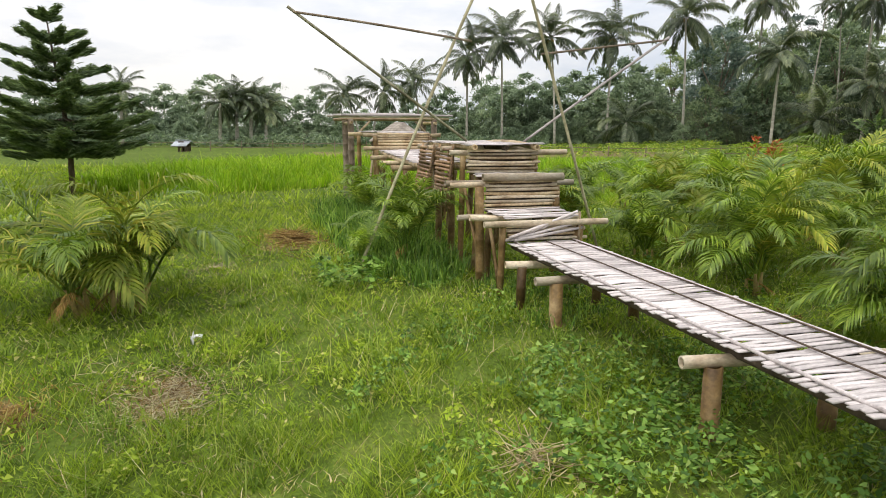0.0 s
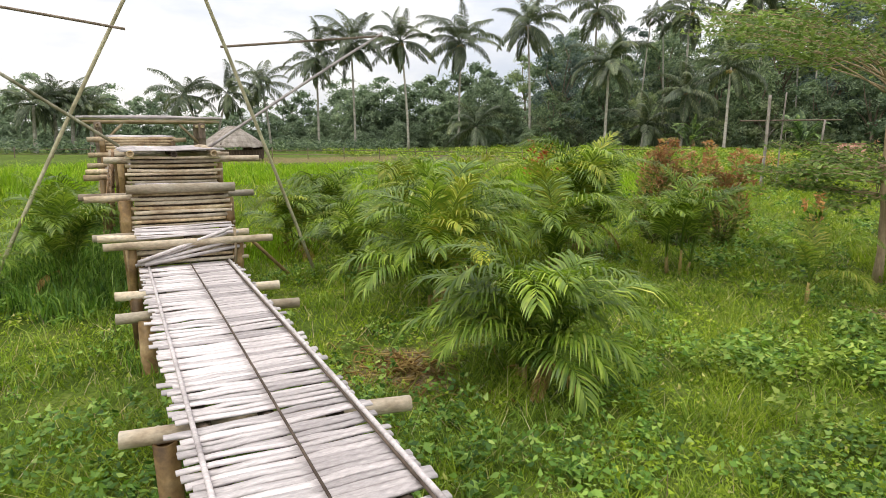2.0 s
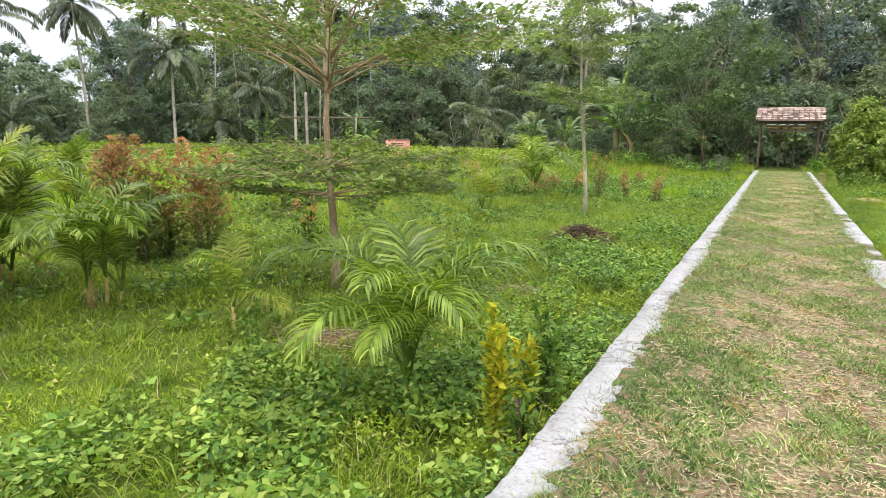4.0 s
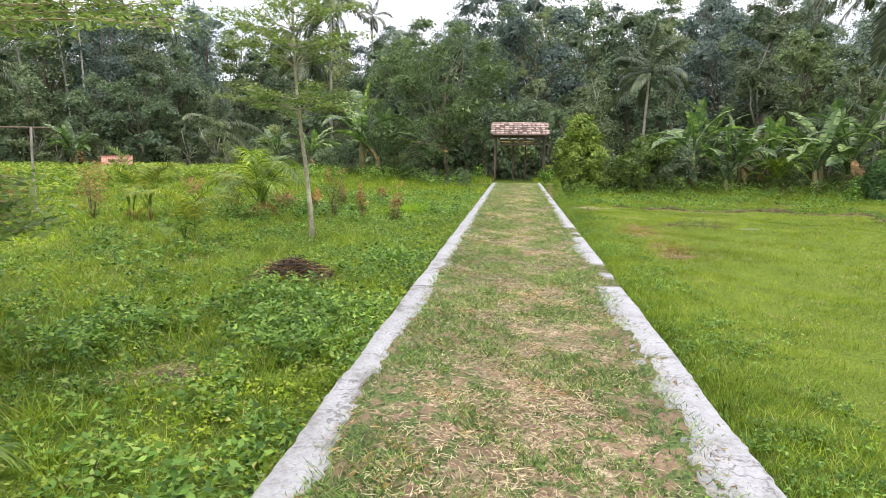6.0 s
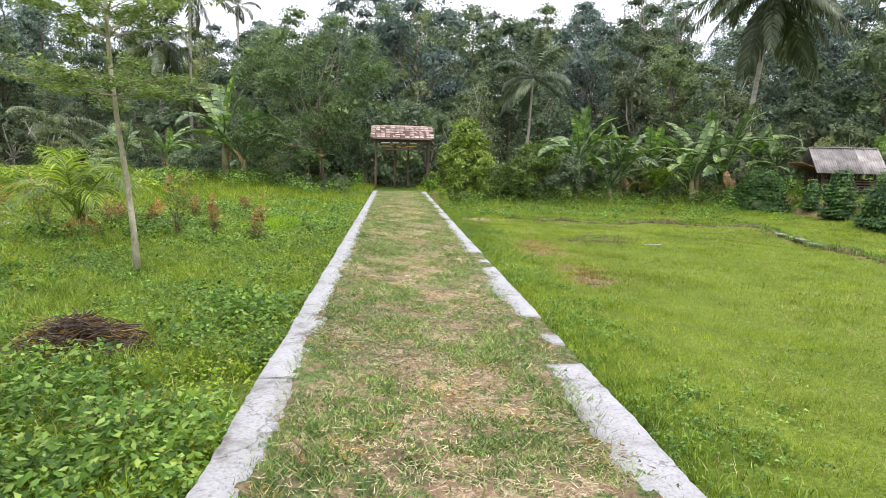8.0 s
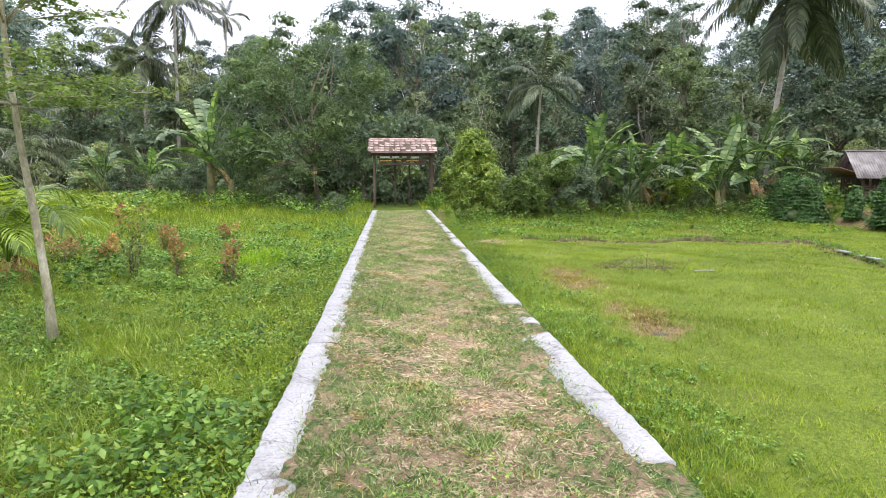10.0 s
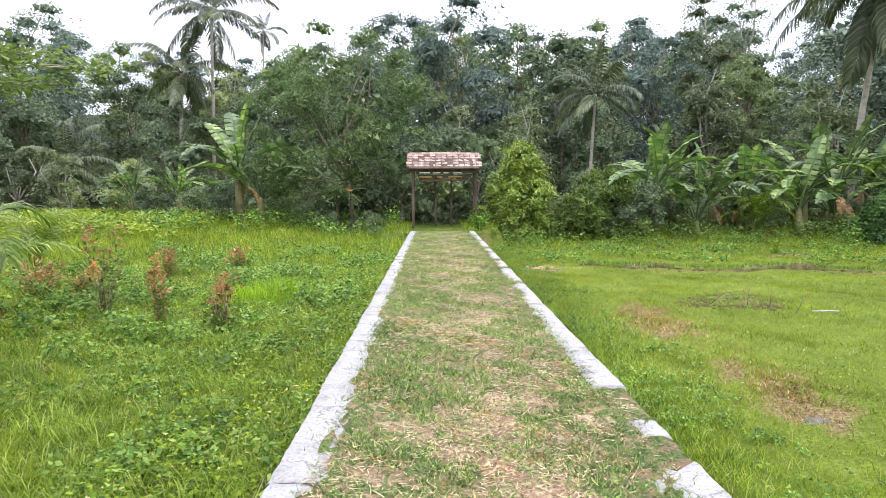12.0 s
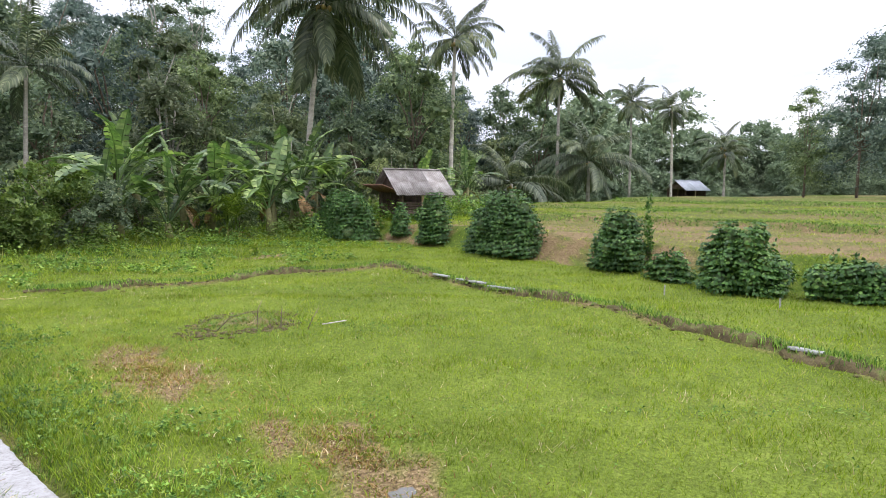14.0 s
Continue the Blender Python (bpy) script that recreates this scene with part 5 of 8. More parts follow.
FOREST = []
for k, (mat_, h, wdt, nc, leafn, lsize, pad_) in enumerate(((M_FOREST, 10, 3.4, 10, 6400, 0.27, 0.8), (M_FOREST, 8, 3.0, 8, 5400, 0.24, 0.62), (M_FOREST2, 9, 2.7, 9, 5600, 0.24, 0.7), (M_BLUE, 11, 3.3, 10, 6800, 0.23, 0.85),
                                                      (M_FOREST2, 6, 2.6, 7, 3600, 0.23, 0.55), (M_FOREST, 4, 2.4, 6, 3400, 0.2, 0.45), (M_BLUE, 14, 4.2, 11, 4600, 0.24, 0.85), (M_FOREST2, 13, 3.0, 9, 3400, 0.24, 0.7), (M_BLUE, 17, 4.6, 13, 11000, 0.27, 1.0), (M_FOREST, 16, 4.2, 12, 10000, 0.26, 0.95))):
    r = np.random.default_rng(400 + k)
    crowns, tips = [], []
    tall = k in (6, 7)
    for j in range(nc):
        q = 0.42 + 0.56 * (j + 0.5) / nc if tall else 0.14 + 0.78 * (j + r.uniform(0.2, 0.8)) / nc
        a = 2.4 * j + r.normal() * 0.5
        rad = wdt * np.interp(q, [0.0, 0.3, 0.7, 1.0], [0.55, 0.62, 0.5, 0.12]) * r.uniform(0.7, 1.1)
        cr = wdt * np.interp(q, [0, 0.4, 1.0], [0.5, 0.52, 0.3]) * r.uniform(0.75, 1.15) * (0.75 if tall else 1.0)
        crowns.append((rad * np.cos(a), rad * np.sin(a), h * q, cr, cr, cr * (r.uniform(0.35, 0.55) if tall else r.uniform(0.6, 0.95))))
        tips.append((rad * np.cos(a), rad * np.sin(a), h * q + 0.2))
    tree = thing("forest_tree", (0, 0, 0), "broadleaf forest tree on the wooded hill" if not tall else "tall bare-stemmed forest tree above the others", "tree", "trees of the wood")
    part("trunk", limbs(h * (0.55 if tall else 0.3), tips, 0.15 if tall else 0.13, 420 + k).mesh("trunk", M_PALE if k in (2, 4, 6, 7) else M_BARK, True), tree)
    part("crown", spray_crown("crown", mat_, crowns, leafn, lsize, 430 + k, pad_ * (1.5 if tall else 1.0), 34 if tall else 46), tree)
    FOREST.append(tree)

r = np.random.default_rng(9)
used = [False] * len(FOREST)


def put_tree(k, x, y, s, turn, sink=0.1):
    m = Matrix.Translation((x, y, float(land(x, y)) - sink)) @ pose(0, 0, 0, 0, 0, turn) @ Matrix.Scale(s, 4)
    if not used[k]:
        used[k] = True
        FOREST[k].matrix_basis = m
        return FOREST[k]
    ob = copy_thing(FOREST[k], Matrix())
    ob.matrix_basis = m
    return ob


FAR = [np.array([v.co[:] for c in FOREST[k].children if c.name.startswith("crown") for v in c.data.vertices]).reshape(-1, 3, 3) for k in (0, 1, 2, 3)]
far_wood = Geo()


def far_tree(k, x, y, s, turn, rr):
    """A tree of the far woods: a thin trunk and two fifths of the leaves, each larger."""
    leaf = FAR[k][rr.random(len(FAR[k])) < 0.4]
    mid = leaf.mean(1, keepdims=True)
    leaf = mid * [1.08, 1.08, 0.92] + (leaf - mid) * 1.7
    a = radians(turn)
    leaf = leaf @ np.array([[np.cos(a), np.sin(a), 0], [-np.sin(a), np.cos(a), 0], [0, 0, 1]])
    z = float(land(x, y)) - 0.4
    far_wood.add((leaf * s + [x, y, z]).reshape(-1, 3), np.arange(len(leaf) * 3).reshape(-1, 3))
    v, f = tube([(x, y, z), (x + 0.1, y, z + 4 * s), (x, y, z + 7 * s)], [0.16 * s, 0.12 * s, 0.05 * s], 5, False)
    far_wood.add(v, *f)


for row, (off, step) in enumerate(((-0.5, 2.6), (2.5, 4.2), (7.0, 5.2), (14.0, 5.8), (24.0, 6.4), (36.0, 7.4), (50.0, 8.6))):
    az = -84.0
    while az < 112:
        e = float(np.interp(az, AZ, EDGE)) + off + r.normal() * 1.2
        front = -52 < az < 58
        if not front and row > 3:
            az += 10
            continue
        x, y = -np.sin(radians(az)) * e, 8 + np.cos(radians(az)) * e
        if row == 0:
            k, s = int(r.choice([5, 4, 5])), r.uniform(0.35, 0.65)
        elif row == 1:
            k, s = int(r.choice([5, 4, 5, 1])), r.uniform(0.6, 0.95)
        elif row == 2:
            k, s = int(r.choice([4, 1, 2, 0, 1])), r.uniform(0.8, 1.15)
        else:
            k, s = int(r.choice([0, 1, 2, 3, 0, 3])), r.uniform(0.9, 1.35)
        # upper rows take mostly the blued leaves, so haze sits in their colour
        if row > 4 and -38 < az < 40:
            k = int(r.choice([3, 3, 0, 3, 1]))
        if az > 58:
            s *= 1.12 if az < 76 else 1.0
        elif az > 26:
            s *= 1.12
        if row > 1 and 10 < az < 27:
            s *= float(np.interp(az, [10, 14, 23, 27], [1.0, 0.87, 0.87, 1.0]))
        if az < -44:
            s *= 1.4
        clear = abs(x - 0.4) > 3.2 or y > 46
        if clear:
            if front:
                put_tree(k, x, y, s, r.uniform(0, 360), 0.1 if row > 2 else 0.5 * s)
            else:
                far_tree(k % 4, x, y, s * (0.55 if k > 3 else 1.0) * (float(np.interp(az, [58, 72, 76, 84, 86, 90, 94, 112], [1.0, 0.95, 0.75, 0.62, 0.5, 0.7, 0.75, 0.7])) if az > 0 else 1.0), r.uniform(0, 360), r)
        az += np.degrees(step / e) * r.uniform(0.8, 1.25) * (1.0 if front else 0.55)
tagged(new("far_woods", far_wood.mesh("far_woods", M_FARWOOD)), "broadleaf woods along the far field edge, haze put into the leaf colour", "woods", kind="stuff")
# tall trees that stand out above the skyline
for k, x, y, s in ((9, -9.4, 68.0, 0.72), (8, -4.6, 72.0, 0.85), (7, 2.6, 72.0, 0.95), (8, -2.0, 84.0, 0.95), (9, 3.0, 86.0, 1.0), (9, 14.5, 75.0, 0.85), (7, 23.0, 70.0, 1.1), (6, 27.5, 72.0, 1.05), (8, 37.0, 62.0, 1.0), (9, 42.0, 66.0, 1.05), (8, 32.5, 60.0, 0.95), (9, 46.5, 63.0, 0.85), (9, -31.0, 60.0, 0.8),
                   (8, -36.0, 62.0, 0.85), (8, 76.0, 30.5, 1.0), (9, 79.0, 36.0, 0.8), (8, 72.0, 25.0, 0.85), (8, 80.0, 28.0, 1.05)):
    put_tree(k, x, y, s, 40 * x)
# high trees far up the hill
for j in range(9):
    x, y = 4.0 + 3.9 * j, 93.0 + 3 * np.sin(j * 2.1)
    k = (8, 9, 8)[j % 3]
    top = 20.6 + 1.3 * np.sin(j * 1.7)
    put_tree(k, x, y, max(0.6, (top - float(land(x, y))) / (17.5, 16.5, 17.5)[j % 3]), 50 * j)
# dense dark growth behind the shelter
for x, y, s in ((-1.4, 44.3, 0.75), (0.3, 45.0, 0.8), (2.0, 44.8, 0.75), (0.4, 47.5, 1.2), (-3.0, 48.0, 1.2), (3.6, 48.0, 1.2)):
    put_tree(5, x, y, s, 70 * x)
# bushes at the foot of the banana plants and along the wood
for x, y, s in ((8.1, 41.3, 0.66), (7.7, 40.9, 0.45), (5.2, 43.0, 0.6), (10.8, 43.6, 0.45), (13.6, 43.4, 0.55), (14.4, 42.6, 0.4), (18.6, 44.0, 0.5), (21.0, 46.0, 0.6), (24.5, 46.0, 0.6), (28.0, 46.5, 0.7), (-2.6, 42.0, 0.3), (-4.5, 42.2, 0.26), (-3.35, 42.3, 0.22), (-5.6, 42.9, 0.36), (-6.2, 43.6, 0.45), (-9.6, 44.6, 0.5), (-11.5, 45.2, 0.5), (-13.6, 46.5, 0.5)):
    put_tree(5, x, y, s, 55 * x, 0.5 * s)


def trunk_and_twigs(name, x, y, base, whorls, r0, label, leaf, material, seed, bark=None, category="tree", lean=(0, 0), per=7, group=""):
    """A small tree: whorls (z, number, rise low, rise high, length) of branches with twigs and many small leaves."""
    r = np.random.default_rng(seed)
    z0 = float(land(x, y))
    tree = thing(name, (x, y, z0), label, category, group)
    ztop = max(w[0] for w in whorls)
    t = np.linspace(0, 1, 7)
    pts = np.stack([x + lean[0] * t + 0.03 * np.sin(t * 7), y + lean[1] * t + 0.03 * np.cos(t * 6), z0 - 0.15 + (ztop - z0 + 0.15) * t], -1)
    v, f = tube(pts, r0 * np.interp(t, [0, 0.06, 1], [1.5, 1.05, 0.5]), 9)
    wood = Geo().add(v, *f)
    C, D, S = [], [], []
    for z, n, lo, hi, length in whorls:
        u = (z - z0 + 0.15) / (ztop - z0 + 0.15)
        root = np.array([np.interp(u, t, pts[:, k]) for k in range(3)])
        for k in range(n):
            a = 2 * np.pi * (k + r.uniform(-0.3, 0.3)) / n
            el = radians(r.uniform(lo, hi))
            L = length * r.uniform(0.7, 1.1)
            q = np.linspace(0, 1, 6)
            rise = el * (1.35 - 1.2 * q)
            seg = np.stack([np.cos(rise) * np.cos(a), np.cos(rise) * np.sin(a), np.sin(rise)], -1) * L / 5
            pb = root + np.concatenate([np.zeros((1, 3)), np.cumsum(seg[:-1], 0)]) + np.cumsum(r.normal(size=(6, 3)), 0) * 0.012 * L
            v, f = tube(pb, np.linspace(r0 * 0.3, 0.004, 6) * np.array([0.85, 0.8, 0.8, 0.8, 0.9, 1.0]), 5)
            wood.add(v, *f)
            for j in range(int(L / 0.13)):
                w = 0.28 + 0.72 * (j + r.random()) / int(L / 0.13)
                c = np.array([np.interp(w, q, pb[:, m]) for m in range(3)])
                b = a + r.choice([-1, 1]) * r.uniform(0.4, 1.1)
                tl = L * r.uniform(0.15, 0.38) * (1.15 - 0.5 * w)
                e = c + np.array([np.cos(b), np.sin(b), r.uniform(-0.05, 0.3)]) * tl
                v, f = tube([c, (c + e) / 2 + [0, 0, 0.02], e], [0.006, 0.004, 0.002], 3, False)
                wood.add(v, *f)
                m = per
                pc = c + (e - c) * r.uniform(0.15, 1.1, (m, 1)) + r.normal(size=(m, 3)) * [0.09, 0.09, 0.035]
                d, s_ = random_frames(r, m, 1.2)
                C.append(pc), D.append(d), S.append(s_)
    part("trunk", wood.mesh("trunk", bark or M_BARK, True), tree)
    C, D, S = np.concatenate(C), np.concatenate(D), np.concatenate(S)
    L = leaf * r.uniform(0.65, 1.25, len(C))
    v, f = tri_leaves(C, D, S, L * 1.15, L * 0.6)
    part("crown", Geo().add(v, f).mesh("crown", material), tree)
    return tree


M_GREYBARK = rough_mat("grey_lichened_bark", [(0.3, (0.22, 0.2, 0.125)), (0.55, (0.42, 0.38, 0.26)), (0.75, (0.62, 0.59, 0.47))], 7, 50, 0.9, 0.5, 0.01, (1, 1, 0.5))
M_BROWNBARK = rough_mat("reddish_brown_bark", [(0.3, (0.26, 0.18, 0.105)), (0.7, (0.46, 0.35, 0.225))], 6, 50, 0.9, 0.5, 0.01, (1, 1, 0.3))
trunk_and_twigs("tiered_tree", -4.75, 11.55, 0, ((0.74, 9, -4, 8, 1.6), (0.92, 11, -2, 10, 1.85), (1.1, 9, 0, 14, 1.5), (2.0, 8, 14, 32, 2.9), (2.15, 9, 8, 26, 3.0), (2.4, 8, 16, 42, 2.5), (2.75, 7, 25, 65, 1.6)), 0.052,
                "small garden tree with flat tiers of fine leaves", 0.085, M_TIER, 21, M_BROWNBARK, lean=(-0.12, 0.1), per=24)
trunk_and_twigs("tiered_tree", -3.85, 20.1, 0, ((2.25, 9, -4, 14, 1.35), (2.45, 7, 0, 20, 1.2), (3.1, 8, 10, 35, 1.2), (3.45, 8, 10, 40, 1.35), (3.8, 8, 15, 45, 1.3), (4.25, 7, 25, 70, 0.9)), 0.046,
                "slender young tree with flat leafy tiers", 0.08, M_TIER, 22, M_GREYBARK, lean=(-0.35, 0.1), per=28)
trunk_and_twigs("tiered_tree", -10.4, -4.7, 0, ((3.3, 8, 10, 40, 2.4), (3.8, 8, 15, 50, 2.2), (4.3, 7, 20, 70, 1.6)), 0.08,
                "leafy garden tree reaching over the meadow", 0.12, M_TIER, 23, M_BARK, per=8)

# the layered conifer
r = np.random.default_rng(33)
x0, y0 = -19.8, -5.0
z0 = float(land(x0, y0))
pine = thing("layered_conifer", (x0, y0, z0), "dark green layered conifer with drooping needle branches", "conifer")
v, f = tube([(x0, y0, z0 - 0.2), (x0 - 0.15, y0 + 0.02, 1.0), (x0 - 0.3, y0 - 0.3, 4.5)], [0.085, 0.07, 0.012], 9)
wood = Geo().add(v, *f)
C, D = [], []
tiers = ((4.45, 0.4, 0.5), (4.02, 0.85, 0.45), (3.6, 1.08, 0.4), (3.15, 1.3, 0.38), (2.64, 1.65, 0.22), (2.2, 2.0, 0.1), (1.8, 2.3, 0.06), (1.45, 2.25, 0.03), (1.1, 1.9, 0.0), (0.8, 1.5, -0.04))
for k, (tip, rad, rise) in enumerate(tiers):
    for j in range(6 if k < 4 else 8):
        a = 2 * np.pi * j / (6 if k < 4 else 8) + 0.5 * k + r.normal() * 0.15
        L = rad * r.uniform(0.88, 1.08)
        t = np.linspace(0, 1, 7)
        q = (tip + 0.4) / 4.9
        pb = np.stack([x0 - 0.3 * q + np.cos(a) * L * t, y0 - 0.3 * q * q + np.sin(a) * L * t, tip - rise * L + rise * L * t**1.2 - 0.1 * L * np.sin(np.pi * t) * (rise < 0.2) + 0.07 * r.normal() * t], -1)
        v, f = tube(pb, np.linspace(0.02, 0.005, 7), 5)
        part("branch", Geo().add(v, *f).mesh("branch", M_BARK, True), pine)
        n = int(620 * L)
        w = np.sqrt(r.uniform(0.03, 1, n))
        c = np.stack([np.interp(w, t, pb[:, m]) for m in range(3)], -1)
        side = np.array([-np.sin(a), np.cos(a), 0])
        c = c + side * (r.normal(size=(n, 1)) * 0.17 * (1.15 - w[:, None]) * min(1.5, L)) + r.normal(size=(n, 3)) * [0.03, 0.03, 0.035]
        C.append(c)
        D.append(unit(np.array([np.cos(a), np.sin(a), 0.35]) + side * r.normal(size=(n, 1)) * 0.6 + r.normal(size=(n, 3)) * 0.25))
part("trunk", wood.mesh("trunk", M_DARKWOOD, True), pine)
C, D = np.concatenate(C), np.concatenate(D)
S = unit(np.cross(D, r.normal(size=D.shape)))
L = r.uniform(0.16, 0.3, len(C))
v, f = leaves(C, D, S, L, L * 0.13)
part("needles", Geo().add(v, f).mesh("needles", M_PINE), pine)


def shrub(x, y, h, w, seed, label, top=None, n=700, leaf=0.11, body=None, name="shrub", frac=0.3, category="shrub", group=""):
    """An upright shrub: stems, a body of leaves and, if given, young leaves of another colour at its top."""
    r = np.random.default_rng(seed)
    z0 = float(land(x, y))
    sh = thing(name, (x, y, z0), label, category, group)
    for k in range(5):
        a = r.uniform(0, 6.28)
        v, f = tube([(x + 0.03 * np.cos(a), y + 0.03 * np.sin(a), z0 - 0.05), (x + 0.1 * w * np.cos(a), y + 0.1 * w * np.sin(a), z0 + h * 0.3), (x + 0.2 * w * np.cos(a), y + 0.2 * w * np.sin(a), z0 + h * 0.5)], [0.015, 0.01, 0.004], 5)
        part("stem", Geo().add(v, *f).mesh("stem", M_BARK), sh)
    u = r.random(n) ** 0.8
    stem = r.integers(0, 6, n)
    sa, sh_, so = r.uniform(0, 6.28, 6), r.uniform(0.55, 1.0, 6), r.uniform(0.1, 0.38, 6) * w
    u = u * sh_[stem]
    rad = w * 0.3 * np.interp(u / sh_[stem], [0, 0.25, 0.7, 1], [0.3, 1.0, 0.8, 0.2]) * np.sqrt(r.uniform(0.1, 1, n)) * (1 + 0.35 * np.sin(u * 23 + stem))
    a = r.uniform(0, 6.28, n)
    c = np.stack([x + rad * np.cos(a) + (so * np.cos(sa))[stem] * u * 1.2, y + rad * np.sin(a) + (so * np.sin(sa))[stem] * u * 1.2, z0 + 0.04 + h * u], -1)
    d = unit(np.stack([np.cos(a), np.sin(a), np.full(n, 0.6)], -1) + 0.5 * r.normal(size=(n, 3)))
    s_ = unit(np.cross(d, r.normal(size=(n, 3)) + [0, 0, 1]))
    L = leaf * r.uniform(0.6, 1.3, n)
    hot = (u > sh_[stem] * (1 - frac) + 0.15 * r.normal(size=n)) if top is not None else np.zeros(n, bool)
    v, f = leaves(c[~hot], d[~hot], s_[~hot], L[~hot], L[~hot] * 0.38)
    part("leaves", Geo().add(v, f).mesh("leaves", body or M_WEED), sh)
    if hot.any():
        v, f = leaves(c[hot], d[hot], s_[hot], L[hot], L[hot] * 0.38)
        part("young_leaves", Geo().add(v, f).mesh("young_leaves", top), sh, label="reddish young leaves")
    return sh


M_OLIVE = leaf_mat("olive_brown_leaves", [(0.0, (0.11, 0.17, 0.045)), (0.6, (0.22, 0.285, 0.085)), (1.0, (0.4, 0.36, 0.16))], through=0.35, patch=2.0, spread=0.15, spec=0.25)
RED = "upright shrub with reddish young leaves in grass"
shrub(-8.25, 11.0, 1.95, 1.25, 1, RED, M_RED, 2800, 0.1, M_OLIVE, frac=0.35)
shrub(-8.0, 11.65, 1.8, 1.0, 2, RED, M_RED, 2200, 0.1, M_OLIVE, frac=0.25)
shrub(-7.7, 12.1, 1.9, 1.2, 3, RED, M_RED, 2600, 0.1, M_OLIVE, frac=0.5)
shrub(-7.9, 11.2, 1.2, 0.7, 4, "dark green leafy shrub between red ones", None, 1300, 0.1, M_OLIVE)
shrub(-12.4, 11.5, 1.75, 0.9, 5, "light green shrub with scarlet flowers on top", M_FLAME, 1200, 0.14, M_CROP, frac=0.12)
shrub(-7.2, 14.0, 0.95, 0.7, 6, "small shrub with a few orange leaves", M_RED, 260, 0.14, frac=0.3)
for k, (x, y, h, w) in enumerate(((-4.6, 24.3, 1.4, 0.5), (-2.83, 23.8, 1.12, 0.42), (-3.8, 24.2, 1.1, 0.3), (-5.6, 25.6, 0.75, 0.5), (-7.7, 24.9, 1.25, 0.75), (-6.75, 26.3, 0.75, 0.95), (-9.4, 25.8, 0.9, 0.45), (-5.7, 29.0, 0.7, 0.4), (-4.5, 30.0, 0.6, 0.4), (-11.6, 30.0, 0.9, 0.7), (-14.0, 24.0, 1.2, 0.9), (-11.6, 24.2, 1.9, 0.95), (-16.5, 26.0, 1.6, 1.2))):
    shrub(x, y, h, 1.45 * w, 30 + k, "small upright shrub with rust-coloured leaves", M_RED, int(300 + 500 * w), 0.085, M_OLIVE, frac=0.12 if k in (0, 4) else 0.8 if h > 1.8 else 0.4, group="rusty shrubs in the meadow")
shrub(-1.22, 8.5, 0.95, 0.2, 61, "narrow column of golden croton leaves", M_GOLD, 620, 0.09, M_GOLD, "croton", 0.3)
shrub(-1.06, 8.5, 0.68, 0.22, 62, "low croton with yellow-green leaves", M_GOLD, 380, 0.085, M_WEED, "croton", 0.4)
shrub(-1.14, 9.14, 0.72, 0.3, 63, "upright dark green croton by the path edge", None, 420, 0.09, M_WEED, "croton")
shrub(11.6, 36.6, 0.5, 0.4, 64, "small bright yellow-green seedling", M_CROP, 160, 0.14, M_CROP, "seedling", 0.3)
shrub(1.75, 39.3, 0.75, 0.9, 65, "dark leafy weed clump beside the path end", None, 420, 0.16)

# bright rounded bush tree beside the shelter
r = np.random.default_rng(71)
bx, by = 3.65, 42.0
bz = float(land(bx, by))
bush = thing("garden_tree", (bx, by, bz), "dense bright green conical garden tree", "tree")
lob = []
for k in range(70):
    q = (k + 0.5) / 70
    a = 2.4 * k
    rad = 1.62 * np.interp(q, [0, 0.25, 0.6, 1], [0.8, 1.0, 0.7, 0.1]) * r.uniform(0.45, 1.05)
    lob.append((bx + rad * np.cos(a), by + rad * np.sin(a), bz + 0.3 + 3.5 * q, r.uniform(0.3, 0.55), r.uniform(0.3, 0.55), r.uniform(0.16, 0.3)))
part("trunk", Geo().add(*(lambda q: (q[0], *q[1]))(tube([(bx, by, bz - 0.2), (bx, by, bz + 3.4)], [0.09, 0.02], 8))).mesh("trunk", M_BARK, True), bush)
part("crown", spray_crown("crown", M_BUSH, lob, 11000, 0.2, 72, 0.36, 26, 0.06, 0.8, 0.36), bush)

# leafy mass of creepers between the garden tree and the bananas
bx, by = 6.9, 41.4
bz = float(land(bx, by))
bush = thing("creeper_bush", (bx, by, bz), "broad heap of fine green creepers beside the bananas", "bush")
lob = []
for k in range(60):
    X_ = r.uniform(-1.9, 1.8)
    top = 2.5 * (1 - (abs(X_) / 2.5) ** 2)
    lob.append((bx + X_, by + r.normal() * 0.55, bz + 0.2 + top * r.random() ** 0.8, r.uniform(0.25, 0.5), r.uniform(0.25, 0.5), r.uniform(0.16, 0.35)))
part("stem", limbs(0.7, [(l_[0] - bx, l_[1] - by, l_[2] - bz) for l_ in lob[::6]], 0.06, 76).mesh("stem", M_BARK, True), bush, pose(bx, by, bz))
part("foliage", spray_crown("foliage", M_CREEPER, lob, 13000, 0.15, 77, 0.3, 26, 0.08, 0.8, 0.4), bush)

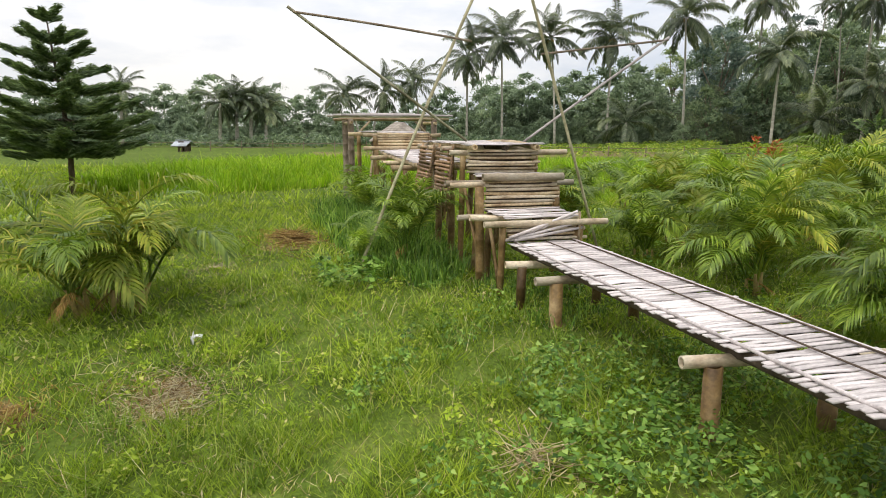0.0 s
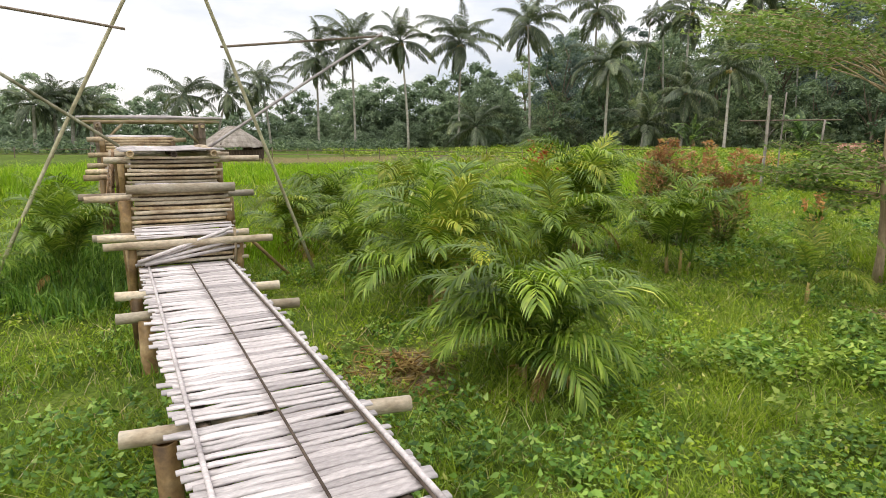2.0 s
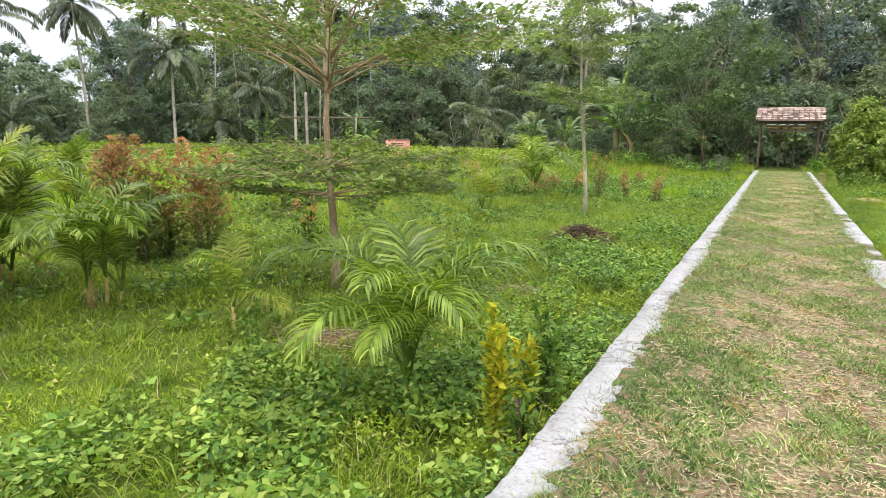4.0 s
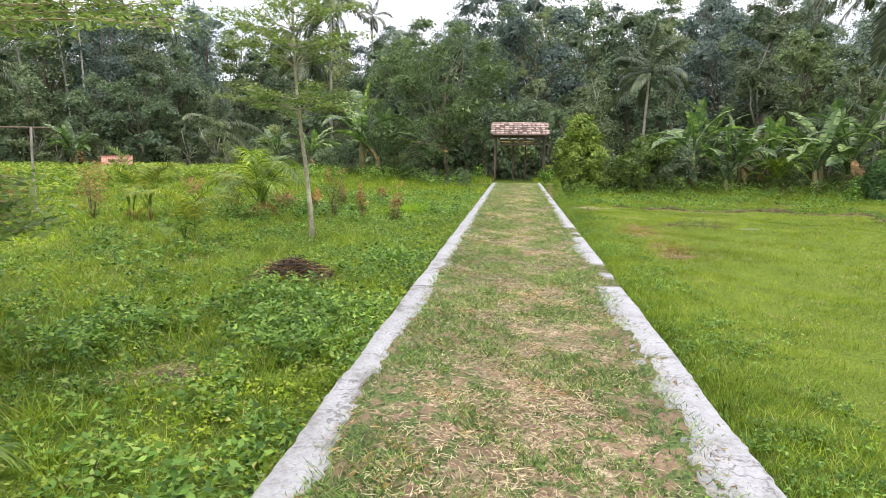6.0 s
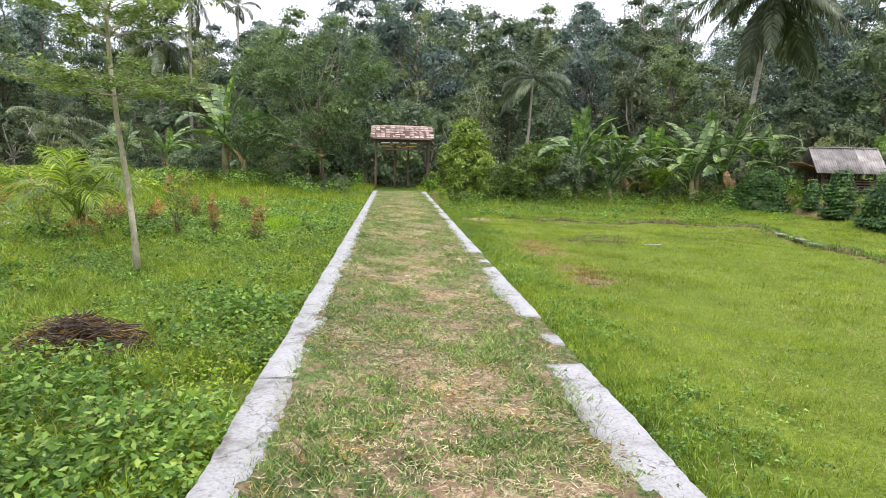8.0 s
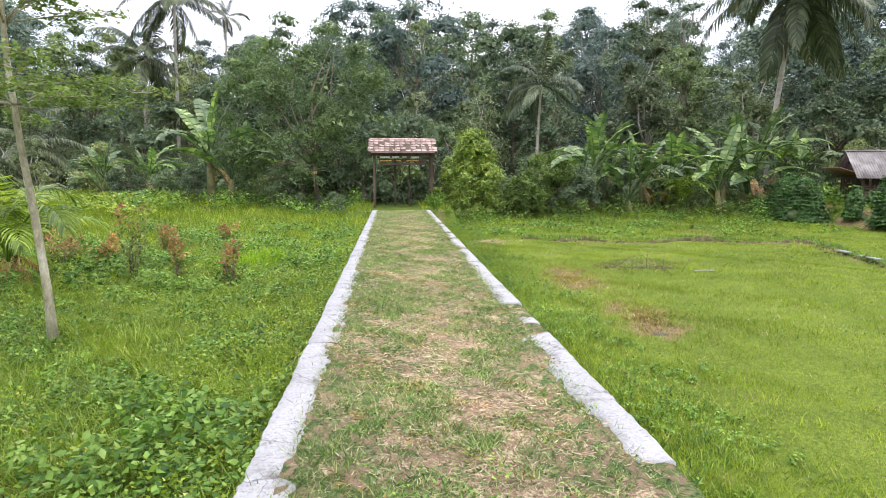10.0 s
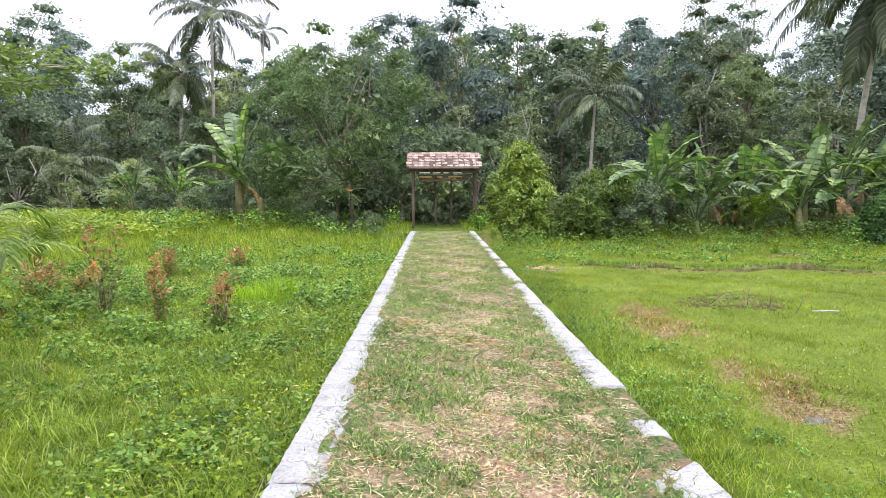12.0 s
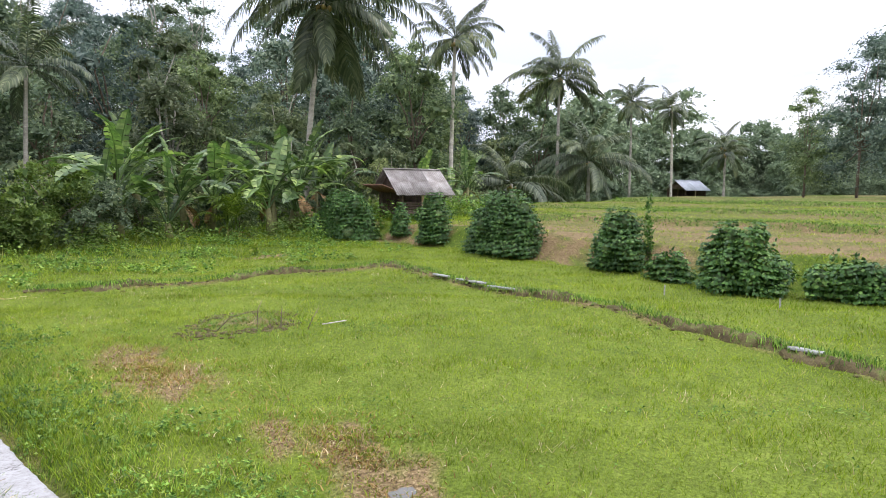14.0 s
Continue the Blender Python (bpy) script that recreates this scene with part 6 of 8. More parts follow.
# feathery spreading tree that hangs over the shelter
fx, fy = -3.6, 44.6
fz = float(land(fx, fy))
ft = thing("feathery_tree", (fx, fy, fz), "spreading tree with fine feathery leaves and a leaning trunk", "tree")
lob, tips = [], []
for k in range(64):
    a = 2.4 * k
    q = np.sqrt((k + 0.5) / 64)
    X_, Y_ = -0.6 + 4.4 * q * np.cos(a), 2.9 * q * np.sin(a)
    top = 6.4 + 3.0 * np.cos(q * 1.5) - 0.12 * max(0, X_) * q
    z_ = r.uniform(1.5 + 1.0 * (X_ > 2), top)
    lob.append((X_ + fx, Y_ + fy, z_ + fz, r.uniform(0.6, 1.1), r.uniform(0.6, 1.0), r.uniform(0.35, 0.7)))
    if k % 4 == 1:
        tips.append((X_ * 0.9, Y_ * 0.9, z_))
g = limbs(2.2, tips, 0.11, 73)
part("trunk", g.mesh("trunk", M_BARK, True), ft, Matrix.Translation((fx, fy, fz)) @ pose(0, 0, 0, 0, -8, 0))
part("crown", spray_crown("crown", M_FEATHER, lob, 40000, 0.17, 74, 0.5, 60, 0.05, 0.5, 0.3), ft)

# ---------------------------------------------------------------- shelter, huts, frames


def block(name, parent, c, size, material, turn=(0, 0, 0), bevel=0.006, label=""):
    return part(name, bm_mesh(name, box_geo(size, bevel), material), parent, pose(*c, *turn), label)


rng = np.random.default_rng(17)
sh = thing("tiled_shelter", (0.45, 41.2, -0.1), "old open shelter with a patchy tiled roof over the path", "shelter")
for x in (-0.82, 1.69):
    for y in (40.6, 42.0):
        block("post", sh, (x, y, 1.05), (0.085, 0.085, 2.6), M_DARKWOOD)
for y in (40.6, 42.0):
    block("beam", sh, (0.43, y, 2.3), (3.0, 0.09, 0.12), M_DARKWOOD)
for x in (-0.9, 0.0, 0.9, 1.75):
    block("rafter", sh, (x, 40.87, 2.6), (0.06, 1.15, 0.06), M_DARKWOOD, (32, 0, 0))
    block("rafter", sh, (x, 41.83, 2.6), (0.06, 1.15, 0.06), M_DARKWOOD, (-32, 0, 0))
v, f = tube([(-1.0, 41.35, 2.92), (0.4, 41.35, 2.93), (1.86, 41.35, 2.91)], [0.06, 0.06, 0.06], 8)
roof = part("roof", Geo().add(v, *f).mesh("roof", M_TILE), sh, label="patchy roof of pale reddish tiles")
# added underlay: its dark colour plays the shaded inside seen through tile gaps
for side in (-1, 1):
    part("roof_board", bm_mesh("roof_board", box_geo((2.75, 1.2, 0.015), 0.003), M_DARKWOOD), roof, pose(0.43, 41.35 + side * 0.5, 2.62, -side * 32), "added dark sheet for the shade seen between the tiles")
tile_me = [bm_mesh("tile", box_geo((0.212, 0.178, 0.022 + 0.004 * k), 0.006), M_TILE) for k in range(3)]
for side in (-1, 1):
    for row in range(5):
        for col in range(13):
            if rng.random() < (0.05, 0.12, 0.2, 0.14, 0.04)[row]:
                continue
            u = 0.09 + row * 0.2
            x = -0.95 + 0.23 * col + rng.normal() * 0.008
            part("tile", tile_me[rng.integers(3)], roof, pose(x, 41.35 + side * u * 0.85 * 1.05, 2.9 - u * 0.56 + 0.03, -side * (30 + rng.normal() * 2), rng.normal() * 1.5, rng.normal() * 2))
for k, z in enumerate((2.16, 2.0, 1.85)):
    block("hanging_plank", sh, (0.45, 40.62 + 0.03 * k, z), (2.3 - 0.2 * k, 0.03, 0.1), M_DARKWOOD, (0, rng.normal(), 0))
for x, w in ((-0.35, 0.42), (0.12, 0.3), (0.5, 0.2), (0.95, 0.36)):
    block("sign_bar", sh, (x, 40.58, 2.14), (w, 0.012, 0.045), M_WHITE, label="white painted bar")
for x, w in ((-0.3, 0.5), (0.25, 0.2), (0.85, 0.55)):
    block("sign_bar", sh, (x, 40.6, 1.98), (w, 0.012, 0.05), M_ORANGE, label="faded orange painted bar")
for x in (0.1, 0.75):
    block("inner_post", sh, (x, 42.05, 0.95), (0.08, 0.08, 2.3), M_DARKWOOD)

sheet = thing("orange_sheet", (-3.9, 43.0, 0.0), "faded orange sheet roof half hidden by trees", "sheet roof")
block("sheet", sheet, (-3.9, 43.0, 1.5), (0.75, 0.4, 0.03), M_ORANGE, (14, 5, 8))
for x in (-4.2, -3.6):
    block("post", sheet, (x, 43.0, 0.65), (0.06, 0.06, 1.7), M_DARKWOOD)


def corrugated(length, width, waves, material, thick=0.012):
    n = waves * 6 + 1
    xs = np.linspace(-length / 2, length / 2, n)
    zs = 0.018 * np.sin(np.linspace(0, waves * 2 * np.pi, n))
    v = np.concatenate([np.stack([xs, np.full(n, s * width / 2), zs + o], -1) for o in (0, -thick) for s in (-1, 1)])
    i = np.arange(n - 1)
    f = [np.stack([i, i + 1, i + n + 1, i + n], -1), np.stack([i + 2 * n, i + 3 * n, i + 3 * n + 1, i + 2 * n + 1], -1)]
    f += [np.stack([i, i + 2 * n, i + 2 * n + 1, i + 1], -1), np.stack([i + n, i + n + 1, i + 3 * n + 1, i + 3 * n], -1)]
    return Geo().add(v, *f).mesh("roof_sheet", material, True)


def hut(x, y, turn, length, width, eave, ridge, roof, label, wall=0.5, thatch=False, name="wooden_hut", lean_to=False):
    z0 = float(land(x, y))
    h = thing(name, (x, y, z0), label, "hut")
    m0 = Matrix.Translation((x, y, z0)) @ pose(0, 0, 0, 0, 0, turn)

    def put(nm, c, size, material, rot=(0, 0, 0)):
        part(nm, bm_mesh(nm, box_geo(size, 0.006), material), h, m0 @ pose(*c, *rot))

    for sx in (-1, 0, 1):
        for sy in (-1, 1):
            put("post", (sx * (length / 2 - 0.12), sy * (width / 2 - 0.15), eave / 2 - 0.1), (0.1, 0.1, eave + 0.2), M_DARKWOOD if sx else M_BAMBOO)
    put("floor", (0, 0, 0.35), (length - 0.2, width - 0.25, 0.08), M_DARKWOOD)
    for k in range(int(length / 0.2)):
        put("wall_plank", (-length / 2 + 0.12 + 0.2 * k, width / 2 - 0.12, eave * 0.55), (0.19, 0.025, eave * 0.85), M_DARKWOOD)
    for k in range(int(width / 0.2) - 1):
        put("wall_plank", (length / 2 - 0.1, -width / 2 + 0.25 + 0.2 * k, eave * (0.55 if wall > 0.6 else 0.4)), (0.025, 0.19, eave * (0.85 if wall > 0.6 else 0.5)), M_DARKWOOD)
    for k in range(4):
        put("low_rail", (-0.02, -width / 2 + 0.12, 0.45 + 0.12 * k), (length - 0.3, 0.03, 0.07), M_DARKWOOD)
    slope = math.atan2(ridge - eave, width / 2)
    run = math.hypot(ridge - eave, width / 2) + 0.35
    for s in (-1, 1):
        cy, cz = s * (width / 4 + 0.14), (ridge + eave) / 2 - 0.08
        if thatch:
            continue
        else:
            k = max(2, round(length / 0.85))
            for j in range(k):
                w = (length + 0.5) / k
                me = corrugated(w + 0.05, run, max(4, int(w / 0.09)), roof)
                part("roof_sheet", me, h, m0 @ pose(-(length + 0.5) / 2 + w * (j + 0.5), cy, cz + 0.004 * (j % 2), -s * math.degrees(slope)))
    if thatch:
        g, rr, n = Geo(), np.random.default_rng(900), 64
        a = np.arange(n) * 2 * np.pi / n
        ux, uy = np.sign(np.cos(a)) * np.abs(np.cos(a)) ** 0.7, np.sign(np.sin(a)) * np.abs(np.sin(a)) ** 0.7
        for k in range(7):
            rows = []
            for q, lift in ((k / 7, 0.0), (k / 7, 0.09), ((k + 1.25) / 7, 0.06)):
                q = min(1.0, q)
                wob = 1 + 0.02 * rr.normal(size=n) * (lift < 0.08)
                rows.append(np.stack([ux * ((length / 2 + 0.4) * (1 - q) + 0.55 * q) * wob, uy * ((width / 2 + 0.4) * (1 - q) + 0.12 * q) * wob, eave - 0.25 + (ridge - eave + 0.3) * q**0.85 + lift + 0.02 * rr.normal(size=n) * (lift == 0)], -1))
            i = np.arange(n)
            g.add(np.concatenate(rows), *[np.stack([i + b * n, (i + 1) % n + b * n, (i + 1) % n + (b + 1) * n, i + (b + 1) * n], -1) for b in (0, 1)])
        part("thatch", g.mesh("thatch", M_THATCH), h, m0)
    put("ridge_cap", (0, 0, ridge + (0.02 if thatch else 0.05)), (1.2, 0.3, 0.12) if thatch else (length + 0.5, 0.16, 0.04), M_THATCH if thatch else roof)
    for sx in () if thatch else (-1, 1):
        g = Geo().add([(sx * (length / 2 - 0.05), -width / 2 + 0.1, eave), (sx * (length / 2 - 0.05), width / 2 - 0.1, eave), (sx * (length / 2 - 0.05), 0, ridge - 0.06), (sx * (length / 2 - 0.08), -width / 2 + 0.1, eave), (sx * (length / 2 - 0.08), width / 2 - 0.1, eave), (sx * (length / 2 - 0.08), 0, ridge - 0.06)], [[0, 1, 2], [3, 5, 4]], [[0, 3, 4, 1], [1, 4, 5, 2], [2, 5, 3, 0]])
        part("gable", g.mesh("gable", M_DARKWOOD), h, m0)
    if lean_to:
        me = corrugated(width * 0.9, 1.0, 12, M_RUSTTIN)
        part("lean_to_roof", me, h, m0 @ pose(-length / 2 - 0.35, 0, eave + 0.1, 0, 0, 90) @ pose(0, 0, 0, 20), label="rusty lean-to sheet")
    return h


M_RUSTTIN = rough_mat("rusty_tin", [(0.3, (0.14, 0.07, 0.04)), (0.7, (0.3, 0.18, 0.12))], 3, 30, 0.8)
M_PALETIN = rough_mat("pale_blue_tin", [(0.3, (0.4, 0.43, 0.47)), (0.7, (0.55, 0.58, 0.62))], 1, 20, 0.5)
hut(21.25, 39.0, -16, 2.45, 2.3, 1.35, 2.3, M_TIN, "small dark wooden hut with a grey corrugated roof", lean_to=True)
hut(75.0, 47.4, -22, 3.4, 3.0, 1.9, 2.9, M_PALETIN, "far field hut with a pale tin roof", wall=0.7)
hut(-46.0, 10.0, 14, 3.3, 3.2, 1.2, 2.25, M_TIN, "thatched open field hut with a straw roof", thatch=True, name="thatched_hut")
hut(-25.4, 46.3, 30, 1.25, 1.3, 0.55, 1.05, M_REDROOF, "low hut with a faded red sheet roof", name="field_hut")
hut(-52.5, -5.4, 60, 0.8, 0.8, 0.62, 0.85, M_PALETIN, "tiny far field shed with a pale roof", name="field_shed")

goal = thing("pole_frame", (-15.9, 24.4, -0.4), "weathered wooden pole frame with a cross bar", "pole frame")
for (x, y), zt, rr_, mt in (((-15.9, 24.4), 3.0, 0.055, M_THATCH), ((-15.6, 24.9), 3.1, 0.028, M_THATCH), ((-14.6, 25.8), 2.1, 0.036, M_THATCH)):
    culm("post", (x, y, -0.6), (x + 0.05, y, zt), rr_, goal, mt, node=0.6)
culm("cross_bar", (-16.5, 23.7, 2.05), (-14.2, 26.2, 2.1), 0.03, goal, M_BARK)

fence = thing("rail_fence", (-42, 18, -0.45), "long low far bamboo fence across the field", "fence")
fp = [(-34.0, 41.0), (-40.0, 30.0), (-46.0, 18.0), (-52.0, 6.0), (-55.0, -6.0), (-55.0, -20.0), (-52.0, -34.0)]
for (ax, ay), (bx_, by_) in zip(fp[:-1], fp[1:]):
    for zz in (0.25, 0.6):
        culm("rail", (ax, ay, float(land(ax, ay)) + zz), (bx_, by_, float(land(bx_, by_)) + zz), 0.02, fence, M_BARK, node=1.2, bend=0.002)
    for u in np.linspace(0, 1, 6)[:-1]:
        x, y = ax + (bx_ - ax) * u, ay + (by_ - ay) * u
        z = float(land(x, y))
        culm("post", (x, y, z - 0.3), (x, y, z + 0.8), 0.035, fence, M_BARK, node=1.0)

# ---------------------------------------------------------------- vine hedges
for k, (x, y, w, d_, h_) in enumerate(((17.4, 39.2, 3.2, 1.5, 1.8), (18.0, 34.6, 1.15, 1.0, 1.7), (17.4, 30.8, 2.6, 1.5, 1.85), (16.7, 26.2, 1.3, 1.0, 1.5), (15.5, 22.6, 1.6, 1.3, 1.45), (15.9, 24.4, 0.9, 0.6, 0.62), (15.7, 20.2, 2.2, 0.9, 0.75), (15.0, 17.2, 2.6, 1.0, 0.9), (18.4, 36.8, 0.6, 0.5, 1.2))):
    r = np.random.default_rng(600 + k)
    z0 = float(land(x, y))
    hd = thing("vine_hedge", (x, y, z0), "dense hedge clump covered with dark vine leaves", "hedge", "vine-covered clumps on the bank")
    lobes = []
    m = int(5 + 7 * w)
    for j in range(m):
        v_ = (j + 0.5) / m - 0.5
        top = 1.02 * h_ * (1 - 1.6 * max(0.0, abs(v_) - 0.28)) * r.uniform(0.66, 1.12)
        for q in (0.2, 0.52, 0.82):
            lobes.append((x + r.normal() * 0.13 * d_, y + v_ * w * 0.9 + r.normal() * 0.05, z0 + top * q, d_ * r.uniform(0.24, 0.46) * (1.15 - 0.45 * q), r.uniform(0.16, 0.34), top * r.uniform(0.16, 0.26)))
    lobes = np.array(lobes)
    n = int(2300 * (w * h_ + d_ * h_ + w * d_))
    idx = r.integers(0, len(lobes), n)
    u = unit(r.normal(size=(n, 3)))
    u[:, 2] = np.where(u[:, 2] < -0.75, -u[:, 2], u[:, 2])
    c = lobes[idx, :3] + u * lobes[idx, 3:] * (1 + 0.13 * r.normal(size=(n, 1)))
    c[:, 2] += 0.035 * np.sin(c[:, 2] * 42 + 3 * np.sin(c[:, 1] * 3.1 + k))
    c[:, 2] = np.maximum(c[:, 2], z0 + 0.02)
    nrm = unit(u * [0.9, 0.9, 0.4] + [0, 0, 0.8] + 0.35 * r.normal(size=(n, 3)))
    d3 = unit(np.cross(np.cross(nrm, [0, 0, -1.0]), nrm) + 0.45 * r.normal(size=(n, 3)))
    d3 = unit(d3 - nrm * (d3 * nrm).sum(1, keepdims=True))
    L = r.uniform(0.05, 0.115, n)
    v, f = leaves(c, d3, np.cross(nrm, d3), L, L * 0.85)
    part("foliage", Geo().add(v, f).mesh("foliage", M_VINE), hd)
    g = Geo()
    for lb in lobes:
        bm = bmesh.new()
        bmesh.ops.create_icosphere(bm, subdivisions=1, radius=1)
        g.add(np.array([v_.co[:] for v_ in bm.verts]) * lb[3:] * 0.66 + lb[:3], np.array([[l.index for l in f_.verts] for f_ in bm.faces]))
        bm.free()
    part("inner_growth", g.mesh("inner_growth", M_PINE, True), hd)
    for j in range(int(6 * w)):
        a, b = np.array([x + r.normal() * 0.15 * d_, y + r.uniform(-0.5, 0.5) * w, z0 + h_ * r.uniform(0.5, 0.8)]), r.normal(size=3) * [0.15, 0.2, 0.05] + [0, 0, 0.45]
        q = np.linspace(0, 1, 14)[:, None]
        pts = a + b * q + [0, 0, -0.1] * q**2
        v, f = tube(pts[::6], [0.006, 0.004, 0.002], 4)
        shoot = part("shoot", Geo().add(v, *f).mesh("shoot", M_STALK), hd)
        d, s_ = random_frames(r, len(pts), 0.6)
        v, f = leaves(pts + d * 0.05, d, s_, r.uniform(0.08, 0.15, len(pts)), r.uniform(0.06, 0.11, len(pts)))
        part("spray", Geo().add(v, f).mesh("spray", M_VINE), shoot)
shrub(16.9, 25.4, 2.05, 0.4, 690, "thin spire of vine on a stake", None, 420, 0.12, M_VINE, "vine_spire")

# ---------------------------------------------------------------- field details
rng = np.random.default_rng(29)


def sticks_geo(g, r, x, y, rx, ry, h, n, length, rad, z0):
    for k in range(n):
        a, q = r.uniform(0, 6.28), min(1.6, abs(r.normal()) * 0.78) * (1 + 0.25 * np.sin(3 * r.uniform(0, 6.28)))
        q *= 1 + 0.3 * np.sin(3 * a + x) + 0.2 * np.sin(5 * a + y)
        px_, py_ = x + rx * q * np.cos(a), y + ry * q * np.sin(a)
        c = np.array([px_, py_, float(land(px_, py_)) - 0.01 + h * max(0.0, 1 - q**2) * r.random() + 0.015 * r.random()])
        b = r.uniform(0, 6.28)
        d = np.array([np.cos(b), np.sin(b), r.normal() * 0.25]) * length * r.uniform(0.4, 1.0) / 2
        v, f = tube([c - d, c + r.normal(size=3) * 0.02, c + d], [rad, rad * 0.8, rad * 0.4], 3, False)
        g.add(v, *f)


def heap(name, x, y, rx, ry, h, n, length, rad, material, seed, label):
    r = np.random.default_rng(seed)
    z0 = float(land(x, y))
    g = Geo()
    sticks_geo(g, r, x, y, rx, ry, h, n, length, rad, z0 - 0.02)
    ob = new(name, g.mesh(name, material))
    return tagged(ob, label, "brush pile", kind="stuff")


heap("dry_brush", -10.75, 0.5, 0.8, 0.5, 0.16, 300, 0.6, 0.008, M_RUST, 1, "heap of brown cut brush on the grass")
heap("dry_brush", -2.88, 16.3, 0.7, 0.5, 0.34, 420, 0.4, 0.006, M_RUST, 2, "heap of reddish brown cut brush on the grass")
heap("dry_brush", -2.86, 16.25, 0.7, 0.5, 0.34, 900, 0.4, 0.007, M_DARKWOOD, 13, "dark grey twigs under the brown brush")
heap("dry_brush", -3.1, 1.45, 0.4, 0.3, 0.06, 90, 0.5, 0.004, M_STRAW, 3, "scatter of pale dry twigs on the grass")
heap("dry_straw", -4.8, -0.7, 0.62, 0.4, 0.05, 520, 0.3, 0.0035, M_STRAW, 14, "pale dry straw lying on the grass")
heap("dry_straw", -4.8, -0.7, 0.55, 0.36, 0.04, 420, 0.22, 0.0035, M_RUST, 4, "patch of dry cut straw on the grass")
heap("dry_straw", -4.6, -1.7, 0.45, 0.35, 0.03, 160, 0.22, 0.0035, M_RUST, 5, "patch of dry cut straw on the grass")
heap("dead_leaves", -4.5, 4.5, 0.7, 0.5, 0.05, 350, 0.2, 0.008, M_RUST, 6, "brown dead leaves under the palm")
heap("dead_weeds", 2.9, 32.5, 0.8, 0.5, 0.06, 400, 0.3, 0.004, M_STRAW, 9, "dry weeds in the short grass")
heap("cut_straw", -2.6, 12.4, 0.5, 0.4, 0.05, 350, 0.2, 0.004, M_STRAW, 11, "patch of cut straw by the weeds")
heap("cut_straw", -3.6, 9.8, 0.7, 0.4, 0.05, 350, 0.2, 0.004, M_STRAW, 12, "patch of cut straw by the weeds")

twig = thing("bare_twigs", (5.5, 26.8, -0.7), "few bare bent twigs on the dark heap", "twig")
for pts in (((5.1, 26.9, -0.65), (5.3, 26.8, -0.42), (5.6, 26.7, -0.36), (5.75, 26.7, -0.5)), ((5.7, 26.7, -0.65), (5.72, 26.7, -0.35), (5.8, 26.7, -0.2)), ((6.3, 26.2, -0.68), (6.4, 26.2, -0.5), (6.52, 26.2, -0.36)), ((6.0, 26.5, -0.68), (6.02, 26.5, -0.4), (6.03, 26.5, -0.3))):
    part("twig", Geo().add(*(lambda q: (q[0], *q[1]))(tube(pts, [0.008, 0.007, 0.005, 0.003][:len(pts)], 5))).mesh("twig", M_BARK, True), twig)
pole = thing("pale_stick", (6.85, 26.2, -0.7), "short pale stick lying in the grass", "stick")
part("stick", Geo().add(*(lambda q: (q[0], *q[1]))(tube([(6.62, 26.25, -0.65), (7.05, 26.17, -0.64)], [0.01, 0.01], 10))).mesh("stick", M_SLAT, True), pole)
for k, (x, y, s) in enumerate(((-5.9, -0.6, 0.07), (-9.4, 26.4, 0.1), (-12.5, 20.0, 0.1))):
    r = np.random.default_rng(950 + k)
    z0 = float(land(x, y))
    n = 5
    X_, Y_ = np.meshgrid(np.linspace(-s, s, n), np.linspace(-s * 0.7, s * 0.7, n))
    v = np.stack([x + X_, y + Y_, z0 + 0.05 + 0.035 * r.normal(size=X_.shape)], -1).reshape(-1, 3)
    ii = (np.arange(n - 1)[:, None] * n + np.arange(n - 1)[None]).ravel()
    litter = Geo().add(np.concatenate([v, v - [0, 0, 0.004]]), np.stack([ii, ii + 1, ii + n + 1, ii + n], -1), np.stack([ii, ii + n, ii + n + 1, ii + 1], -1) + n * n)
    tagged(new("litter", litter.mesh("litter", M_WHITE)), "crumpled white scrap lying in the grass", "litter")
for x, y, h_ in ((14.0, 23.7, 0.26), (13.75, 21.3, 0.22)):
    st = thing("white_stake", (x, y, float(land(x, y))), "short pale stake in the grass", "stake")
    block("stake", st, (x, y, float(land(x, y)) + h_ / 2 - 0.03), (0.035, 0.03, h_), M_CONC, (0, 4, 20))

a = np.linspace(0, 2 * np.pi, 49)[:-1]
rim = 1 + 0.2 * np.sin(a * 2 + 1) + 0.14 * np.sin(a * 3 + 2) + 0.08 * np.sin(a * 7)
puddle = Geo().add(np.concatenate([[(3.7, 21.25, 0)], np.stack([3.7 + 0.15 * rim * np.cos(a), 21.25 + 0.17 * rim * np.sin(a), 0 * a], -1)]) + [0, 0, float(land(3.7, 21.25)) + 0.014], np.stack([np.zeros(48, int), 1 + np.arange(48), 1 + (np.arange(48) + 1) % 48], -1))
tagged(new("puddle", puddle.mesh("puddle", M_WATER)), "small muddy puddle in the short grass", "water", kind="structure")

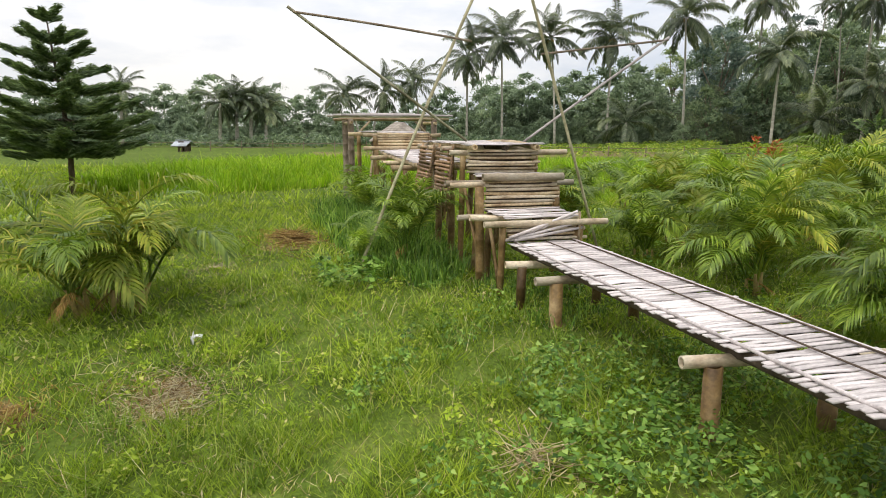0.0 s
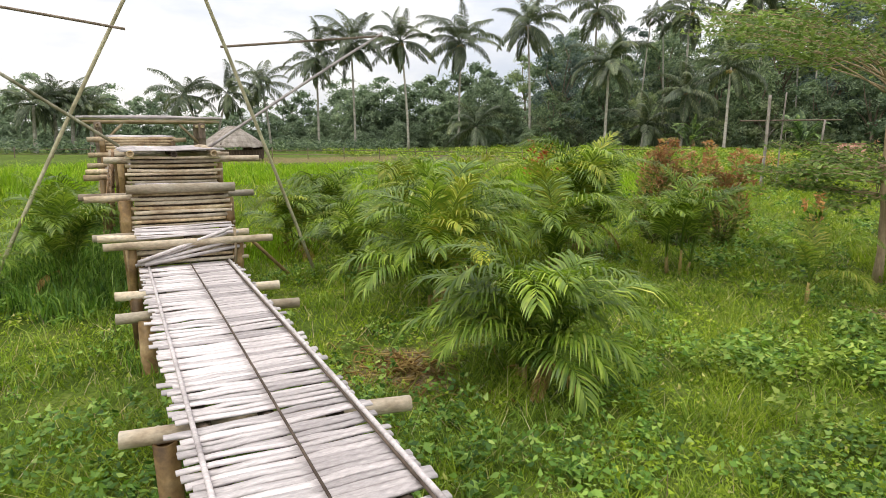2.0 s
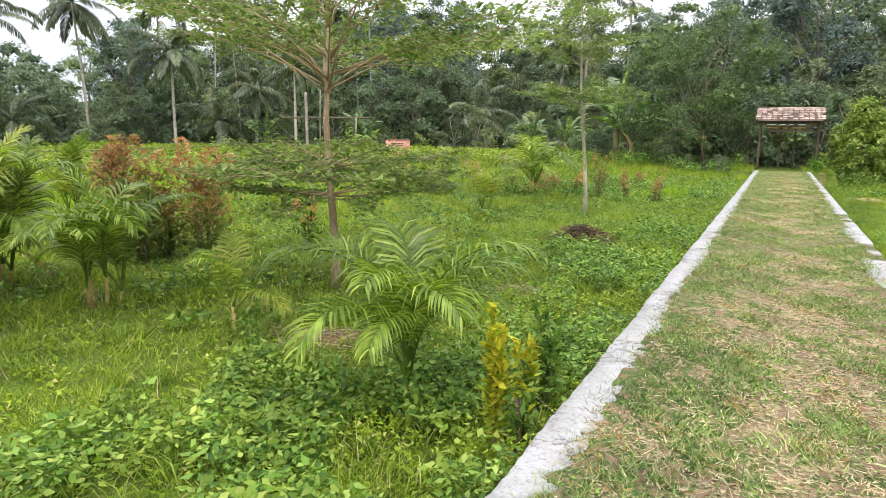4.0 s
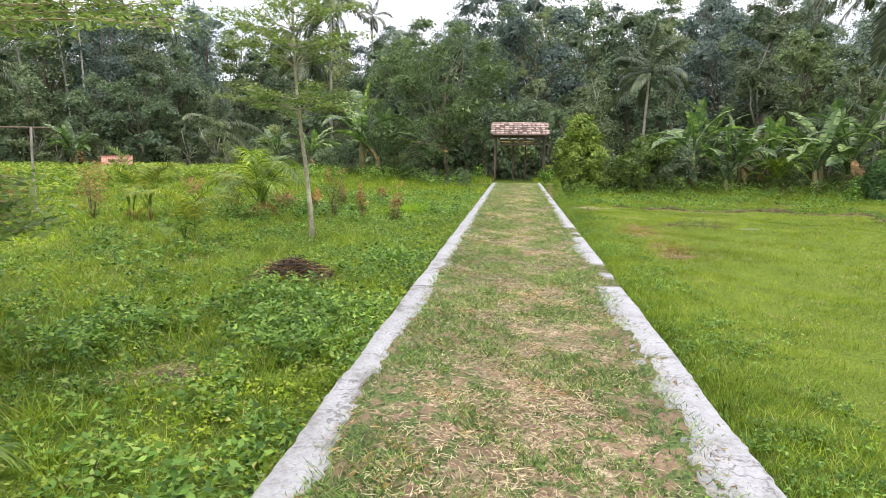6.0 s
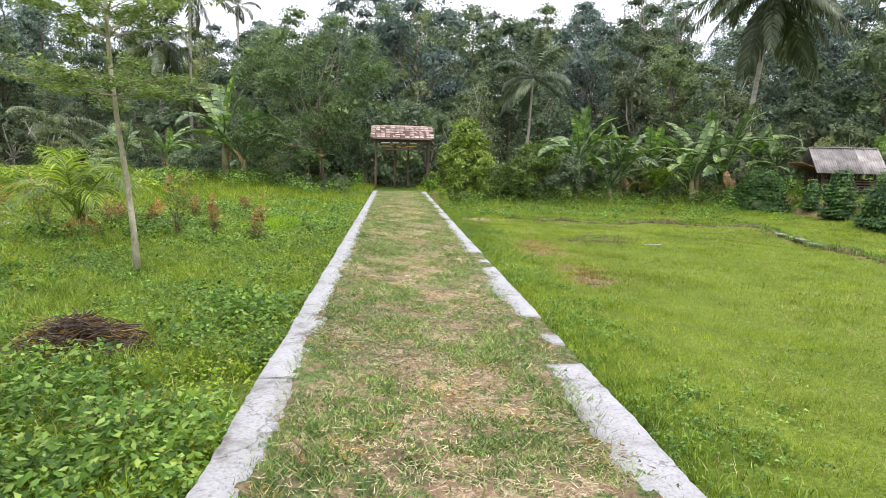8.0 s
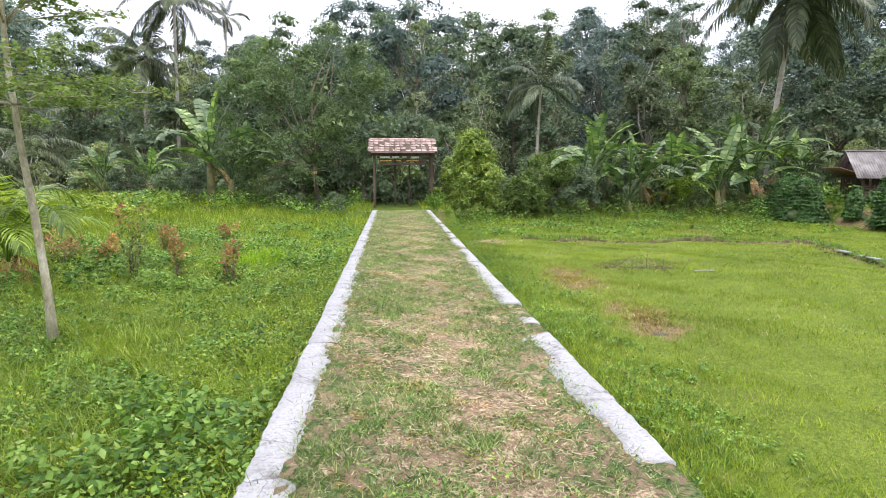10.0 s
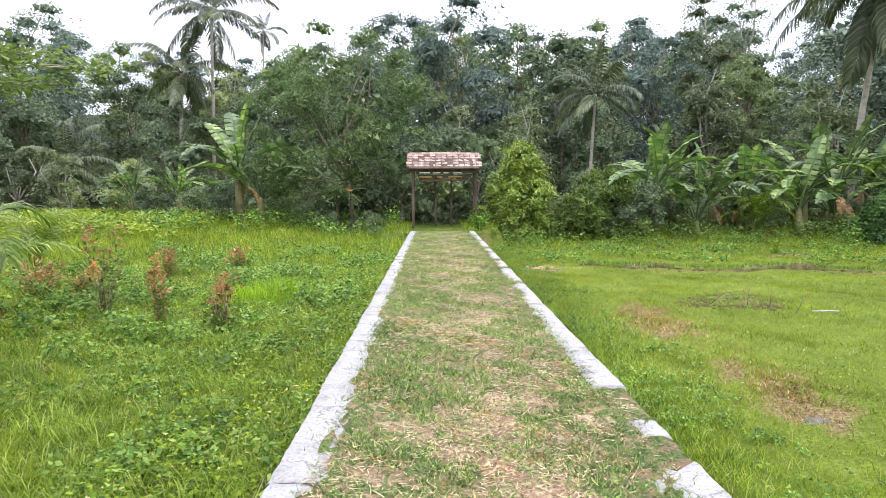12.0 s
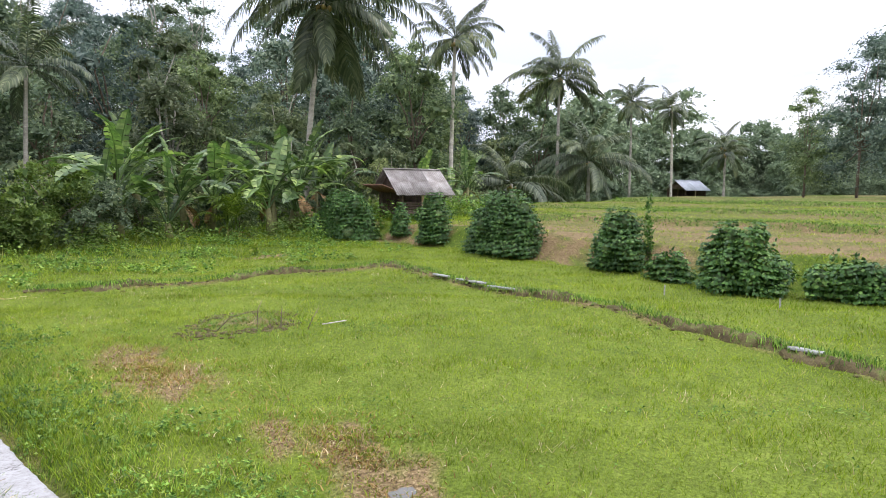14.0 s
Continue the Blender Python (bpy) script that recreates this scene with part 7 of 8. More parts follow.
# the rough earth bund, its clods and the pale concrete strips on it
g = Geo()
for (ax, ay), (bx_, by_) in zip(BUND[:-1], BUND[1:]):
    L = math.hypot(bx_ - ax, by_ - ay)
    n, m = int(L / 0.07) + 2, 9
    u, o = np.meshgrid(np.linspace(-0.1 / L, 1 + 0.1 / L, n), np.linspace(-1, 1, m), indexing="ij")
    run = u * L + ax * 3.1
    half = 0.21 + 0.05 * np.sin(run * 2.3) + 0.04 * np.sin(run * 7.1)
    side = o * half + 0.07 * np.sin(run * 1.1) + 0.05 * np.sin(run * 4.3)
    x, y = ax + (bx_ - ax) * u - (by_ - ay) / L * side, ay + (by_ - ay) * u + (bx_ - ax) / L * side
    high = 0.05 + 0.07 * np.sin(run * 1.7) * np.sin(run * 0.53 + 1) + 0.035 * np.sin(run * 5.3 + np.sin(run))
    z = land(x, y) - 0.05 + (high + 0.05) * (1 - np.abs(o) ** 3.5) + 0.022 * rng.normal(size=o.shape)
    v = np.stack([x + 0.02 * rng.normal(size=o.shape), y + 0.02 * rng.normal(size=o.shape), z], -1).reshape(-1, 3)
    i, j = np.meshgrid(np.arange(n - 1) * m, np.arange(m - 1), indexing="ij")
    i = (i + j).ravel()
    g.add(v, np.stack([i, i + m, i + m + 1, i + 1], -1))
    for k in range(int(L / 0.09)):
        u = rng.random()
        x, y = ax + (bx_ - ax) * u + rng.normal() * 0.17, ay + (by_ - ay) * u + rng.normal() * 0.17
        bm = bmesh.new()
        bmesh.ops.create_icosphere(bm, subdivisions=1, radius=rng.uniform(0.015, 0.05))
        c = np.array([v_.co[:] for v_ in bm.verts]) * (1.2, 1.2, 0.6) * rng.uniform(0.6, 1.4, (len(bm.verts), 1)) + (x, y, float(land(x, y)) + 0.01)
        g.add(c, np.array([[l.index for l in f_.verts] for f_ in bm.faces]))
        bm.free()
for k in range(330):
    a, q = rng.uniform(0, 6.28), 0.9 + 0.13 * rng.normal()
    x, y = 5.75 + 0.95 * q * np.cos(a) * (1 + 0.2 * np.sin(2 * a)), 27.25 + 0.8 * q * np.sin(a)
    bm = bmesh.new()
    bmesh.ops.create_icosphere(bm, subdivisions=1, radius=rng.uniform(0.015, 0.06))
    c = np.array([v_.co[:] for v_ in bm.verts]) * (1, 1, 0.5) * rng.uniform(0.75, 1.25, (len(bm.verts), 1)) + (x, y, float(land(x, y)))
    g.add(c, np.array([[l.index for l in f_.verts] for f_ in bm.faces]))
    bm.free()
tagged(new("bund", g.mesh("bund", M_CLOD)), "low rough earth bund and clods in the wet field", "bund", kind="stuff")
for x, y, turn, L in ((11.5, 27.2, 76, 1.0), (11.4, 26.2, 82, 0.85), (11.7, 28.3, 74, 0.6), (9.98, 20.0, 74, 0.45)):
    st = thing("concrete_strip", (x, y, float(land(x, y))), "pale broken concrete strip on the bund", "concrete strip")
    block("strip", st, (x, y, float(land(x, y)) + 0.085), (L, 0.18, 0.05), M_CONC, (6, 2, turn), 0.014)
# ---------------------------------------------------------------- grass, weeds and straw
rng = np.random.default_rng(77)


def clear_of(x, y, margin=0.0):
    """Where plants may stand: off the path, the puddle and bare soil."""
    ok = ~((x > KL - margin) & (x < KR + margin) & (y < PATH_END))
    ok &= (np.hypot((x - 3.72) / 0.42, (y - 21.15) / 0.4) > 1) | (rng.random(len(x)) < 0.6)
    return ok & (rng.random(len(x)) > 0.82 * soil_at(x, y))


def blades(name, x, y, z, h, w, lean, material, label, category="grass"):
    n = len(x)
    a, b = rng.uniform(0, 6.28, n), rng.uniform(0, 6.28, n)
    base = np.stack([x, y, z - 0.01], -1)
    s = np.stack([np.cos(a), np.sin(a), 0 * a], -1) * (w / 2)[:, None]
    k = (lean * rng.uniform(0.3, 1.0, n) * h)[:, None]
    d = np.stack([np.cos(b), np.sin(b), 0 * b], -1) * k
    tip = base + d + np.stack([0 * h, 0 * h, h], -1)
    v = np.stack([base - s, base + s, tip], 1).reshape(-1, 3)
    return tagged(new(name, Geo().add(v, np.arange(3 * n).reshape(-1, 3)).mesh(name, material)), label, category, kind="stuff")


def bent_blades(name, x, y, z, h, w, lean, material, label, category="grass"):
    n = len(x)
    a, b = rng.uniform(0, 6.28, n), rng.uniform(0, 6.28, n)
    base = np.stack([x, y, z - 0.01], -1)
    s = np.stack([np.cos(a), np.sin(a), 0 * a], -1) * (w / 2)[:, None]
    d = np.stack([np.cos(b), np.sin(b), 0 * b], -1) * (lean * rng.uniform(0.3, 1.0, n) * h)[:, None]
    up = np.stack([0 * h, 0 * h, h], -1)
    mid = base + d * 0.3 + up * 0.65
    tip = base + d + up * rng.uniform(0.75, 1.0, n)[:, None]
    v = np.stack([base - s, base + s, mid + s * 0.7, mid - s * 0.7, tip], 1).reshape(-1, 3)
    i = np.arange(n)[:, None] * 5
    return tagged(new(name, Geo().add(v, i + np.array([[0, 1, 2, 3]]), i + np.array([[3, 2, 4]])).mesh(name, material)), label, category, kind="stuff")


def scatter(x0, x1, y0, y1, density, patch=0.0, scale=1.0):
    n = int((x1 - x0) * (y1 - y0) * density)
    x, y = rng.uniform(x0, x1, n), rng.uniform(y0, y1, n)
    keep = clear_of(x, y)
    if patch:
        keep &= rng.random(n) < 1 - patch * smooth01(wave(x, y, scale, 3.0), 0.1, 0.9)
    return x[keep], y[keep]


MEADOW = "uneven green meadow grass with drier tufts"
for x0, x1, y0, y1, dens, h0, h1, w in ((-4.6, KL, -2.5, 31, 2000, 0.06, 0.17, 0.0075), (-9.2, -4.6, -5, 33, 950, 0.06, 0.16, 0.011), (-16, -9.2, -9, 40, 330, 0.1, 0.26, 0.019), (-34, -16, -22, 50, 55, 0.12, 0.32, 0.04)):
    x, y = scatter(x0, x1, y0, y1, dens)
    tuft = smooth01(wave(x, y, 0.55, 0.7) + 0.8 * wave(x, y, 0.21, 2.0), 0.1, 1.3)
    keep = rng.random(len(x)) < (0.35 - 0.25 * smooth01(x, -2.8, -1.8) * smooth01(y, 7, 9) * (1 - smooth01(y, 20, 23))) + 0.65 * smooth01(wave(x, y, 0.3, 4.0) + 0.6 * wave(x, y, 1.1, 3.0), -0.7, 0.5)
    x, y, tuft = x[keep], y[keep], tuft[keep]
    h = rng.uniform(h0, h1, len(x)) * (0.45 + 1.1 * tuft)
    blades("meadow_grass", x, y, land(x, y), h, w * rng.uniform(0.6, 1.6, len(x)), 1.4, M_GRASS, MEADOW)
# coarse tufts and dry stems standing in the meadow
for x0, x1, y0, y1, count, w in ((-5.0, KL, 5.5, 31, 1000, 0.01), (-5.0, KL, -2.5, 5.5, 260, 0.008), (-4.5, KL, 15.5, 25, 800, 0.009), (-12, -5.0, -6, 34, 1000, 0.014)):
    cx, cy = scatter(x0, x1, y0, y1, count / ((x1 - x0) * (y1 - y0)))
    idx = np.repeat(np.arange(len(cx)), 22)
    sp = rng.uniform(0.03, 0.09, len(cx))
    x, y = cx[idx] + rng.normal(size=len(idx)) * sp[idx], cy[idx] + rng.normal(size=len(idx)) * sp[idx]
    ok = (x < KL - 0.02) | (x > KR + 0.02)
    x, y = x[ok], y[ok]
    bent_blades("grass_tufts", x, y, land(x, y), (rng.uniform(0.1, 0.26, len(cx))[idx] * rng.uniform(0.6, 1.1, len(idx)))[ok], np.full(len(x), w), 1.5, M_COARSE, "coarse green grass tufts in the meadow")
x, y = scatter(-10, KL, -4, 32, 40)
blades("dry_stems", x, y, land(x, y), rng.uniform(0.08, 0.22, len(x)), np.full(len(x), 0.006), 1.6, M_STRAW, "dry pale grass stems in the meadow")
LAWN = "short bright wet grass of the level field"
for x0, x1, y0, y1, dens, h0, h1, w in ((1.9, 5.5, 7, 36, 1700, 0.025, 0.07, 0.007), (5.5, 11, 7, 37, 700, 0.03, 0.08, 0.012), (11, 18, 8, 42, 300, 0.04, 0.1, 0.02)):
    x, y = scatter(x0, x1, y0, y1, dens)
    h = rng.uniform(h0, h1, len(x)) * (0.7 + 0.6 * smooth01(wave(x, y, 0.8, 0.2), 0, 1))
    blades("lawn_grass", x, y, land(x, y), h, np.full(len(x), w), 0.9, M_LAWN, LAWN)
x, y = scatter(2.2, 12, 8, 36, 260)
patchy = smooth01(wave(x, y, 0.9, 6.0) + 0.7 * wave(x, y, 0.3, 1.0), 0.7, 1.5)
keep = rng.random(len(x)) < 0.06 + 0.94 * patchy
x, y = x[keep], y[keep]
blades("dry_lawn_grass", x, y, land(x, y), rng.uniform(0.03, 0.08, len(x)), np.full(len(x), 0.008), 1.5, M_STRAW, "thin dry stems in patches of the wet grass")
x, y = scatter(2.2, 12, 8, 36, 240)
keep = rng.random(len(x)) < 0.03 + smooth01(wave(x, y, 1.3, 2.0) + 0.8 * wave(x, y, 0.4, 3.0), 0.8, 1.7)
x, y = x[keep], y[keep]
d, s_ = random_frames(rng, len(x), 1.0)
v, f = tri_leaves(np.stack([x, y, land(x, y) + 0.02 + 0.05 * rng.random(len(x))], -1), d, s_, rng.uniform(0.03, 0.06, len(x)), rng.uniform(0.015, 0.03, len(x)))
tagged(new("lawn_weeds", Geo().add(v, f).mesh("lawn_weeds", M_WEED)), "darker small weeds in the wet grass", "weeds", kind="stuff")
cx, cy = scatter(2.0, 13, 7, 36, 2.6, 0.5)
idx = np.repeat(np.arange(len(cx)), 16)
x, y = cx[idx] + rng.normal(size=len(idx)) * 0.06, cy[idx] + rng.normal(size=len(idx)) * 0.06
bent_blades("lawn_tufts", x, y, land(x, y), rng.uniform(0.05, 0.14, len(x)), np.full(len(x), 0.008), 1.3, M_LAWN, "small tufts in the short wet grass")
n = 6500
seg = rng.integers(0, len(BUND) - 1, n)
u = rng.random(n)
ends = np.array(BUND)
x, y = (ends[seg] + (ends[seg + 1] - ends[seg]) * u[:, None] + rng.normal(size=(n, 2)) * 0.13).T
bent_blades("bund_grass", x, y, land(x, y) + 0.08, rng.uniform(0.04, 0.13, n), np.full(n, 0.014), 1.0, M_WEED, "darker grass along the low bund")
for xs, hgt in ((26.3, 0.3), (34.4, 0.35), (46.5, 0.5)):
    n = 9000
    y = rng.uniform(-6, 42, n)
    x = xs + rng.normal(size=n) * 0.3 + 0.25 * np.sin(y * 0.3)
    bent_blades("terrace_edge_grass", x, y, land(x, y), rng.uniform(0.04, hgt * 0.4, n), np.full(n, 0.035), 1.8, M_WEED, "dark grassy step between two terraces")
x, y = scatter(18, 46, -5, 44, 40)
blades("terrace_grass", x, y, land(x, y), rng.uniform(0.03, 0.1, len(x)), np.full(len(x), 0.03), 1.2, M_GRASS, "grass on the dry terraces")
x, y = scatter(KR, 3.8, 6, 38, 1500)
keep = rng.random(len(x)) > smooth01(x + 0.3 * wave(x, y, 0.6, 1.0), 1.9, 3.6)
x, y = x[keep], y[keep]
keep = rng.random(len(x)) > 0.75 * np.exp(-(((x - 1.84) / 0.2) ** 2))
x, y = x[keep], y[keep]
blades("verge_grass", x, y, land(x, y), rng.uniform(0.03, 0.13, len(x)), np.full(len(x), 0.008), 1.1, M_GRASS, "rough green verge between the path and the wet field")
cx, cy = scatter(KR + 0.02, 3.3, 6, 38, 52)
keep = rng.random(len(cx)) > smooth01(cx + 0.35 * wave(cx, cy, 0.6, 1.0), 2.1, 3.3)
cx, cy = cx[keep], cy[keep]
for mt, share, text in ((M_COARSE, 0, "coarse grass tufts on the verge"), (M_WEED, 1, "dark leafy tufts on the verge")):
    pick = np.flatnonzero(rng.integers(0, 2, len(cx)) == share)
    idx = np.repeat(pick, 13)
    x, y = cx[idx] + rng.normal(size=len(idx)) * 0.055, cy[idx] + rng.normal(size=len(idx)) * 0.055
    x = np.maximum(x, KR + 0.02)
    bent_blades("verge_tufts", x, y, land(x, y), rng.uniform(0.05, 0.17, len(x)) * np.interp(x, [1.5, 2.6, 3.3], [1.0, 0.75, 0.45]), np.full(len(x), 0.01), 1.4, mt, text)
x, y = scatter(1.2, 30, 35, 44, 170)
keep = ((y > PATH_END) | (x > KR)) & (rng.random(len(x)) < 0.3 + 0.7 * smooth01(wave(x, y, 0.7, 2.0) + 0.6 * wave(x, y, 2.2, 0.5), -0.6, 0.7))
blades("verge_grass", x[keep], y[keep], land(x[keep], y[keep]), rng.uniform(0.05, 0.28, keep.sum()) * (0.6 + 0.7 * smooth01(y[keep], 37, 41)), np.full(keep.sum(), 0.018), 1.0, M_GRASS, "longer rough grass before the banana plants")
weed_patches = ((1.5, 16, 33.5, 41, 14, 0.05, 0.3), (1.5, 26, 38, 43, 8, 0.15, 0.6))
x, y = scatter(-12, -0.9, 31, 44, 140)
blades("verge_grass", x, y, land(x, y), rng.uniform(0.1, 0.35, len(x)), np.full(len(x), 0.022), 0.7, M_GRASS, "longer rough grass before the wood")
# dead growth in the wet grass and the meadow
for cx, cy, rx, ry, n, mt, text in ((3.8, 22.2, 0.62, 1.15, 2600, M_RUST, "rusty dead growth in the wet grass"), (3.8, 22.3, 0.7, 1.2, 600, M_STRAW, "pale dry stems among the dead growth"), (3.75, 26.0, 0.8, 1.7, 4600, M_RUST, "rusty dead growth in the wet grass"),
                                    (3.7, 26.0, 0.9, 1.8, 800, M_STRAW, "pale dry stems among the dead growth"), (2.2, 30.5, 0.7, 1.6, 1100, M_RUST, "brown dead stems on the verge"), (5.75, 27.2, 1.15, 1.0, 3200, M_WEED, "dark weeds on the low mound"), (5.75, 27.2, 0.9, 0.8, 250, M_RUST, "brown stems on the low mound"), (-4.8, -0.7, 0.75, 0.5, 2200, M_STRAW, "matted pale dry grass in the meadow"), (-4.6, -1.7, 0.6, 0.45, 1100, M_RUST, "matted brown dry grass in the meadow"), (-10.75, 0.5, 0.9, 0.6, 1200, M_RUST, "matted brown dry grass in the meadow"), (-9.0, -0.6, 1.4, 0.9, 1500, M_STRAW, "matted pale dry grass in the meadow"), (-2.9, -0.1, 0.7, 0.5, 900, M_STRAW, "matted pale dry grass in the meadow"), (3.9, 22.2, 0.9, 1.3, 3200, M_LAWN, "green blades among the dead growth"), (3.75, 26.0, 0.9, 1.7, 3600, M_LAWN, "green blades among the dead growth")):
    a, q = rng.uniform(0, 6.28, n), np.abs(rng.normal(size=n)) * 0.72
    x, y = cx + rx * q * np.cos(a), cy + ry * q * np.sin(a)
    keep = (rng.random(n) < 0.25 + 0.75 * smooth01(wave(x, y, 0.16, 1.0) + 0.7 * wave(x, y, 0.4, 2.0), -0.3, 0.6)) & ((x > KR + 0.1) | (x < KL - 0.1))
    x, y = x[keep], y[keep]
    bent_blades("dead_growth", x, y, land(x, y), rng.uniform(0.015, 0.075, len(x)), rng.uniform(0.006, 0.014, len(x)), 2.2, mt, text)
# tall stands
TALL = "stand of tall green grass"
for cx, cy, rx, ry, n, h0, h1, w in ((-8.7, 2.0, 1.3, 0.8, 2600, 0.25, 0.7, 0.018), (-10.4, 2.0, 1.6, 0.9, 2200, 0.3, 0.8, 0.02), (-12.8, 2.0, 1.6, 1.0, 2000, 0.4, 0.95, 0.022), (-22.5, -1.2, 3.0, 4.6, 9000, 0.5, 1.05, 0.03), (-31, 4.0, 8, 8, 9000, 0.3, 0.7, 0.045), (-6.3, 2.9, 1.2, 0.6, 900, 0.12, 0.35, 0.012),
                                    (-3.0, 26.1, 0.9, 0.8, 2200, 0.2, 0.5, 0.012), (-26, 16.0, 9, 9, 14000, 0.3, 0.75, 0.04), (-16.5, 14.0, 4, 6, 5000, 0.2, 0.5, 0.025), (-10.2, 4.6, 0.9, 0.8, 700, 0.3, 0.6, 0.02)):
    a, q = rng.uniform(0, 6.28, n), np.sqrt(rng.random(n))
    x, y = cx + rx * q * np.cos(a), cy + ry * q * np.sin(a)
    ok = clear_of(x, y)
    x, y, q = x[ok], y[ok], q[ok]
    bent_blades("tall_grass", x, y, land(x, y), rng.uniform(h0, h1, len(x)) * (1.1 - 0.5 * q**2) * (0.55 + 0.6 * smooth01(wave(x, y, 0.7, 1.0) + 0.6 * wave(x, y, 0.25, 2.0), -0.6, 0.9)), np.full(len(x), w), 0.9, M_WEED if -14 < cx < -6 and cy < 3 else M_TALL, TALL, "tall grass")


def weeds(name, x, y, h, leaf, per, material, label):
    """Leafy weeds: several broad leaves round each stem."""
    n = len(x)
    z = land(x, y)
    idx = np.repeat(np.arange(n), per)
    m = len(idx)
    u = np.sqrt(rng.random(m))
    a = rng.uniform(0, 6.28, m)
    rad = h[idx] * 0.45 * rng.random(m) + 0.02
    c = np.stack([x[idx] + rad * np.cos(a), y[idx] + rad * np.sin(a), z[idx] + 0.02 + h[idx] * u], -1)
    d = unit(np.stack([np.cos(a), np.sin(a), rng.uniform(-0.6, 0.4, m)], -1) + 0.35 * rng.normal(size=(m, 3)))
    s_ = unit(np.cross(np.array([0, 0, 1.0]) + 0.45 * rng.normal(size=(m, 3)), d))
    L = leaf * rng.uniform(0.45, 1.3, m)
    v, f = leaves(c, d, s_, L, L * 0.56) if leaf > 0.05 else tri_leaves(c, d, s_, L * 1.2, L * 0.75)
    return tagged(new(name, Geo().add(v, f).mesh(name, material)), label, "weeds", kind="stuff")


def weed_patch(x0, x1, y0, y1, density, h0, h1, leaf, per, cut=0.0, material=None, scale=0.7, k=5.0, label="low broad-leaved green weeds along the path"):
    x, y = scatter(x0, x1, y0, y1, density)
    keep = wave(x, y, scale, k) > cut
    x, y = x[keep], y[keep]
    weeds("weeds", x, y, rng.uniform(h0, h1, len(x)), leaf, per, material or M_WEED, label)


weed_patch(-2.2, KL, 5, 16.5, 95, 0.06, 0.26, 0.055, 13, -0.3)
weed_patch(-2.2, KL, 16.5, 22, 45, 0.06, 0.24, 0.055, 12, -0.1)
weed_patch(-2.2, KL, 22, 33, 60, 0.05, 0.24, 0.06, 10, -0.3)
weed_patch(-2.2, KL, 5, 33, 60, 0.05, 0.2, 0.035, 14, -1.0, M_GRASS, 0.5, 1.0, "small-leaved creeping plants in the grass")
weed_patch(-4.5, -2.0, 4, 30, 60, 0.04, 0.16, 0.045, 11, 0.1)
weed_patch(-3.6, -1.1, 6.4, 9.0, 70, 0.1, 0.32, 0.066, 14, -0.2)
weed_patch(-3.6, -1.1, 6.4, 9.0, 60, 0.1, 0.3, 0.06, 14, -0.5, M_COARSE, label="bright leafy weeds near the path")
weed_patch(-4.4, -2.2, 13.2, 16.0, 45, 0.08, 0.28, 0.07, 12, 0.1)
weed_patch(-2.4, -1.0, 16.5, 18.2, 45, 0.2, 0.38, 0.075, 16, -0.2)
weed_patch(-8.5, -1.0, 0.5, 6.4, 45, 0.04, 0.16, 0.045, 11, 0.3, label="low broad-leaved weeds round the bridge")
weed_patch(-4.4, -0.9, 1.6, 4.6, 70, 0.06, 0.24, 0.055, 12, -0.7, label="dark leafy weeds under the bridge")
weed_patch(-9.5, KL, -3, 33, 45, 0.03, 0.1, 0.04, 9, -0.3, M_GRASS, 0.8, 2.0, "small-leaved creeping plants in the grass")
weed_patch(-2.6, KL - 0.05, 8.5, 17, 70, 0.14, 0.4, 0.062, 17, 0.45, scale=0.9, k=1.7, label="leafy mounds of weeds along the path")
weed_patch(-4.2, -1.8, 12.4, 15.2, 45, 0.12, 0.36, 0.075, 14, 0.3, scale=0.8, k=0.4, label="leafy mounds of weeds in the meadow")
weed_patch(-8.4, -7.2, 0.7, 1.5, 40, 0.15, 0.3, 0.1, 10, -1.0, label="leafy weeds at the pole's foot")
weed_patch(-8.5, -1.2, 23, 35, 34, 0.15, 0.42, 0.085, 13, 0.35, scale=1.0, k=0.9, label="dark leafy mounds of weeds in the meadow")
weed_patch(-8.5, KL, 18, 33, 40, 0.06, 0.2, 0.06, 11, 0.2, scale=0.6, k=3.3, label="scattered broad-leaved weeds in the meadow")
weed_patch(-9, -2.4, 10, 34, 24, 0.05, 0.2, 0.055, 11, 0.1, scale=1.2, k=2.2, label="scattered broad-leaved weeds in the meadow")
weed_patch(-14, -4.5, 6, 34, 6, 0.1, 0.3, 0.1, 10, 0.2, scale=1.5, label="scattered broad-leaved weeds in the meadow")
weed_patch(1.5, 3.1, 7, 36, 85, 0.02, 0.09, 0.034, 12, -0.1, label="low weeds along the verge")
weed_patch(1.9, 3.6, 7, 36, 26, 0.03, 0.1, 0.04, 11, 0.5, scale=0.9, label="low weeds along the verge")
for x0, x1, y0, y1, dens, h0, h1 in weed_patches:
    weed_patch(x0, x1, y0, y1, dens, h0, h1, 0.09, 14, 0.1, scale=1.1, label="mixed low weeds at the field end")
weed_patch(-46, -9, 37, 51, 9, 0.3, 0.6, 0.2, 9, -0.7, M_CROP, 2.0, label="pale green crop plants on the rise")
weed_patch(-36, -17, 24, 44, 6, 0.3, 0.55, 0.22, 8, -0.4, M_CROP, 2.5, label="pale yellow-green crop plants")
weed_patch(1.9, 30, 39.5, 45, 12, 0.2, 0.9, 0.13, 16, 0.1, scale=1.6, label="leafy growth before the banana plants", material=M_CREEPER)
weed_patch(-12, -1.4, 39, 47, 12, 0.2, 0.9, 0.13, 16, 0.0, scale=1.6, label="leafy growth before the wood")
weed_patch(16, 30, 38, 46, 6, 0.3, 1.0, 0.2, 11, -0.3, label="leafy growth round the hut")
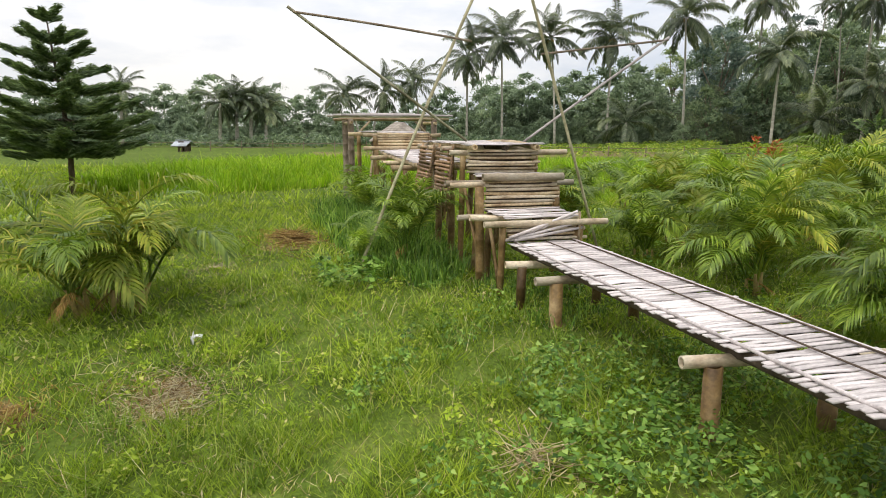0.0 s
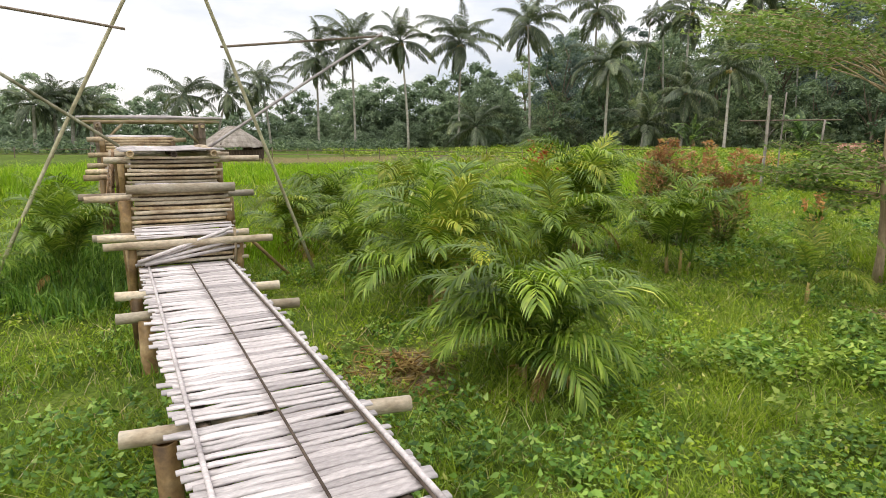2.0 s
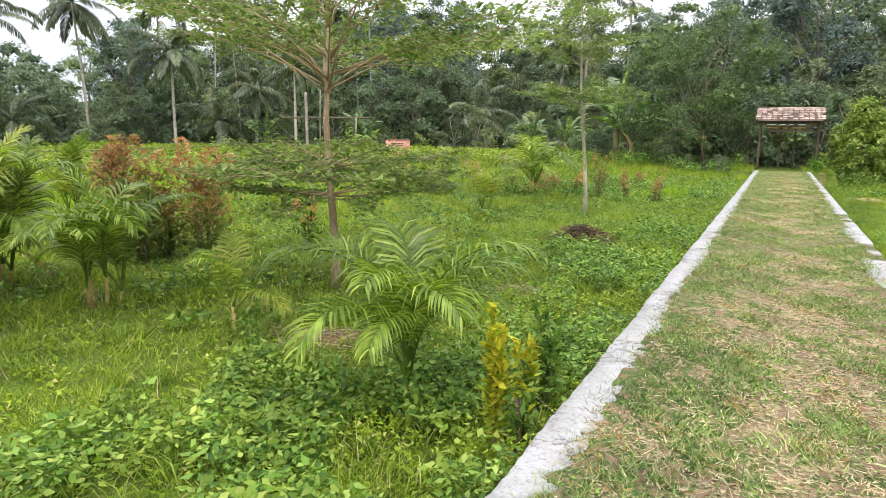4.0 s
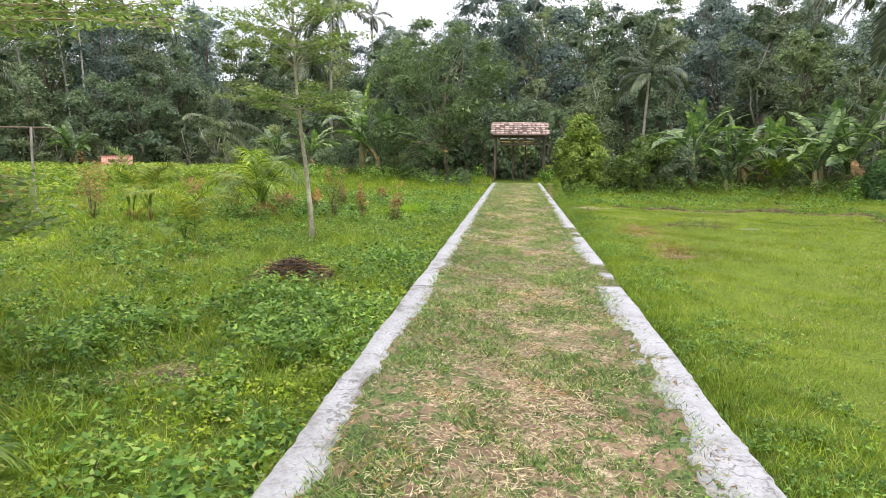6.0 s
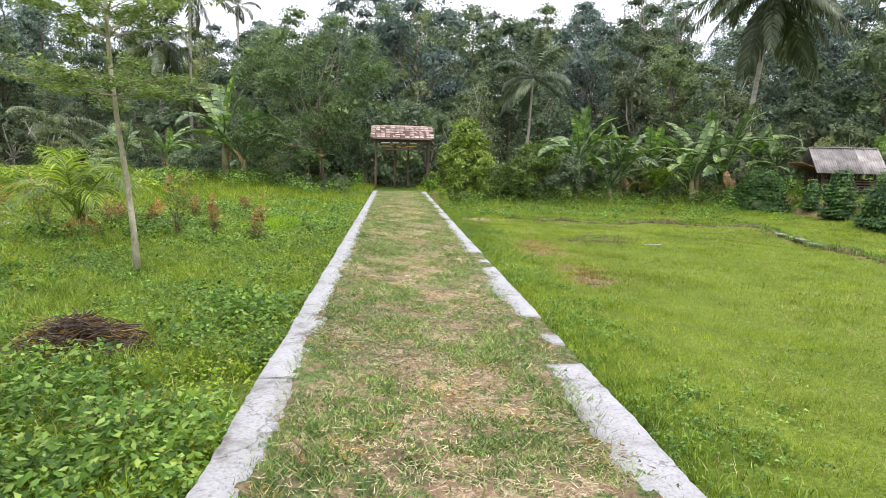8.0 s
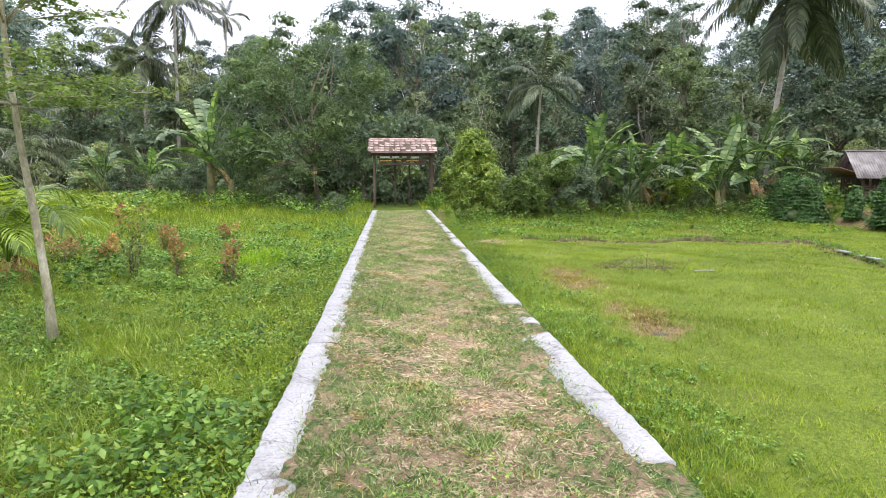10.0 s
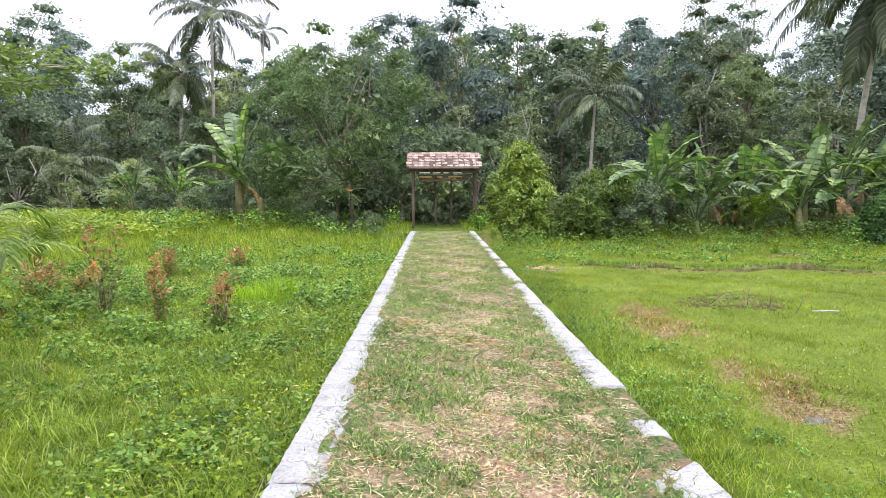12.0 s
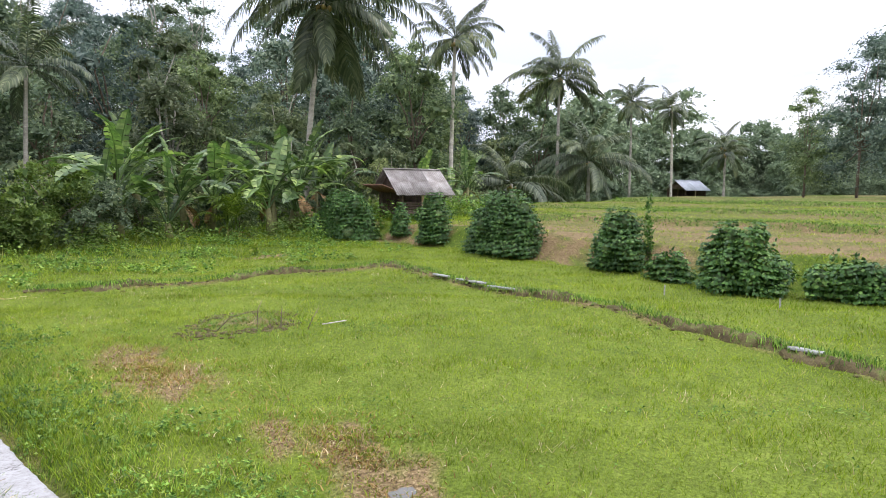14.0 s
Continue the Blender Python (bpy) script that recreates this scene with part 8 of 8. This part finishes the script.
weed_patch(-60, -40, 20, 46, 3.0, 0.2, 0.6, 0.22, 12, -0.3, M_CROP, scale=4.0, label="thicket at the far field edge")
weed_patch(-74, -62, -40, 30, 1.6, 0.4, 1.4, 0.35, 12, -0.6, M_FOREST, scale=5.0, label="thicket at the far field edge")

# path: grass patches, clippings and creeping blades over the kerbs
n = 90000
x, y = rng.uniform(KL + 0.16, KR - 0.14, n), rng.uniform(3, PATH_END + 0.5, n)
blades("path_grass", x, y, np.full(len(x), -0.01), rng.uniform(0.01, 0.035, len(x)), rng.uniform(0.004, 0.009, len(x)), 1.6, M_PATHGRASS, "low trodden grass on the path")
m = 9000
cx, cy = rng.uniform(KL + 0.2, KR - 0.16, m), rng.uniform(3, PATH_END, m)
mid = np.exp(-(((cx - 0.42) / 0.38) ** 2))
keep = rng.random(m) < smooth01(wave(cx, cy, 0.3, 1.4) + 0.7 * wave(cx, cy, 0.75, 2.0) - 0.85 * mid + 1.0, 0.1, 0.8)
cx, cy = cx[keep], cy[keep]
near = cy < 26
idx = np.concatenate([np.repeat(np.flatnonzero(near), 28), np.repeat(np.flatnonzero(~near), 14)])
sp = rng.uniform(0.02, 0.055, len(cx))
x, y = cx[idx] + rng.normal(size=len(idx)) * sp[idx], cy[idx] + rng.normal(size=len(idx)) * sp[idx]
blades("path_grass", x, y, np.full(len(x), -0.005), rng.uniform(0.015, 0.06, len(x)), rng.uniform(0.006, 0.013, len(x)), 1.5, M_PATHGRASS, "clumps of low grass in the path")
n = 125000
x, y = rng.uniform(KL + 0.16, KR - 0.12, n), 4 + (PATH_END - 4) * rng.random(n) ** 1.25
keep = rng.random(n) < 0.3 + 0.7 * smooth01(-wave(x, y, 0.3, 1.4) - 0.7 * wave(x, y, 0.75, 2.0) + 0.85 * np.exp(-(((x - 0.42) / 0.38) ** 2)), -0.3, 0.7)
x, y = x[keep], y[keep]
n = len(x)
a = rng.uniform(0, np.pi, n)
L = rng.uniform(0.02, 0.075, n) * np.where(rng.random(n) < 0.06, 1.8, 1.0)
c = np.stack([x, y, 0.004 + 0.012 * rng.random(n)], -1)
d = np.stack([np.cos(a), np.sin(a), 0.12 * rng.normal(size=n)], -1)
s_ = unit(np.cross(d, np.array([0, 0, 1.0]) + 0.5 * rng.normal(size=(n, 3))))
v, f = tri_leaves(c, d, s_, L * 1.2, rng.uniform(0.0035, 0.007, n))
tagged(new("straw", Geo().add(v, f).mesh("straw", M_STRAW)), "dry pale clippings strewn over the path", "straw", kind="stuff")
n = 60000
x, y = rng.uniform(KL + 0.2, KR - 0.18, n), rng.uniform(4, PATH_END, n)
keep = rng.random(n) < smooth01(wave(x, y, 0.11, 2.4) + 0.8 * wave(x, y, 0.33, 0.4) + 0.5 * wave(x, y, 1.1, 1.0), 0.1, 1.0)
x, y = x[keep], y[keep]
d, s_ = random_frames(rng, len(x), 1.0)
v, f = tri_leaves(np.stack([x, y, 0.008 + 0.03 * rng.random(len(x))], -1), d, s_, rng.uniform(0.015, 0.04, len(x)), rng.uniform(0.01, 0.02, len(x)))
tagged(new("path_weeds", Geo().add(v, f).mesh("path_weeds", M_WEED)), "tiny creeping weeds in the trodden path", "weeds", kind="stuff")
n = 21000
side = rng.random(n) < 0.5
y = rng.uniform(4, PATH_END, n)
x = np.where(side, KL + 0.27 + rng.normal(size=n) * 0.055 * (1 + smooth01(wave(y, y, 0.5), 0, 1)), KR - 0.29 + rng.normal(size=n) * 0.06)
blades("edge_grass", x, y, np.full(n, 0.0), rng.uniform(0.02, 0.07, n), np.full(n, 0.007), 1.6, M_PATHGRASS, "grass creeping over the concrete edges")
n = 5000
y = rng.uniform(8, PATH_END, n)
x = rng.uniform(KR - 0.2, KR + 0.05, n)
gap = np.ones(n, bool)
for y0, y1, w in SLABS:
    gap &= ~((y > y0) & (y < y1))
x, y = x[gap], y[gap]
blades("edge_grass", x, y, np.full(len(x), -0.03), rng.uniform(0.03, 0.08, len(x)), np.full(len(x), 0.008), 1.5, M_PATHGRASS, "grass in the gaps of the broken concrete edge")
n = 45000
x, y = rng.uniform(KL + 0.2, KR - 0.12, n), rng.uniform(4, 32, n)
keep = rng.random(n) < smooth01(wave(x, y, 0.19, 0.7) + 0.7 * wave(x, y, 0.5, 3.1), 0.3, 1.1)
x, y = x[keep], y[keep]
a = rng.uniform(0, np.pi, len(x))
d = np.stack([np.cos(a), np.sin(a), 0.25 * rng.normal(size=len(x))], -1)
s_ = unit(np.cross(d, np.array([0, 0, 1.0]) + 0.6 * rng.normal(size=(len(x), 3))))
v, f = tri_leaves(np.stack([x, y, 0.008 + 0.015 * rng.random(len(x))], -1), d, s_, rng.uniform(0.03, 0.08, len(x)), rng.uniform(0.005, 0.011, len(x)))
tagged(new("dead_clippings", Geo().add(v, f).mesh("dead_clippings", M_RUST)), "rust-brown dead clippings in patches on the path", "clippings", kind="stuff")
